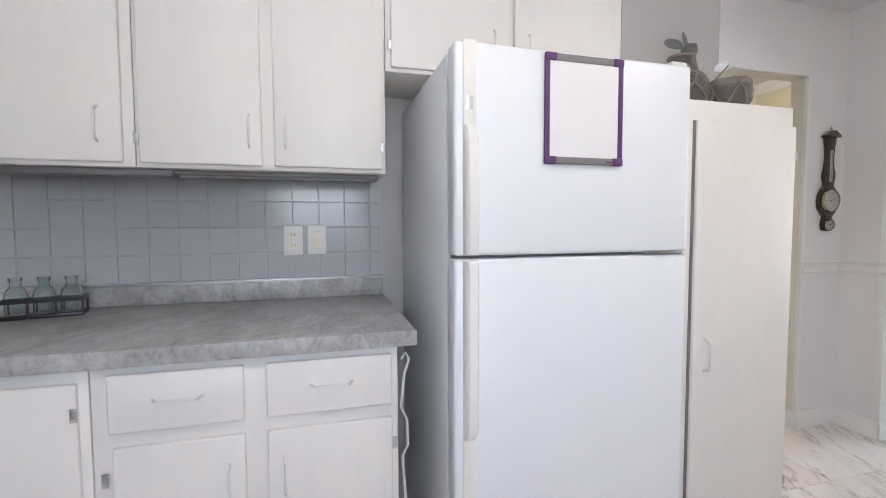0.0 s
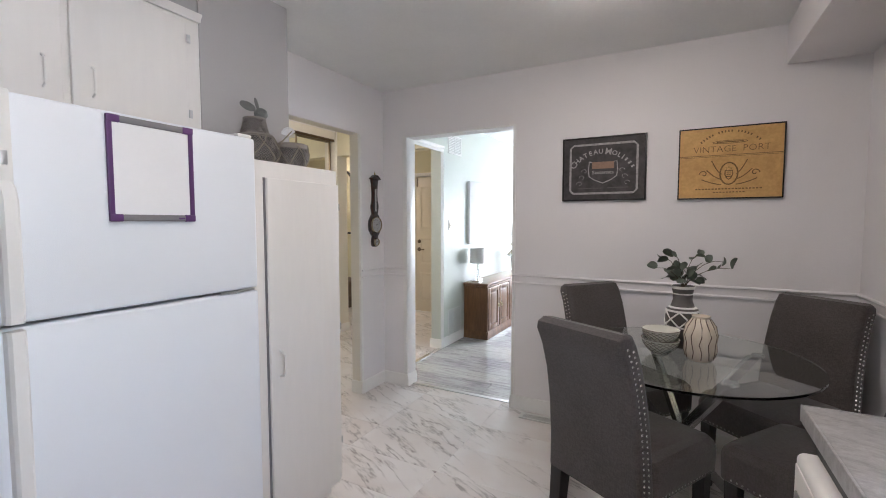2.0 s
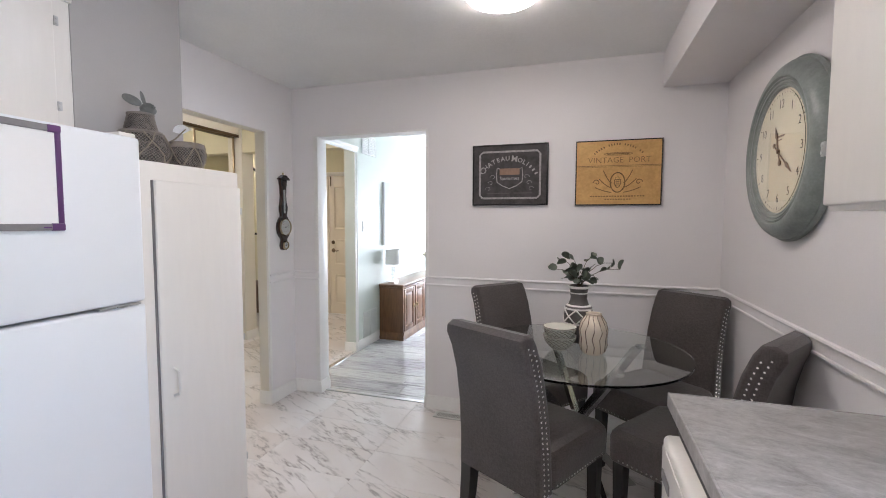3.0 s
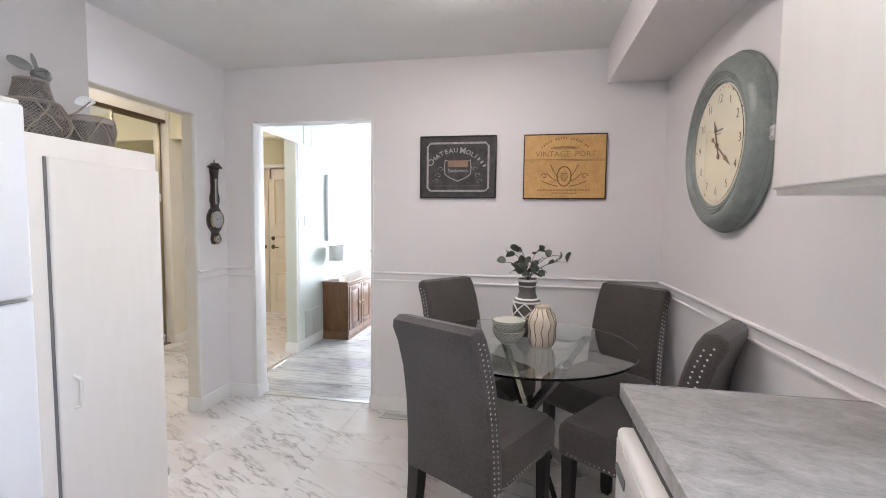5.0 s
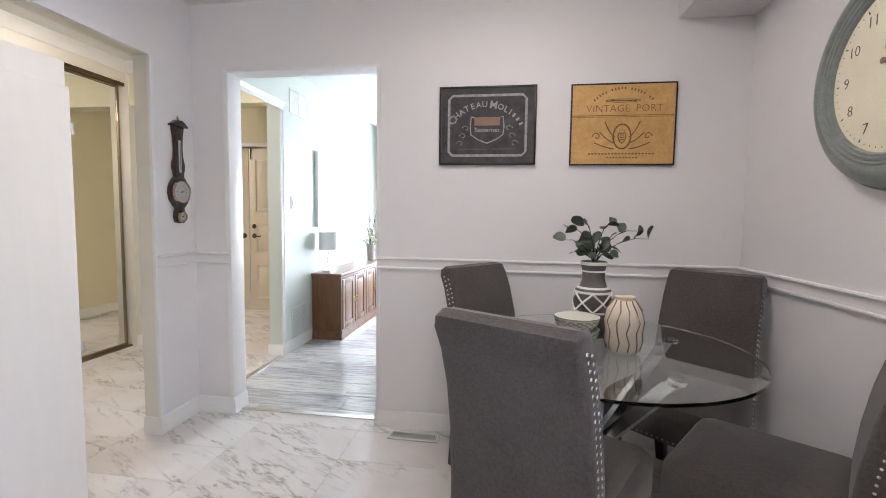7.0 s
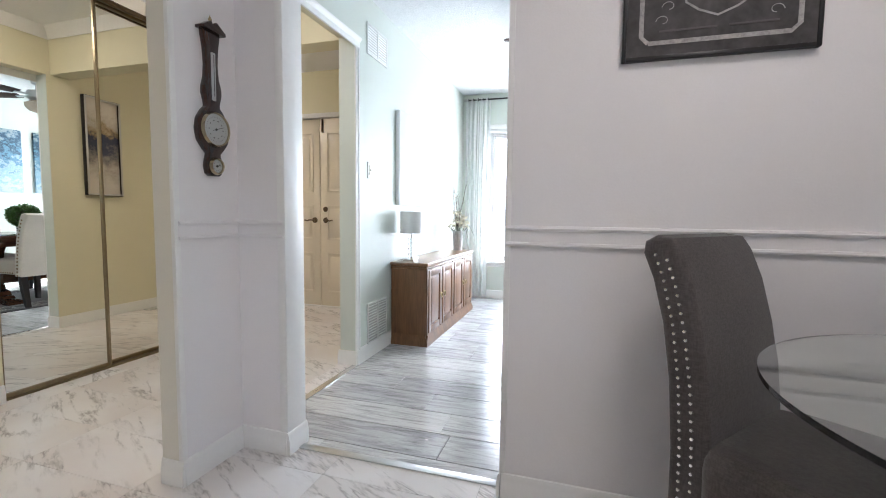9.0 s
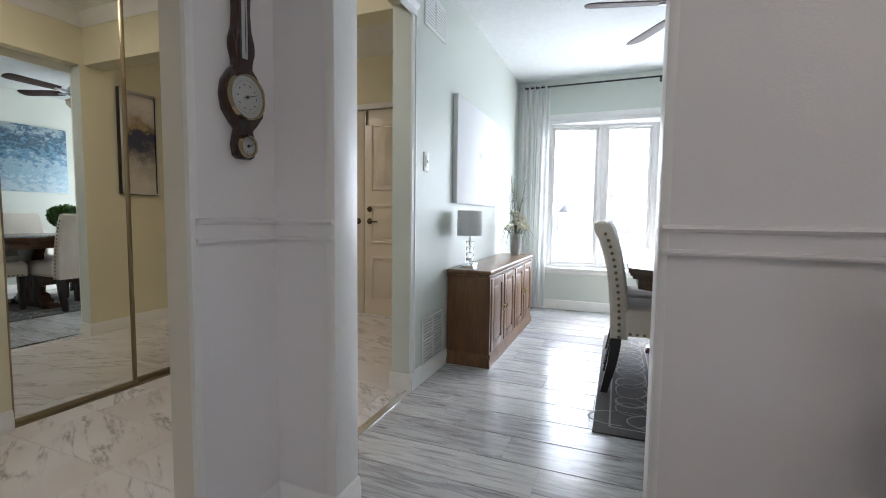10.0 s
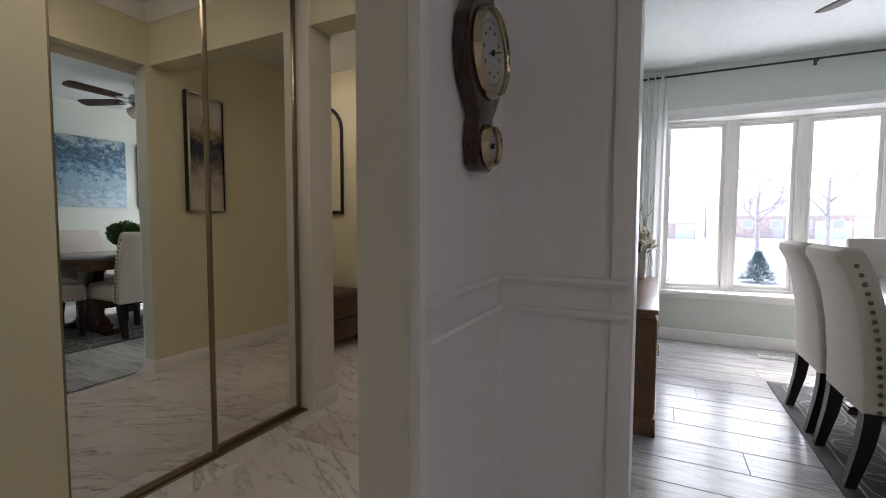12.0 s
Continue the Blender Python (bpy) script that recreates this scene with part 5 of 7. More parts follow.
def wall_clock():
    ck = thing("wall_clock", "large round sage grey wall clock with a cream face", "clock", pose(2.22, YC + 0.001, 1.685, 0, 0, 180))
    # drawn round z, then tipped so that the dial looks along -y before the half turn
    tip = pose(0, 0, 0, 90)
    rim = lathe([(0.348, 0.0), (0.361, 0.006), (0.364, 0.014), (0.364, 0.020), (0.359, 0.027), (0.355, 0.028), (0.354, 0.032), (0.350, 0.046), (0.338, 0.062), (0.320, 0.075), (0.304, 0.080), (0.294, 0.079), (0.290, 0.073), (0.287, 0.070), (0.284, 0.074), (0.280, 0.075), (0.277, 0.070), (0.274, 0.068), (0.271, 0.072), (0.264, 0.072), (0.261, 0.066), (0.258, 0.065), (0.256, 0.068), (0.252, 0.066), (0.248, 0.058), (0.246, 0.050), (0.246, 0.0)], 72, True)
    part("rim", moved(rim, tip), CLOCKRIM, ck)
    lift = pose(0, 0, 0.033)
    part("face", moved(lathe([(0, 0.004), (0.248, 0.004), (0.248, 0.055), (0, 0.055)], 64), tip), CLOCKFACE, ck)
    tip = tip @ lift
    for k in range(1, 13):
        a = radians(90 - 30 * k)
        part("numeral", moved(text_bm(str(k), 0.050, 0.0004, -0.0007), tip @ pose(0.190 * math.cos(a), 0.190 * math.sin(a), 0.0228)), INK, ck)
    ring = bmesh.new()
    for k in range(60):
        a = radians(6 * k)
        merge(ring, boxes((0.229 if k % 5 else 0.224, 0.234, -0.0008 if k % 5 else -0.002, 0.0008 if k % 5 else 0.002, 0.0222, 0.0232)), pose(0, 0, 0, 0, 0, 6 * k))
    part("minute_ring", moved(ring, tip), INK, ck)
    part("word_bar", moved(boxes((-0.04, 0.04, 0.058, 0.066, 0.0222, 0.0230), (-0.018, 0.018, 0.046, 0.050, 0.0222, 0.0230)), tip), VASELINE, ck)
    for ln, ang, wd in ((0.112, 90 - 30 * 11.35, 0.010), (0.162, 90 - 6 * 21, 0.008)):
        one = boxes((-0.045, ln * 0.55, -wd * 0.35, wd * 0.35, 0.026, 0.028))
        merge(one, prism([(ln * 0.5, 0), (ln * 0.62, wd * 1.3), (ln * 0.78, wd * 0.6), (ln, 0), (ln * 0.78, -wd * 0.6), (ln * 0.62, -wd * 1.3)], 0.026, 0.028))
        merge(one, lathe([(0, 0.026), (wd * 1.2, 0.026), (wd * 1.2, 0.0285), (0, 0.0285)], 16), pose(-0.05, 0, 0))
        part("pointer", moved(one, tip @ pose(0, 0, 0.001 if ln > 0.12 else 0, 0, 0, ang)), VASELINE, ck, "dark spade pointer")
    part("pivot", moved(lathe([(0, 0.024), (0.010, 0.024), (0.008, 0.032), (0, 0.033)], 16), tip), VASELINE, ck)
    part("crystal", moved(lathe([(0, 0.040), (0.12, 0.0395), (0.245, 0.036), (0.245, 0.034), (0.12, 0.0375), (0, 0.038)], 48), tip), PANE, ck).visible_shadow = False


wall_clock()


def barometer():
    ba = thing("barometer", "dark mahogany banjo barometer with brass bezels", "barometer", pose(2.992, YB - 0.001, 1.02))
    def side(z):
        ks = [(0.148, 0.020), (0.155, 0.032), (0.185, 0.040), (0.215, 0.034), (0.232, 0.028), (0.248, 0.044), (0.28, 0.069), (0.322, 0.077), (0.362, 0.070), (0.395, 0.048), (0.412, 0.031), (0.43, 0.033), (0.46, 0.042), (0.485, 0.041), (0.52, 0.030), (0.57, 0.026), (0.63, 0.030), (0.675, 0.038), (0.69, 0.040)]
        return np.interp(z, [a for a, b in ks], [b for a, b in ks])
    zs = [0.148 + 0.542 * k / 70 for k in range(71)]
    outl = [(float(side(z)), z) for z in zs] + [(-float(side(z)), z) for z in zs[::-1]]
    body = moved(prism(outl, 0, 0.026, bevel=0.005), pose(0, 0, 0, 90))
    part("body", body, BAROWOOD, ba)
    ped = prism([(-0.055, 0.690), (0.055, 0.690), (0.055, 0.700), (0.012, 0.728), (0.010, 0.716), (-0.010, 0.716), (-0.012, 0.728), (-0.055, 0.700)], 0, 0.040, bevel=0.003)
    part("pediment", moved(ped, pose(0, 0, 0, 90)), BAROWOOD, ba)
    part("finial", moved(lathe([(0, 0.714), (0.006, 0.716), (0.004, 0.728), (0.007, 0.738), (0.002, 0.748), (0, 0.760)], 12), pose(0, -0.018, 0)), BRASS, ba, "small brass finial")
    for z, r in ((0.326, 0.065), (0.186, 0.031)):
        bez = part("bezel", moved(lathe([(r, 0), (r + 0.003, 0.006), (r, 0.014), (r - 0.002, 0.018), (r - 0.0045, 0.016), (r - 0.006, 0.011), (r - 0.006, 0)], 48, True), pose(0, -0.024, z, 90)), POLISHED, ba, "polished brass bezel")
        part("dial", moved(lathe([(0, 0.002), (r - 0.005, 0.002), (r - 0.005, 0.009), (0, 0.009)], 36), pose(0, -0.024, z, 90)), DIAL, ba)
        marks = bmesh.new()
        for k in range(36):
            merge(marks, boxes((r * 0.68, r * 0.74, -0.0004, 0.0004, 0.0091, 0.0096)), pose(0, 0, 0, 0, 0, 10 * k))
        for k in range(10):
            merge(marks, boxes((r * 0.50, r * 0.55, -r * 0.045, r * 0.045, 0.0091, 0.0096)), pose(0, 0, 0, 0, 0, 36 * k))
        merge(marks, boxes((-r * 0.25, r * 0.6, -0.001, 0.001, 0.010, 0.0112)), pose(0, 0, 0, 0, 0, 20))
        merge(marks, lathe([(0, 0.010), (0.005, 0.010), (0.004, 0.013), (0, 0.0135)], 12))
        part("scale_marks", moved(marks, pose(0, -0.024, z, 90)), INK, ba)
    part("thermometer", boxes((-0.010, 0.010, -0.030, -0.024, 0.435, 0.615), bevel=0.004), DIAL, ba, "silvered thermometer scale")
    part("tube", moved(tube([(0, 0, 0.45), (0, 0, 0.605)], 0.0011, 8), pose(0, -0.031, 0)), INK, ba)


barometer()


def register(name, label, m, w, h, slats, mat=VENT, upright=True, deep=HOLE):
    rg = thing(name, label, "vent", m)
    part("backing", boxes((-w, w, -0.002, 0.0, -h, h)), deep, rg)
    f = 0.014
    part("frame", boxes((-w, -w + f, -0.008, 0, -h, h), (w - f, w, -0.008, 0, -h, h), (-w + f, w - f, -0.008, 0, -h, -h + f), (-w + f, w - f, -0.008, 0, h - f, h), bevel=0.002), mat, rg)
    for k in range(slats):
        if upright:
            x = -w + f + (2 * w - 2 * f) * (k + 0.5) / slats
            part("slat", boxes((x - 0.0025, x + 0.0025, -0.007, -0.001, -h + f, h - f)), mat, rg)
        else:
            z = -h + f + (2 * h - 2 * f) * (k + 0.5) / slats
            part("slat", moved(boxes((-w + f, w - f, -0.005, 0.001, -0.0035, 0.0035)), pose(0, -0.003, z, 30)), mat, rg)
    return rg


register("floor_vent", "white metal floor register with slots", pose(3.035, 0.56, 0.0015, -90, 0, 90), 0.14, 0.045, 22)


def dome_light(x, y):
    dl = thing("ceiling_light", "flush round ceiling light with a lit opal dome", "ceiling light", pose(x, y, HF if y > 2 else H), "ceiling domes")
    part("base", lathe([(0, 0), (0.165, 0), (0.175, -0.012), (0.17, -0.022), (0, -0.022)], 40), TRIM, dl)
    part("dome", lathe([(0.168, -0.022), (0.172, -0.027), (0.16, -0.042), (0.12, -0.058), (0.06, -0.067), (0, -0.07)], 40), FOYERGLOW if y > 2 else LAMPGLASS, dl, "lit opal glass dome")


# the first dome is real; the other three are added out of view as fill light
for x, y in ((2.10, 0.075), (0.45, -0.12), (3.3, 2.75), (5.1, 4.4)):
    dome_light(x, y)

# ---- dining room ----
def bow_window():
    wn_ = struct("window_1", boxes((XW - 0.012, XW + 0.02, -0.60, -0.54, 0.40, 2.13), (XW - 0.012, XW + 0.02, 1.66, 1.72, 0.40, 2.13), (XW - 0.012, XW + 0.02, -0.54, 1.66, 2.07, 2.13), bevel=0.003), TRIM, "white four-pane bow window", "window")
    nodes = [(7.06, 1.665), (7.215, 1.10), (7.265, 0.555), (7.215, -0.015), (7.06, -0.545)]
    seat = [(XW2, -0.60), (XW2, 1.72)] + [(x + 0.08, y) for x, y in nodes]
    part("window_head", moved(prism([(XW, -0.54), (XW, 1.66)] + [(x + 0.06, y) for x, y in nodes], 2.035, 2.069), Matrix()), TRIM, wn_)
    part("window_seat", prism([(XW, -0.54), (XW, 1.66)] + [(x + 0.06, y) for x, y in nodes], 0.43, 0.462), TRIM, wn_)
    part("window_sill", boxes((XW - 0.045, XW + 0.03, -0.62, 1.74, 0.428, 0.466), bevel=0.006, seg=3), TRIM, wn_)
    part("apron", boxes((XW - 0.010, XW, -0.60, 1.72, 0.395, 0.428), bevel=0.003), TRIM, wn_)
    for (xa, ya), (xb, yb) in zip(nodes, nodes[1:]):
        mx, my = (xa + xb) / 2, (ya + yb) / 2
        ln = math.hypot(xb - xa, yb - ya) / 2
        m = pose(mx, my, 0, 0, 0, math.degrees(math.atan2(yb - ya, xb - xa)))
        fr = part("window_frame", boxes((-ln, -ln + 0.045, -0.04, 0.05, 0.462, 2.035), (ln - 0.045, ln, -0.04, 0.05, 0.462, 2.035), (-ln + 0.045, ln - 0.045, -0.04, 0.05, 0.462, 0.492), (-ln + 0.045, ln - 0.045, -0.04, 0.05, 2.005, 2.035), bevel=0.004), TRIM, wn_, m=m)
        sx = ln - 0.048
        part("sash", boxes((-sx, -sx + 0.028, -0.02, 0.03, 0.495, 2.002), (sx - 0.028, sx, -0.02, 0.03, 0.495, 2.002), (-sx + 0.028, sx - 0.028, -0.02, 0.03, 0.495, 0.522), (-sx + 0.028, sx - 0.028, -0.02, 0.03, 1.978, 2.002), bevel=0.003), TRIM, fr)
        part("latch", boxes((-sx + 0.004, -sx + 0.020, -0.036, -0.02, 1.05, 1.16), (-sx + 0.008, -sx + 0.016, -0.046, -0.03, 1.12, 1.18), bevel=0.003), TRIM, fr)
        pane = part("pane", boxes((-sx + 0.026, sx - 0.026, 0.002, 0.006, 0.52, 1.98)), PANE, fr)
        pane.visible_shadow = False
    # outer shell of the bay, closed above and below
    struct("bay_shell", merge(prism([(XW2, -0.58), (XW2, 1.70)] + [(x + 0.09, y) for x, y in nodes], 2.071, 2.25), prism([(XW2, -0.58), (XW2, 1.70)] + [(x + 0.09, y) for x, y in nodes], 0.2, 0.428)), TRIM, "white boxed underside and roof of the bay", "bay")


bow_window()


def curtain(y0, y1, label, seed):
    rg = random.Random(seed)
    cu = thing("curtain", label, "curtain", pose(6.895, (y0 + y1) / 2, 0), "window curtains")
    n, rows = 60, 14
    bm = bmesh.new()
    grid = []
    w = abs(y1 - y0) / 2
    for j in range(rows + 1):
        v = j / rows
        row = []
        for k in range(n + 1):
            u = k / n
            ph = u * 2 * math.pi * 5
            amp = 0.022 + 0.012 * math.sin(u * 9 + seed)
            row.append(bm.verts.new((amp * math.sin(ph + 0.35 * v) + 0.008 * math.sin(ph * 2.3 + v * 3), -w + 2 * w * u + 0.012 * (1 - v) * math.sin(3 * u + seed), 0.02 + 2.41 * v)))
        grid.append(row)
    for j in range(rows):
        for k in range(n):
            bm.faces.new((grid[j][k], grid[j][k + 1], grid[j + 1][k + 1], grid[j + 1][k]))
    part("drape", bm, SHEER, cu)
    for k in range(5):
        y = -w + 2 * w * (k + 0.5) / 5
        part("grommet", moved(lathe([(0.016 + 0.004 * math.cos(a), 0.004 * math.sin(a)) for a in (j * math.pi / 3 for j in range(6))], 14, True), pose(0, y, 2.413, 90, 0, 0)), DARK, cu)
    return cu


curtain(1.63, 1.93, "sheer white curtain gathered beside the window", 1)
curtain(-0.82, -0.50, "sheer white curtain gathered at the window's other end", 2)
rod = thing("curtain_rod", "thin black curtain rod with ball ends", "curtain rod", pose(6.895, 0.56, 2.413))
part("pole", moved(tube([(0, -1.40, 0), (0, 1.36, 0)], 0.009, 12), Matrix()), DARK, rod)
for y in (-1.39, 1.38):
    part("finial", moved(lathe([(0, -0.02), (0.014, -0.016), (0.019, 0), (0.014, 0.016), (0, 0.02)], 16), pose(0, y, 0, 90)), STEEL, rod, "dull metal ball end")
for y in (-1.3, 0.0, 1.345):
    part("bracket", boxes((-0.006, 0.086, y - 0.006, y + 0.006, -0.016, -0.008), (0.076, 0.086, y - 0.012, y + 0.012, -0.03, 0.03), bevel=0.002), DARK, rod)


def sideboard():
    sb = thing("sideboard", "honey oak sideboard with four panelled doors", "sideboard", pose(5.52, 1.975, 0))
    w, d, h = 0.755, 0.315, 0.655
    part("body", boxes((-w + 0.02, w - 0.02, -d + 0.02, -0.002, 0.085, h - 0.05), bevel=0.003), OAK, sb)
    plinth = [(0, 0), (0.020, 0), (0.020, 0.035), (0.014, 0.045), (0.010, 0.062), (0.002, 0.075), (0.0, 0.088)]
    part("plinth", merge(merge(boxes((-w + 0.021, w - 0.021, -d + 0.021, -0.002, 0, 0.087)), moved(profile_run(plinth, -w, w), pose(0, -d + 0.02, 0))), moved(profile_run(plinth, 0, d - 0.001), pose(-w + 0.02, 0, 0, 0, 0, -90))), OAK, sb)
    part("cornice", boxes((-w + 0.008, w - 0.008, -d + 0.008, -0.002, h - 0.052, h - 0.036), (-w + 0.014, w - 0.014, -d + 0.014, -0.002, h - 0.036, h - 0.024), bevel=0.004), OAK, sb)
    part("top", boxes((-w, w, -d, 0, h - 0.024, h), bevel=0.006, seg=3), OAKTOP, sb)
    for k in range(5):
        x = -w + 0.02 + k * (2 * w - 0.04 - 0.03) / 4
        part("stile", boxes((x, x + 0.03, -d + 0.010, -d + 0.021, 0.088, h - 0.052), bevel=0.002), OAK, sb)
    step = (2 * w - 0.04 - 0.03) / 4
    for k in range(4):
        x0, x1 = -w + 0.055 + k * step, -w + 0.015 + (k + 1) * step
        door = part("door", boxes((x0, x0 + 0.05, -d + 0.004, -d + 0.02, 0.098, h - 0.06), (x1 - 0.05, x1, -d + 0.004, -d + 0.02, 0.098, h - 0.06), (x0 + 0.05, x1 - 0.05, -d + 0.004, -d + 0.02, 0.098, 0.15), (x0 + 0.05, x1 - 0.05, -d + 0.004, -d + 0.02, h - 0.112, h - 0.06), (x0 + 0.049, x1 - 0.049, -d + 0.014, -d + 0.02, 0.149, h - 0.111), bevel=0.004), OAK, sb)
        part("panel", boxes((x0 + 0.066, x1 - 0.066, -d + 0.007, -d + 0.016, 0.166, h - 0.128), bevel=0.006), OAK, door, "raised oak panel")
        hx = (x1 - 0.025) if k % 2 == 0 else (x0 + 0.025)
        pl = part("back_plate", moved(lathe([(0, 0), (0.014, 0), (0.012, 0.004), (0.005, 0.006), (0.005, 0.012), (0, 0.014)], 14), pose(hx, -d + 0.004, 0.37, 90)), BRASS, door, "aged brass plate")
        part("ring_pull", moved(lathe([(0.020 + 0.0032 * math.cos(a), 0.0032 * math.sin(a)) for a in (j * math.pi / 3 for j in range(6))], 18, True), pose(hx, -d - 0.008, 0.354, 90)), BRASS, door, "aged brass ring pull")
    return sb


sideboard()


def table_lamp():
    lp = thing("table_lamp", "table lamp with stacked crystal stem and grey shade", "lamp", pose(4.935, 1.865, 0.655))
    part("base", boxes((-0.062, 0.062, -0.045, 0.045, 0, 0.028), bevel=0.003), CHROME, lp, "polished square base")
    for k in range(4):
        part("crystal", boxes((-0.024, 0.024, -0.024, 0.024, 0.032 + 0.040 * k, 0.066 + 0.040 * k), bevel=0.007, seg=2), CRYSTAL, lp, "clear crystal block")
    part("stem", tube([(0, 0, 0.028), (0, 0, 0.30)], 0.005, 8), CHROME, lp)
    part("shade", lathe([(0.086, 0.222), (0.092, 0.222), (0.090, 0.398), (0.084, 0.398)], 40, True), SHADE, lp, "grey drum shade")
    part("cord", tube([(0.0, 0.04, 0.004), (-0.06, 0.06, 0.004), (-0.10, 0.07, 0.003), (-0.10, 0.098, 0.002)], 0.003, 6), PLASTIC, lp)


table_lamp()


def flower_vase():
    rg = random.Random(11)
    fv = thing("flower_vase", "tall tin vase of dried white flowers and twigs", "flowers", pose(6.12, 1.80, 0.655))
    part("vase", lathe([(0, 0), (0.042, 0), (0.046, 0.01), (0.058, 0.20), (0.061, 0.205), (0.057, 0.206), (0.050, 0.18), (0, 0.17)], 28), GALV, fv)
    for k in range(9):
        a = rg.uniform(0, 360)
        r = rg.uniform(0.05, 0.16)
        tip = Vector((r * math.cos(radians(a)), r * math.sin(radians(a)), rg.uniform(0.55, 0.76)))
        mid = tip * 0.5 + Vector((rg.uniform(-0.03, 0.03), rg.uniform(-0.03, 0.03), 0.02))
        part("twig", tube([(0, 0, 0.17), (mid.x * 0.5, mid.y * 0.5, 0.3), mid, tip], 0.0035, 5, 0.35), STEM, fv)
        for j in range(2):
            q = mid.lerp(tip, 0.3 + 0.3 * j)
            part("twig", tube([q, q + Vector((rg.uniform(-0.06, 0.06), rg.uniform(-0.06, 0.06), rg.uniform(0.05, 0.12)))], 0.002, 4, 0.4), STEM, fv)
    for k in range(40):
        a, el, r = rg.uniform(0, 2 * math.pi), rg.uniform(0.0, 1.3), rg.uniform(0.05, 0.13)
        c = Vector((r * math.cos(a) * math.cos(el) * 1.1, r * math.sin(a) * math.cos(el) * 1.1, 0.235 + r * math.sin(el) * 1.3))
        bm = bmesh.new()
        for j in range(7):
            merge(bm, leaf_bm(rg.uniform(0.028, 0.048), 0.009), pose(0, 0, 0, rg.uniform(-20, 20), -rg.uniform(10, 60), j * 51))
        part("bloom", bm, PETAL, fv, m=Matrix.Translation(c) @ pose(0, 0, 0, math.degrees(rg.uniform(-0.8, 0.8)), math.degrees(rg.uniform(-0.8, 0.8)), 0))
    for k in range(16):
        a, r = rg.uniform(0, 2 * math.pi), rg.uniform(0.12, 0.19)
        p0 = Vector((0.04 * math.cos(a), 0.04 * math.sin(a), 0.19))
        p1 = Vector((r * 0.7 * math.cos(a), r * 0.7 * math.sin(a), 0.26))
        p2 = Vector((r * math.cos(a), r * math.sin(a), rg.uniform(0.08, 0.18)))
        part("blade", tube([p0, p1, p2], 0.0045, 4, 0.3), LEAF, fv)


flower_vase()


def wall_canvas(label, m, w, h, d, mat, edge=None):
    cv = thing("wall_canvas", label, "painting", m)
    part("canvas", boxes((-w, w, -d, -0.002, -h, h), bevel=0.003), mat, cv)
    return cv


wc = wall_canvas("large white canvas with a faint grey mark", pose(5.42, YL, 1.48), 0.53, 0.375, 0.035, CANVAS)
part("mark", moved(prism([(0.035 * math.cos(a) * (1 + 0.3 * math.sin(3 * a)), 0.028 * math.sin(a)) for a in (k * math.pi / 8 for k in range(16))], 0, 0.0006), pose(0.02, -0.035, 0.02, 90)), material("faint_grey_paint", (0.60, 0.61, 0.66), 0.8), wc)
outlet(4.43, 1.335, YL - 0.0005, True)
for nm, z, hh in (("wall_vent", 2.225, 0.105), ("wall_vent", 0.235, 0.155)):
    v = register(nm, "white louvred return air vent", pose(4.555, YL - 0.0005, z), 0.165, hh, 10 if hh < 0.12 else 14, VENT, False, VENTBACK)
    part("middle_bar", boxes((-0.006, 0.006, -0.010, -0.001, -hh, hh), bevel=0.002), VENT, v)

# blue paintings on the far wall
for x in (4.17, 5.27, 6.19):
    wall_canvas("blue and white abstract canvas painting", pose(x if x != 4.17 else 4.35, YP, 1.675, 0, 0, 180), 0.39, 0.415, 0.03, BLUEART)


def ceiling_fan():
    cf = thing("ceiling_fan", "ceiling fan with five wooden blades and a glass bowl light", "ceiling fan", pose(5.12, 0.49, HD - 0.02))
    part("canopy", lathe([(0, 0.02), (0.07, 0.02), (0.065, -0.03), (0.03, -0.05), (0, -0.05)], 28), STEEL, cf)
    part("motor", lathe([(0, -0.05), (0.03, -0.05), (0.035, -0.10), (0.10, -0.11), (0.115, -0.15), (0.11, -0.19), (0.07, -0.22), (0, -0.22)], 32), STEEL, cf)
    for k in range(5):
        m = pose(0, 0, -0.165, 0, 0, 33 + 72 * k) @ pose(0, 0, 0, -13, 0, 0)
        arm = part("blade_arm", boxes((0.08, 0.24, -0.016, 0.016, -0.006, 0.004), bevel=0.002), STEEL, cf, m=m)
        outl = [(0.20, -0.05), (0.30, -0.06), (0.62, -0.068), (0.665, -0.05), (0.68, 0.0), (0.665, 0.05), (0.62, 0.068), (0.30, 0.06), (0.20, 0.05)]
        part("blade", prism(outl, 0.004, 0.012, bevel=0.002), FANWOOD, arm, "dark brown wooden blade")
    part("bowl_light", lathe([(0.07, -0.22), (0.10, -0.235), (0.13, -0.25), (0.125, -0.29), (0.09, -0.33), (0.03, -0.35), (0, -0.352)], 32), VASECREAM, cf, "cream glass bowl")
    part("finial", lathe([(0, -0.35), (0.022, -0.352), (0.012, -0.37), (0, -0.376)], 16), DARK, cf)
    for x, ln in ((0.018, 0.50), (-0.016, 0.52)):
        part("pull_chain", tube([(x, 0, -0.34), (x, 0.002, -ln)], 0.0018, 5), STEEL, cf)
        part("knob", moved(lathe([(0, -0.014), (0.010, -0.008), (0.011, 0), (0.008, 0.009), (0, 0.014)], 12), pose(x, 0.002, -ln - 0.008)), DARK, cf)


ceiling_fan()


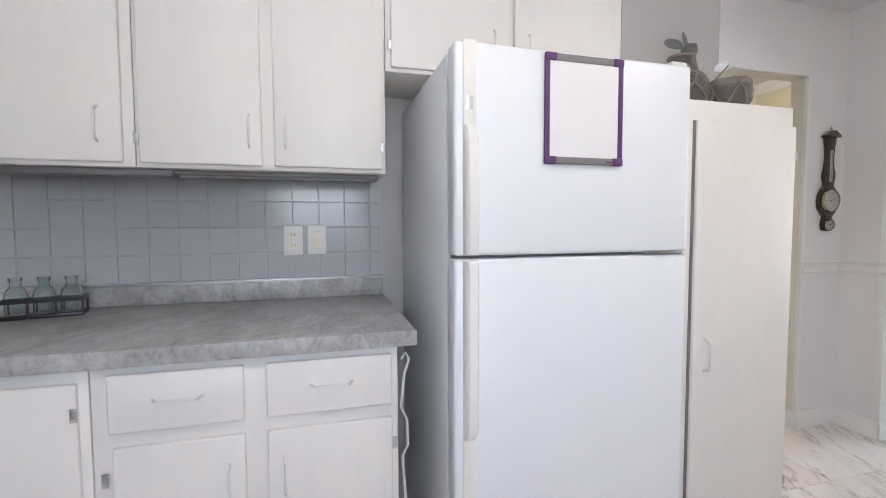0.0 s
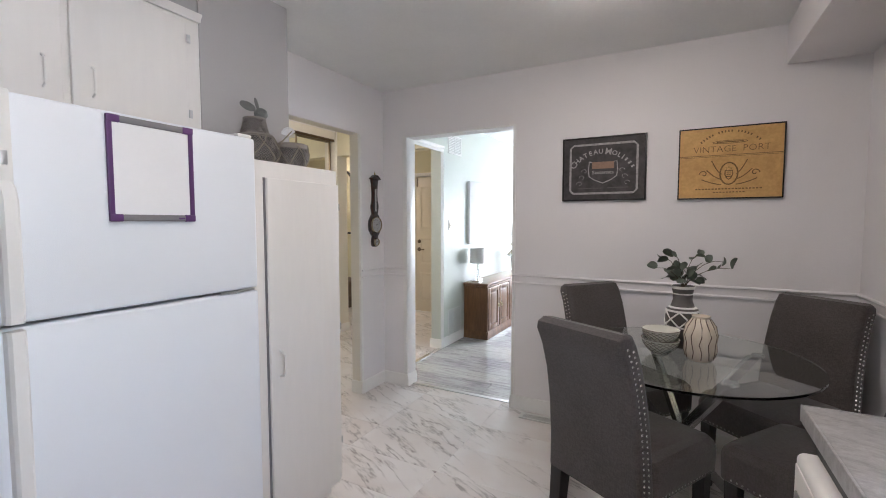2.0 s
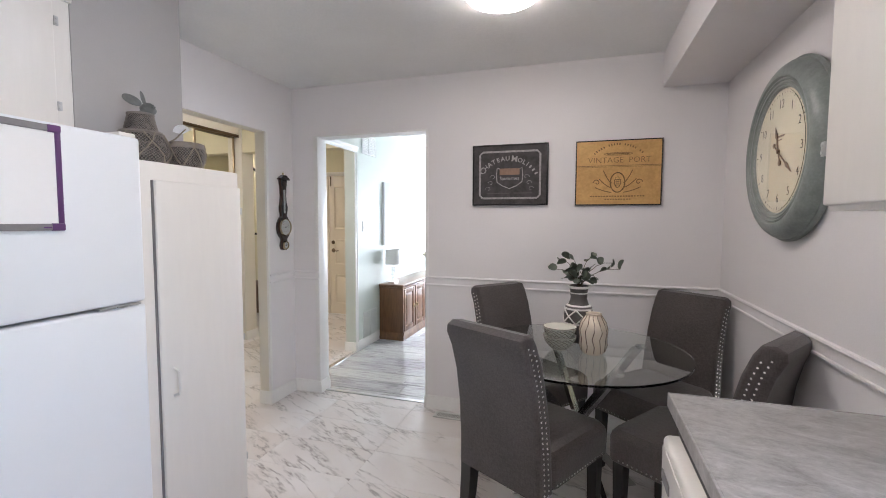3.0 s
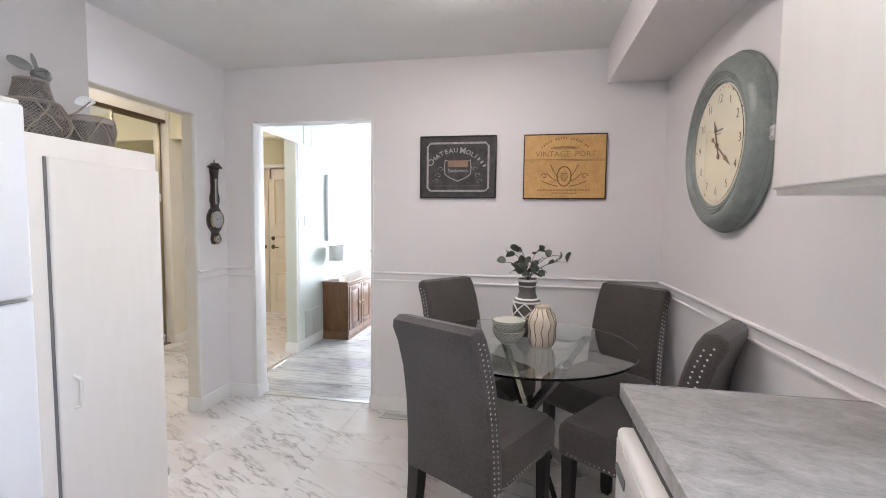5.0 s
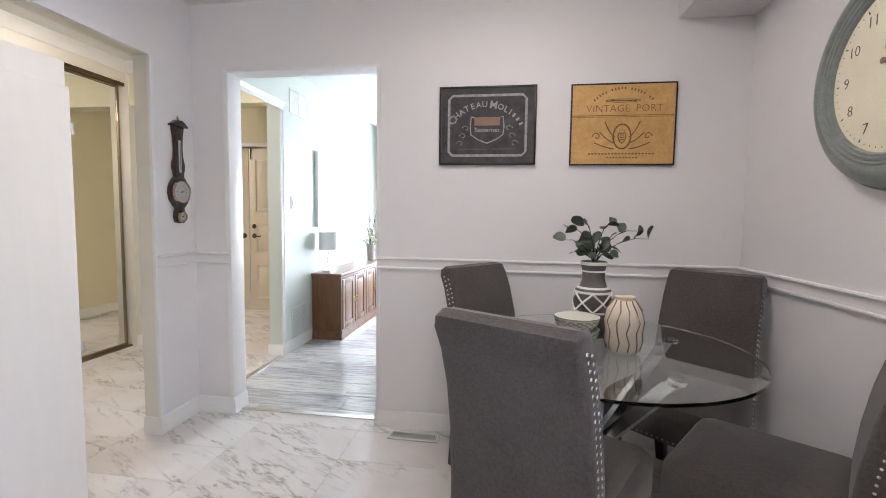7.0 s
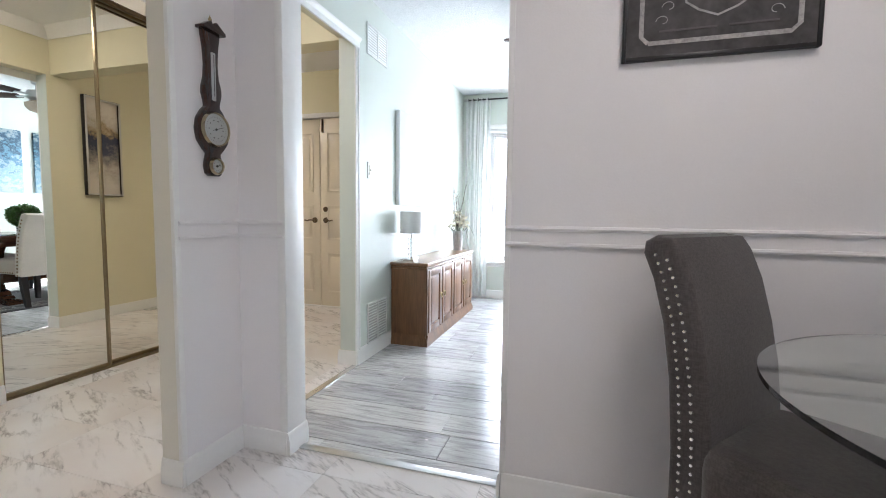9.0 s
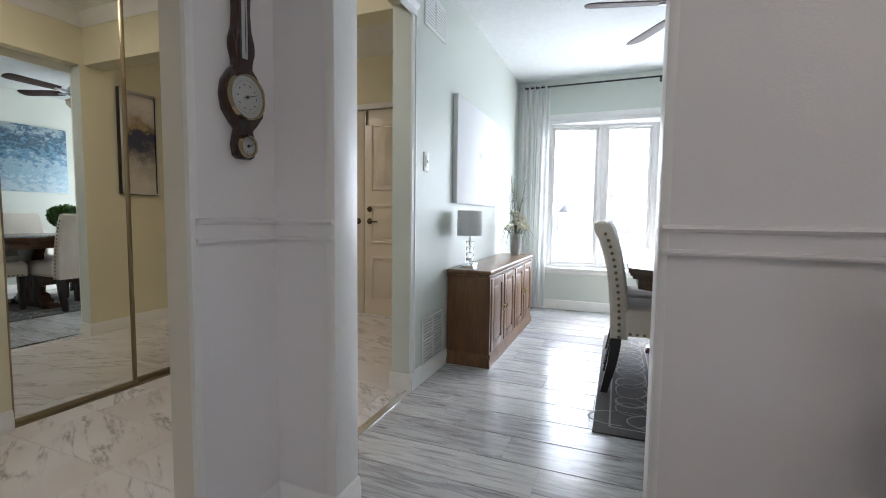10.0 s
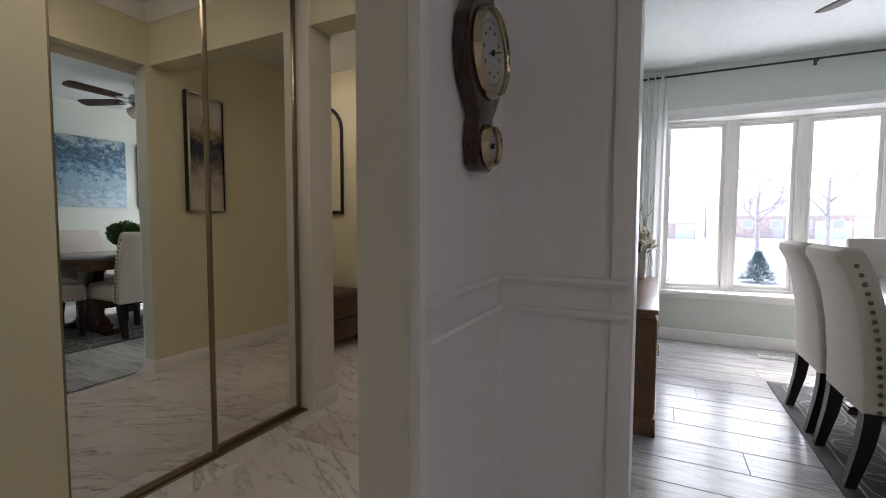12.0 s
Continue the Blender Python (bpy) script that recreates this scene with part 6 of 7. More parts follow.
def rug():
    rg = random.Random(3)
    x0, x1, y0, y1 = 4.12, 5.985, -0.42, 0.975
    ru = thing("area_rug", "dark grey rug with pale scroll lines", "rug", pose((x0 + x1) / 2, (y0 + y1) / 2, 0.0))
    w, h = (x1 - x0) / 2, (y1 - y0) / 2
    part("field", boxes((-w, w, -h, h, 0.0005, 0.010), bevel=0.003), RUG, ru)

    def line(pts, width=0.011):
        bm = bmesh.new()
        ps = [Vector((a, b)) for a, b in pts]
        secs = []
        for i, p in enumerate(ps):
            d = (ps[min(i + 1, len(ps) - 1)] - ps[max(i - 1, 0)]).normalized()
            n = Vector((-d.y, d.x)) * width / 2
            secs.append([(p.x + n.x, p.y + n.y, 0.0085), (p.x - n.x, p.y - n.y, 0.0085), (p.x - n.x * 0.8, p.y - n.y * 0.8, 0.0112), (p.x + n.x * 0.8, p.y + n.y * 0.8, 0.0112)])
        return loft(secs)

    for off in (0.075, 0.30):
        a, b = w - off, h - off
        for p, q in (((-a, -b), (a, -b)), ((a, -b), (a, b)), ((a, b), (-a, b)), ((-a, b), (-a, -b))):
            part("border_line", line([p, ((p[0] + q[0]) / 2, (p[1] + q[1]) / 2), q]), RUGLINE, ru, "pale woven border line")
    # looping scrolls between the two border lines
    def loops(n, length):
        for k in range(n):
            u0 = -length + 2 * length * (k + 0.5) / n
            pts, e, ph = [], rg.uniform(0.07, 0.13), rg.uniform(0, 6)
            for j in range(19):
                a = ph + j * 0.36
                pts.append((u0 + (e + 0.03) * math.cos(a) + 0.008 * j, 0.088 * math.sin(a) * rg.uniform(0.97, 1.03)))
            yield pts
    for side in range(4):
        length = (w if side % 2 == 0 else h) - 0.16
        off = (h if side % 2 == 0 else w) - 0.187
        for pts in loops(13 if side % 2 == 0 else 9, length):
            part("scroll", moved(line(pts, 0.009), pose(0, 0, 0, 0, 0, 90 * side) @ pose(0, off, 0)), RUGLINE, ru, "pale woven scroll")


rug()


def dining_table():
    x0, x1, y0, y1 = 4.295, 6.02, -0.26, 0.84
    dt = thing("dining_table", "dark walnut trestle table with clipped corners", "table", pose((x0 + x1) / 2, (y0 + y1) / 2, 0.010))
    w, h, c = (x1 - x0) / 2, (y1 - y0) / 2, 0.125

    def octo(g):
        a, b = w - g, h - g
        return [(-a + c, -b), (a - c, -b), (a, -b + c), (a, b - c), (a - c, b), (-a + c, b), (-a, b - c), (-a, -b + c)]
    part("tabletop", prism(octo(0.0), 0.722, 0.750, bevel=0.004), WALNUT, dt)
    part("moulding", merge(prism(octo(0.010), 0.706, 0.722, bevel=0.005), prism(octo(0.022), 0.690, 0.706, bevel=0.004)), WALNUT, dt)
    part("apron", prism(octo(0.05), 0.635, 0.690, bevel=0.003), WALNUT, dt)
    for sx in (-0.46, 0.46):
        ped = [(-0.075, 0.08), (0.075, 0.08), (0.085, 0.20), (0.10, 0.38), (0.14, 0.56), (0.19, 0.635), (-0.19, 0.635), (-0.14, 0.56), (-0.10, 0.38), (-0.085, 0.20)]
        part("pedestal", moved(prism([(a, b) for a, b in ped], -0.05, 0.05, bevel=0.006), pose(sx, 0, 0, 90, 0, 90)), WALNUT, dt)
        foot = [(-0.34, 0.0), (0.34, 0.0), (0.34, 0.052), (0.27, 0.058), (0.25, 0.085), (0.21, 0.092), (0.19, 0.13), (0.12, 0.15), (0.10, 0.20), (-0.10, 0.20), (-0.12, 0.15), (-0.19, 0.13), (-0.21, 0.092), (-0.25, 0.085), (-0.27, 0.058), (-0.34, 0.052)]
        base = part("foot", moved(prism(foot, -0.055, 0.055, bevel=0.005), pose(sx, 0, 0, 90, 0, 90)), WALNUT, dt)
        for sy in (-1, 1):
            ya, yb = sorted((sy * 0.27, sy * 0.385))
            part("pad", boxes((sx - 0.075, sx + 0.075, ya, yb, 0, 0.030), (sx - 0.068, sx + 0.068, ya + 0.006, yb - 0.006, 0.030, 0.043), bevel=0.005), WALNUT, base, "stepped walnut foot pad")
    part("stretcher", boxes((-0.46, 0.46, -0.03, 0.03, 0.20, 0.30), bevel=0.006), WALNUT, dt)


dining_table()
BEIGE_LABEL = "beige linen dining chair with bronze nailheads and black legs"
DINING = "chairs round the dining table"
chair = parsons_chair(BEIGE_LABEL, BEIGEFAB, BRONZE, pose(4.84, 0.668, 0.011, 0, 0, -90), DINING, rows=1, nail_r=0.0105, pitch=0.036, w=0.230, rake=0.72)
for x, y, a in ((5.37, 0.668, -90), (4.30, 0.27, 0), (6.02, 0.29, 180), (4.90, -0.10, 90), (5.60, -0.10, 90)):
    copy_thing(chair, pose(x, y, 0.011, 0, 0, a))


def boxwood(x, y, seed, s=1.0):
    rg = random.Random(seed)
    bx = thing("potted_boxwood", "round green boxwood ball in a white dotted pot", "plant", pose(x, y, 0.7605, 0, 0, seed * 20), "boxwood pots")
    part("pot", moved(lathe([(0, 0.018), (0.078, 0.018), (0.082, 0.024), (0.092, 0.125), (0.092, 0.130), (0.085, 0.130), (0.078, 0.115), (0, 0.11)], 32), Matrix.Diagonal((s, s, s, 1))), VASEWHITE, bx)
    for k in range(3):
        a = radians(120 * k)
        part("foot", moved(lathe([(0, 0), (0.014, 0), (0.018, 0.02), (0, 0.02)], 10), pose(0.055 * s * math.cos(a), 0.055 * s * math.sin(a), 0)), VASEWHITE, bx)
    dots = bmesh.new()
    for row in range(4):
        for k in range(20):
            a = radians(18 * k + 9 * (row % 2))
            z = (0.040 + 0.023 * row)
            r = 0.0832 + 0.009 * (z - 0.03) / 0.1
            merge(dots, boxes((-0.0062, 0.0062, -0.0014, 0.0014, -0.0068, 0.0068), bevel=0.0012, seg=1), pose(r * s * math.cos(a), r * s * math.sin(a), z * s, 0, 0, 18 * k + 9 * (row % 2) + 90))
    part("dots", dots, INK, bx, "black painted dots")
    crown = []
    faces = []
    for k in range(2200):
        u, v = rg.uniform(-0.85, 1), rg.uniform(0, 2 * math.pi)
        r0 = 0.172 * s * rg.uniform(0.70, 1.05) * (1 + 0.08 * math.sin(5 * v) * math.sin(4 * u))
        q = math.sqrt(max(0, 1 - u * u))
        n = Vector((q * math.cos(v), q * math.sin(v), u))
        c = Vector((n.x * r0, n.y * r0, 0.235 * s + n.z * r0 * 0.80))
        d = (n + Vector((rg.uniform(-0.8, 0.8), rg.uniform(-0.8, 0.8), rg.uniform(-0.5, 0.9)))).normalized()
        side = d.cross(Vector((rg.uniform(-1, 1), rg.uniform(-1, 1), 1))).normalized()
        up = side.cross(d)
        ln, wd = 0.033 * s * rg.uniform(0.7, 1.2), 0.0125 * s
        i = len(crown)
        crown += [c, c + d * ln * 0.5 + side * wd + up * 0.003, c + d * ln, c + d * ln * 0.5 - side * wd + up * 0.003]
        faces.append((i, i + 1, i + 2, i + 3))
    data = bpy.data.meshes.new("crown")
    data.from_pydata([tuple(c) for c in crown], [], faces)
    data.materials.append(BOXWOOD)
    ob = new("crown", data)
    ob.parent = bx
    core = part("core", moved(lathe([(0, -0.10), (0.07, -0.08), (0.115, -0.02), (0.118, 0.03), (0.08, 0.085), (0, 0.11)], 20), pose(0, 0, 0.235 * s) @ Matrix.Diagonal((s * 0.95, s * 0.95, s * 0.95, 1))), STEM, bx)
    return bx


boxwood(5.25, 0.445, 1, 0.66)
boxwood(5.03, 0.275, 2, 0.84)
jar = thing("glass_jar", "teal glass jar holding eucalyptus sprigs", "vase", pose(5.28, 0.30, 0.7605))
part("jar", lathe([(0, 0), (0.045, 0), (0.05, 0.01), (0.048, 0.14), (0.036, 0.17), (0.038, 0.19), (0.034, 0.19), (0.032, 0.17), (0.044, 0.14), (0.046, 0.014), (0, 0.008)], 28), TEAL, jar)
eucalyptus(jar, [(20, 0.05, 0.40, 7), (75, 0.09, 0.44, 8), (-75, 0.13, 0.41, 8), (100, 0.22, 0.36, 6)], random.Random(9), 0.12, size=1.25)
register("floor_vent", "white metal floor register with slots", pose(6.67, 0.765, 0.0015, -90, 0, 90), 0.14, 0.045, 22)

# ---- foyer ----
def closet_doors():
    for name, x0, x1, y in (("sliding_mirror_door", 3.088, 3.668, YM - 0.006), ("sliding_mirror_door", 3.641, 4.226, YM + 0.022)):
        md = thing(name, "full height sliding mirror door with a brass frame", "mirror door", pose((x0 + x1) / 2, y, 0), "closet doors")
        w = (x1 - x0) / 2
        part("mirror_panel", boxes((-w + 0.012, w - 0.012, 0.006, 0.010, 0.03, 2.33)), MIRROR, md)
        part("stile", boxes((-w, -w + 0.016, -0.006, 0.018, 0.012, 2.35), bevel=0.004), TRACK, md)
        part("stile", boxes((w - 0.016, w, -0.006, 0.018, 0.012, 2.35), bevel=0.004), TRACK, md)
        part("rail", boxes((-w + 0.016, w - 0.016, -0.004, 0.018, 0.012, 0.034), bevel=0.003), TRACK, md)
        part("rail", boxes((-w + 0.016, w - 0.016, -0.004, 0.018, 2.328, 2.35), bevel=0.003), TRACK, md)
    struct("closet_track", boxes((3.085, 4.24, YM - 0.020, YM + 0.05, -0.002, 0.011), (3.085, 4.24, YM - 0.014, YM + 0.05, 2.348, 2.362), bevel=0.002), TRACK, "brass closet door track", "track")
    struct("closet_header", boxes((3.085, 4.24, YM - 0.034, YM - 0.015, 2.335, 2.368), bevel=0.003), KNOB, "dark bronze track cover above the closet doors", "trim")


closet_doors()


def front_door(y, hinge, label, bolt):
    fd = thing("front_door", label, "door", pose(XD + 0.02, y, 0, 0, 0, -90), "front doors")
    w = 0.438
    part("slab", boxes((-w, w, 0.0, 0.04, 0.012, 2.045), bevel=0.004), DOORPAINT, fd)
    for z0, z1 in ((0.16, 0.60), (0.74, 1.12), (1.26, 1.90)):
        for sx in (-1, 1):
            xa, xb = sorted((sx * 0.05, sx * 0.36))
            part("panel_moulding", boxes((xa, xa + 0.02, -0.008, 0.001, z0, z1), (xb - 0.02, xb, -0.008, 0.001, z0, z1), (xa + 0.02, xb - 0.02, -0.008, 0.001, z0, z0 + 0.02), (xa + 0.02, xb - 0.02, -0.008, 0.001, z1 - 0.02, z1), (xa + 0.045, xb - 0.045, -0.007, 0.001, z0 + 0.045, z1 - 0.045), bevel=0.003), DOORPAINT, fd, "raised panel")
    kx = hinge * (w - 0.065)
    part("rose", moved(lathe([(0, 0), (0.032, 0), (0.030, 0.008), (0.012, 0.012), (0.012, 0.04), (0, 0.042)], 20), pose(kx, 0, 0.955, 90)), KNOB, fd, "dark bronze rose")
    part("lever", tube([(kx, -0.042, 0.955), (kx - hinge * 0.03, -0.046, 0.958), (kx - hinge * 0.07, -0.044, 0.95), (kx - hinge * 0.105, -0.042, 0.956)], 0.008, 8), KNOB, fd, "dark bronze lever handle")
    if bolt:
        part("deadbolt", moved(lathe([(0, 0), (0.030, 0), (0.028, 0.012), (0.01, 0.014), (0.008, 0.024), (0, 0.025)], 20), pose(kx, 0, 1.075, 90)), KNOB, fd, "dark bronze deadbolt")
        part("slide_bolt", boxes((hinge * (w - 0.03) - 0.006, hinge * (w - 0.03) + 0.006, -0.014, 0, 1.90, 2.04), bevel=0.002), KNOB, fd)


front_door(2.838, -1, "cream painted panelled front door with a lever handle", True)
front_door(3.722, 1, "cream painted panelled front door with a lever handle", False)
struct("door_stop", boxes((XD - 0.012, XD + 0.02, 2.33, 2.395, 0, 2.10), (XD - 0.012, XD + 0.02, 4.165, 4.23, 0, 2.10), (XD - 0.012, XD + 0.02, 2.395, 4.165, 2.05, 2.10), (XD + 0.062, XD + 0.10, 2.38, 4.17, 0, 2.06), bevel=0.003), TRIM, "white painted front door casing", "casing")
struct("front_threshold", boxes((XD - 0.01, XD + 0.1, 2.395, 4.165, 0, 0.012), bevel=0.003), TRIM, "front door threshold", "threshold")
fp = thing("framed_painting", "misty landscape painting in a dark and silver frame", "painting", pose(4.668, YL2 + 0.001, 1.62, 0, 0, 180))
w, h = 0.185, 0.45
part("frame", boxes((-w, -w + 0.010, -0.042, 0, -h, h), (w - 0.010, w, -0.042, 0, -h, h), (-w + 0.010, w - 0.010, -0.042, 0, -h, -h + 0.010), (-w + 0.010, w - 0.010, -0.042, 0, h - 0.010, h), bevel=0.002), BLACKFRAME, fp)
part("frame_face", boxes((-w + 0.003, -w + 0.020, -0.046, -0.040, -h + 0.003, h - 0.003), (w - 0.020, w - 0.003, -0.046, -0.040, -h + 0.003, h - 0.003), (-w + 0.020, w - 0.020, -0.046, -0.040, -h + 0.003, -h + 0.020), (-w + 0.020, w - 0.020, -0.046, -0.040, h - 0.020, h - 0.003), bevel=0.002), STEEL, fp, "silver frame face")
part("picture_panel", boxes((-w + 0.014, w - 0.014, -0.018, -0.002, -h + 0.014, h - 0.014)), FOYERART, fp)
register("floor_vent", "white metal floor register with slots", pose(5.15, 2.19, 0.0015, -90, 0, 0), 0.14, 0.045, 22)
am = thing("arched_mirror", "tall arched mirror with a black frame", "mirror", pose(XD - 0.001, 4.70, 1.70, 0, 0, -90))
arc = [(0.26 * math.cos(a), 0.28 + 0.26 * math.sin(a)) for a in (k * math.pi / 14 for k in range(15))] + [(-0.26, -0.53), (0.26, -0.53)]
part("frame", moved(prism(arc, 0, 0.03, bevel=0.004), pose(0, 0, 0, 90)), BLACKFRAME, am)
part("mirror_panel", moved(prism([(x * 0.94, z * 0.94) for x, z in arc], 0.03, 0.033), pose(0, 0, 0, 90)), MIRROR, am)
bench = thing("hall_bench", "brown leather upholstered hall bench", "bench", pose(5.42, 4.62, 0))
part("seat", boxes((-0.30, 0.30, -0.5, 0.5, 0.24, 0.47), bevel=0.04, seg=4), LEATHER, bench)
part("base", boxes((-0.28, 0.28, -0.48, 0.48, 0.06, 0.24), bevel=0.01), LEATHER, bench)
for sx in (-0.24, 0.24):
    for sy in (-0.44, 0.44):
        part("leg", boxes((sx - 0.02, sx + 0.02, sy - 0.02, sy + 0.02, 0, 0.07), bevel=0.003), BLACKWOOD, bench)

# ---- outside ----
# ground, road, brick, roof, bark and pane colours paled to imitate overexposure
SNOW = material("pale_winter_ground", (0.76, 0.76, 0.74), 0.9, vary=0.15, scale=0.4, fine=6, bump=0.1, world_space=True)
ROADM = material("glare_pale_asphalt", (0.44, 0.44, 0.44), 0.9, vary=0.12, scale=0.8, fine=20, bump=0.1, world_space=True)
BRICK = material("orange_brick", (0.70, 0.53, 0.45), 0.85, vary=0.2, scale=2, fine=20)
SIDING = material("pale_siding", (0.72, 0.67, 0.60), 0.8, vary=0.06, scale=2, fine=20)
ROOF = material("glare_pale_shingle", (0.60, 0.57, 0.53), 0.9, vary=0.2, scale=2, fine=20)
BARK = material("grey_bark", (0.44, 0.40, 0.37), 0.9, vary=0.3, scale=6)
SPRUCE = material("blue_spruce_needles", (0.12, 0.21, 0.22), 0.8, vary=0.4, scale=8)
CARPAINT = material("silver_car_paint", (0.50, 0.51, 0.53), 0.25, metal=0.3, vary=0.03)
TYRE = material("tyre_rubber", (0.02, 0.02, 0.02), 0.8)
CARGLASS = material("dark_car_glass", (0.05, 0.055, 0.06), 0.1)
HOUSEGLASS = material("glare_pale_pane", (0.62, 0.60, 0.57), 0.3)
FOLIAGE = material("brown_winter_shrub", (0.16, 0.12, 0.07), 0.9, vary=0.4)
ZG = -0.75
struct("ground", boxes((7.15, 400, -300, 300, ZG - 0.2, ZG), (-300, 7.15, -300, 300, ZG - 0.5, ZG - 0.3)), SNOW, "pale winter lawn and paving", "ground")
struct("road", boxes((27, 34, -250, 250, ZG - 0.1, ZG + 0.01)), ROADM, "asphalt road paled to look overexposed", "road")
struct("backdrop", boxes((190, 191, -320, 320, -30, 150)), glow("overcast_sky", (1.0, 1.0, 1.0), 0.6), "bright overcast sky", "backdrop")


def house(x, y, turn, w, d, h, wall, label):
    hs = thing("house", label, "house", pose(x, y, ZG, 0, 0, turn))
    part("wall", boxes((-d / 2, d / 2, -w / 2, w / 2, 0, h)), wall, hs)
    rf = loft([[(-d / 2 - 0.4, yy, h), (0, yy, h + d * 0.28), (d / 2 + 0.4, yy, h), (d / 2 + 0.4, yy, h - 0.15), (0, yy, h + d * 0.28 - 0.2), (-d / 2 - 0.4, yy, h - 0.15)] for yy in (-w / 2 - 0.4, w / 2 + 0.4)])
    part("roof", rf, ROOF, hs)
    for k in range(4):
        yy = -w / 2 + w * (k + 0.5) / 4
        for z in ((1.2, 2.4), (3.6, 4.7)):
            if z[1] < h:
                wi = part("window", boxes((-d / 2 - 0.06, -d / 2 + 0.02, yy - 0.6, yy + 0.6, z[0], z[1])), TRIM, hs)
                part("pane", boxes((-d / 2 - 0.08, -d / 2 - 0.05, yy - 0.5, yy + 0.5, z[0] + 0.1, z[1] - 0.1)), HOUSEGLASS, wi)
    part("door", boxes((-d / 2 - 0.05, -d / 2 + 0.02, w * 0.06, w * 0.06 + 1.0, 0, 2.1)), DOORPAINT, hs)
    part("garage_door", boxes((-d / 2 - 0.05, -d / 2 + 0.02, -w * 0.48, -w * 0.2, 0, 2.2)), TRIM, hs)


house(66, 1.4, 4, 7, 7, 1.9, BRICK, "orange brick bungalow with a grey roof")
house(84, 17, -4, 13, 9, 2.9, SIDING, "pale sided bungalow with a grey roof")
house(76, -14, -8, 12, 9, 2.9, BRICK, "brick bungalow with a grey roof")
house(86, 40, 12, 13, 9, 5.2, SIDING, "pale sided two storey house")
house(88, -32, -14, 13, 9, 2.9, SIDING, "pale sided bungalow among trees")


def bare_tree(x, y, hgt, seed):
    rg = random.Random(seed)
    tr = thing("tree", "bare winter tree with fine branches", "tree", pose(x, y, ZG))
    part("trunk", tube([(0, 0, 0), (0.05, 0.02, hgt * 0.2), (0.0, 0.08, hgt * 0.42), (0.1, 0.0, hgt * 0.6)], 0.16, 8, 0.4), BARK, tr)
    crown = bmesh.new()

    def grow(p, d, ln, r, depth):
        q = p + d * ln
        mid = (p + q) / 2 + Vector((rg.uniform(-1, 1), rg.uniform(-1, 1), 0)) * ln * 0.06
        merge(crown, tube([p, mid, q], r, 4, 0.6))
        if depth:
            for _ in range(3):
                nd = (d + Vector((rg.uniform(-0.8, 0.8), rg.uniform(-0.8, 0.8), rg.uniform(-0.1, 0.6)))).normalized()
                grow(p.lerp(q, rg.uniform(0.55, 1.0)), nd, ln * rg.uniform(0.55, 0.8), r * 0.6, depth - 1)
    for k in range(6):
        a = k * 1.05 + rg.uniform(-0.3, 0.3)
        z = hgt * rg.uniform(0.25, 0.58)
        grow(Vector((0.04, 0.04, z)), Vector((math.cos(a), math.sin(a), rg.uniform(0.5, 1.3))).normalized(), hgt * 0.22, 0.06, 4)
    part("crown", crown, BARK, tr)


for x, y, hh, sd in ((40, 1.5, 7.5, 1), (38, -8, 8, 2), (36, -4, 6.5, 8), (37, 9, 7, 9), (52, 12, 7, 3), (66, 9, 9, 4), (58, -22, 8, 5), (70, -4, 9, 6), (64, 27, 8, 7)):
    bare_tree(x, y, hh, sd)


def spruce(x, y, hgt, seed):
    rg = random.Random(seed)
    sp = thing("spruce_tree", "small blue spruce tree", "tree", pose(x, y, ZG))
    part("trunk", tube([(0, 0, 0), (0, 0, hgt)], 0.05, 6, 0.2), BARK, sp)
    verts, faces = [], []
    for k in range(3200):
        u = rg.random() ** 1.3
        z, a = 0.12 + u * (hgt - 0.15), rg.uniform(0, 6.283)
        r = (1 - u) * hgt * 0.58 * rg.uniform(0.35, 1.05)
        c = Vector((r * math.cos(a), r * math.sin(a), z - r * 0.15))
        d = Vector((math.cos(a), math.sin(a), rg.uniform(-0.2, 0.7))).normalized()
        s = d.cross(Vector((0, 0, 1))).normalized() * 0.02
        i = len(verts)
        verts += [c, c + d * 0.06 + s, c + d * 0.13, c + d * 0.06 - s]
        faces.append((i, i + 1, i + 2, i + 3))
    data = bpy.data.meshes.new("crown")
    data.from_pydata([tuple(v) for v in verts], [], faces)
    data.materials.append(SPRUCE)
    ob = new("crown", data)
    ob.parent = sp


spruce(19.0, -1.18, 0.98, 5)


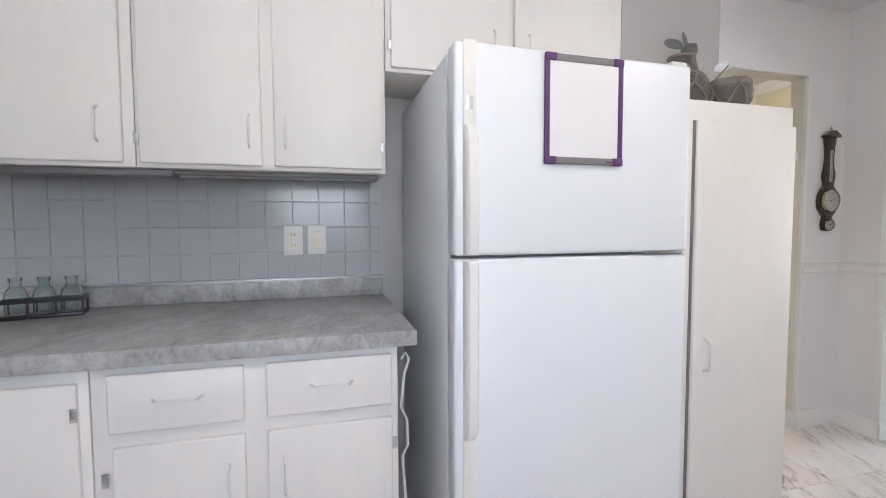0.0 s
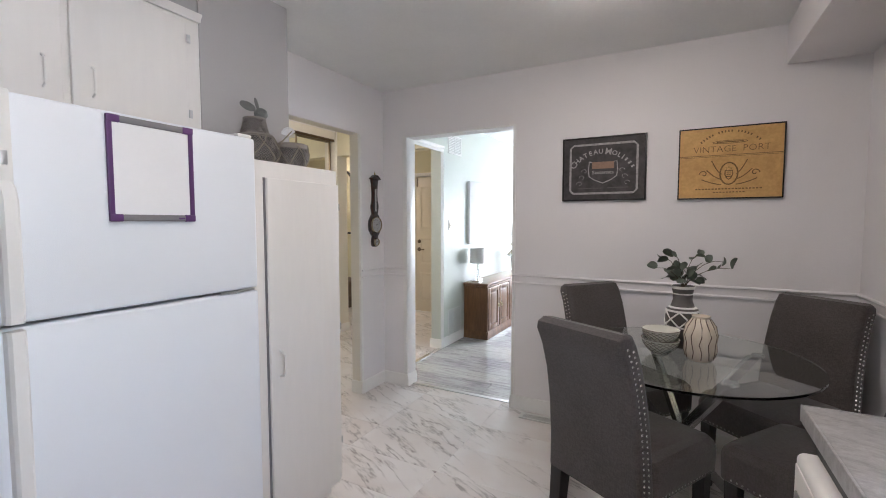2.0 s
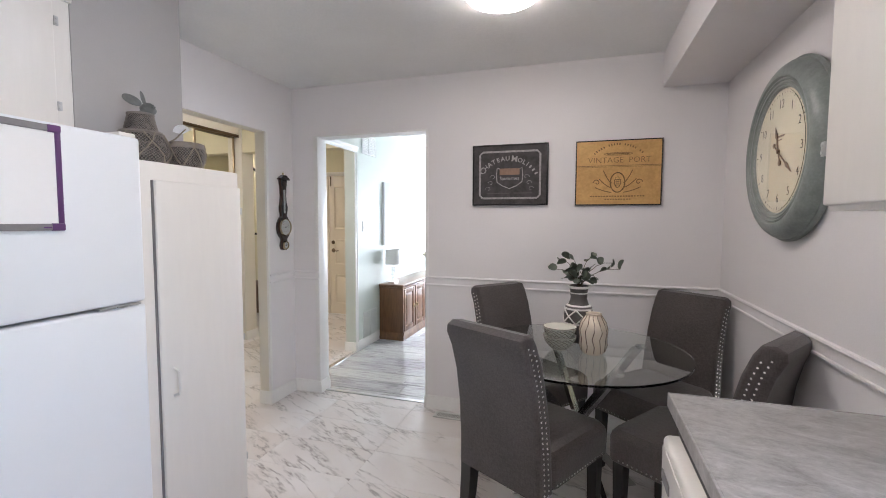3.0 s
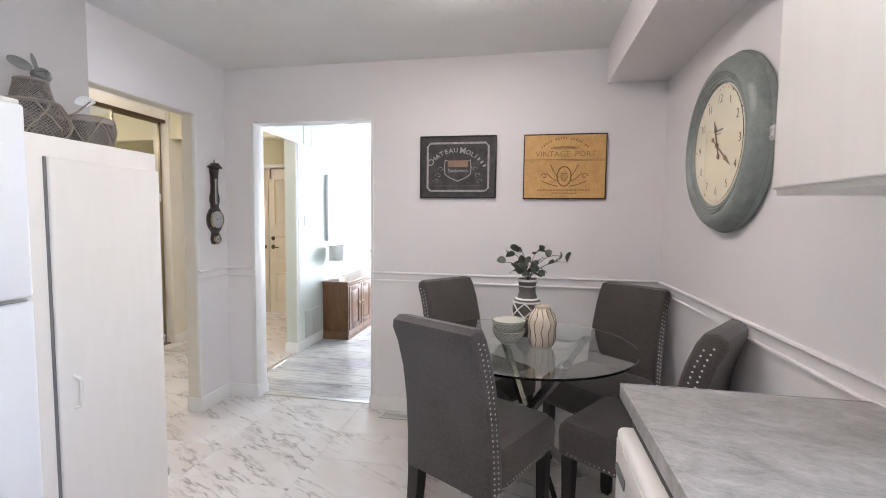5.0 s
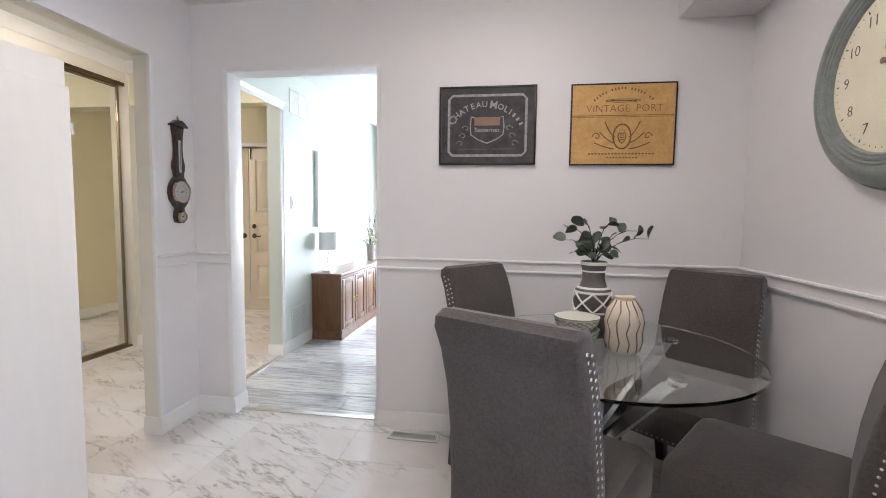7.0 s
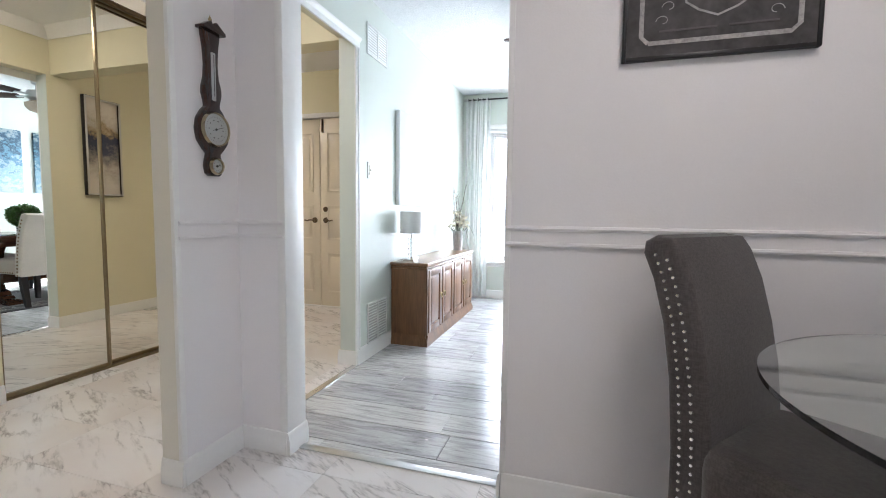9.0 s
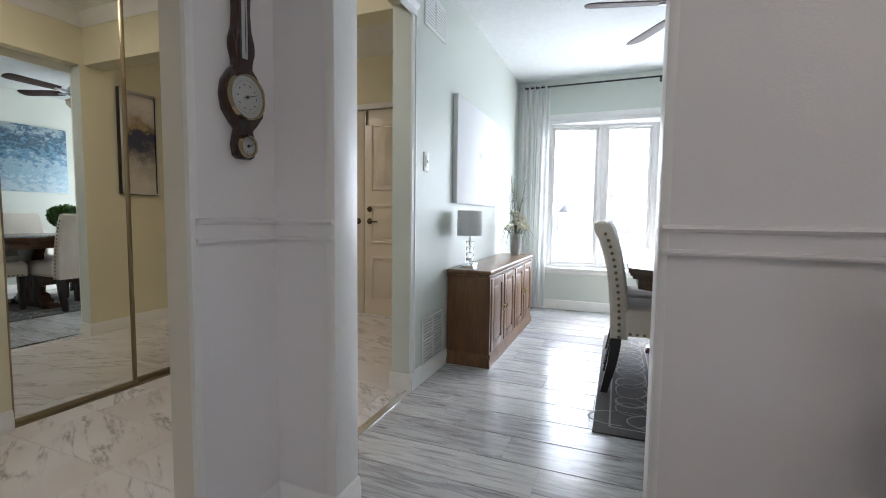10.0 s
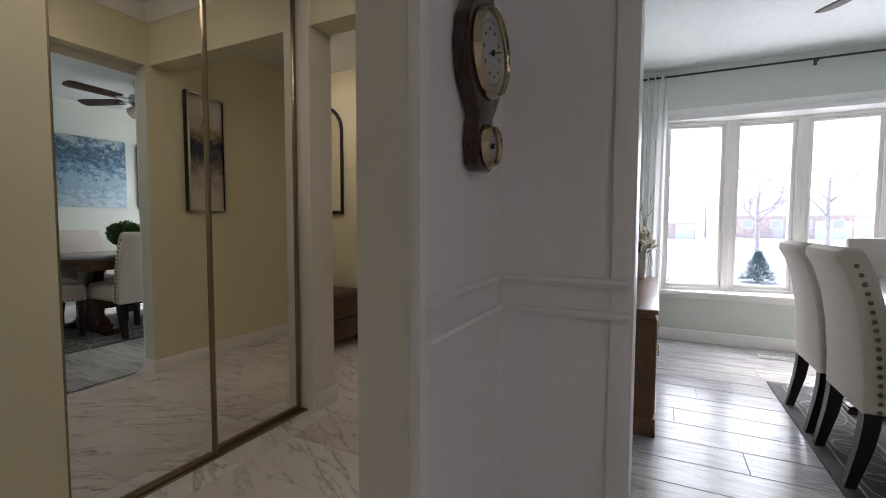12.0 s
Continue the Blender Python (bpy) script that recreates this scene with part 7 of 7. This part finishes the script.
def car(x, y, turn):
    cr = thing("car", "silver hatchback car parked in the driveway", "car", pose(x, y, ZG + 0.01, 0, 0, turn))
    low = [(-2.1, 0.35), (-2.1, 0.75), (-1.9, 0.9), (-1.0, 0.98), (1.9, 0.98), (2.1, 0.85), (2.15, 0.4), (2.0, 0.3), (-2.0, 0.3)]
    part("body", moved(prism(low, -0.85, 0.85, bevel=0.06, seg=3), pose(0, 0, 0, 90)), CARPAINT, cr)
    top = [(-0.95, 0.95), (-0.35, 1.42), (0.2, 1.48), (1.3, 1.42), (1.85, 0.97)]
    part("roof", moved(prism(top, -0.72, 0.72, bevel=0.06, seg=3), pose(0, 0, 0, 90)), CARPAINT, cr)
    for sy in (-1, 1):
        part("window", moved(prism([(-0.75, 1.0), (-0.28, 1.36), (0.2, 1.41), (1.2, 1.36), (1.6, 1.0)], -0.01, 0.01), pose(0, sy * 0.725, 0, 90)), CARGLASS, cr)
        for wx in (-1.3, 1.3):
            wl = part("wheel", moved(lathe([(0, -0.09), (0.22, -0.09), (0.31, -0.07), (0.32, 0.07), (0.22, 0.09), (0, 0.09)], 24), pose(wx, sy * 0.80, 0.32, 90)), TYRE, cr)
            part("rim", moved(lathe([(0, -0.10), (0.19, -0.10), (0.20, 0.10), (0, 0.10)], 16), pose(wx, sy * 0.80, 0.32, 90)), STEEL, wl)


car(15.6, 4.6, 20)


def shrub(x, y, s, seed):
    rg = random.Random(seed)
    sh = thing("shrub", "low brown winter shrub", "shrub", pose(x, y, ZG))
    bm = bmesh.new()
    for k in range(60):
        a, e = rg.uniform(0, 6.28), rg.uniform(0.5, 1.4)
        d = Vector((math.cos(a) * math.cos(e), math.sin(a) * math.cos(e), math.sin(e)))
        merge(bm, tube([(0, 0, 0), d * s * 0.5, d * s + Vector((rg.uniform(-0.1, 0.1), rg.uniform(-0.1, 0.1), 0))], 0.012, 3, 0.4))
    part("stems", bm, FOLIAGE, sh)


shrub(11.5, 2.6, 0.7, 1)
shrub(14.0, 1.6, 0.6, 2)
shrub(13.5, -1.5, 0.8, 3)

# ---- floors, piece by piece ----
bed = struct("floor_tiled", boxes((-2.3, XA + 0.075, YC, 5.3, -0.1, -0.0022), (XA + 0.075, XD + 0.1, YL + 0.0, 5.3, -0.1, -0.0022)), GROUT, "white marble look floor tiles with grey veins", "floor")
sizes = {}


def piece(name, w, d, mat, parent, x, y, gap, depth, edge, end=None):
    key = (name, round(w, 3), round(d, 3))
    if key not in sizes:
        ob = part(name, boxes((-w / 2 + gap, w / 2 - gap, -d / 2 + (end or gap), d / 2 - (end or gap), -depth, 0), bevel=edge, seg=1), mat, parent, m=pose(x, y, 0))
        sizes[key] = ob.data
    else:
        ob = share(name, sizes[key], parent, pose(x, y, 0))
    return ob


TW, TD = 0.305, 0.61
for i in range(-8, 19):
    for j in range(-4, 8):
        x0, y0 = 3.055 + TW * (i - 10), 0.885 + TD * j
        for rx0, rx1, ry0, ry1 in ((-2.2, XA + 0.075, YC, 5.2), (XA + 0.075, XD, YL, 5.2)):
            a, b, c, e = max(x0, rx0), min(x0 + TW, rx1), max(y0, ry0), min(y0 + TD, ry1)
            if y0 > 2.0 and rx0 < 0:
                b = x0 + TW if x0 < rx1 else b
            if y0 > 2.0 and rx0 > 0 and x0 < rx0:
                continue
            if b - a > 0.02 and e - c > 0.02 and not (c > 2.1 and b < 1.0) and not (c > 4.25 and b < 4.3):
                piece("tile", b - a, e - c, MARBLE, bed, (a + b) / 2, (c + e) / 2, 0.0007, 0.0035, 0.0008)
base = struct("floor_laminate", boxes((XA + 0.075, XW2, YP, YL, -0.1, -0.004)), GAP, "grey wood look laminate planks", "floor")
PW = 0.2145
rg = random.Random(21)
for i in range(-3, 17):
    x0 = 3.725 + PW * i
    a, b = max(x0, XA + 0.075), min(x0 + PW, XW)
    y = YL - 1.2 * rg.uniform(0.15, 1.0)
    top = YL
    while top > YP and b - a > 0.02:
        lo = max(y, YP)
        if top - lo > 0.03:
            piece("plank", b - a, round(top - lo, 2), LAMINATE, base, (a + b) / 2, (top + lo) / 2, 0.0022, 0.006, 0.0014, 0.0002)
        top, y = lo, lo - 1.2
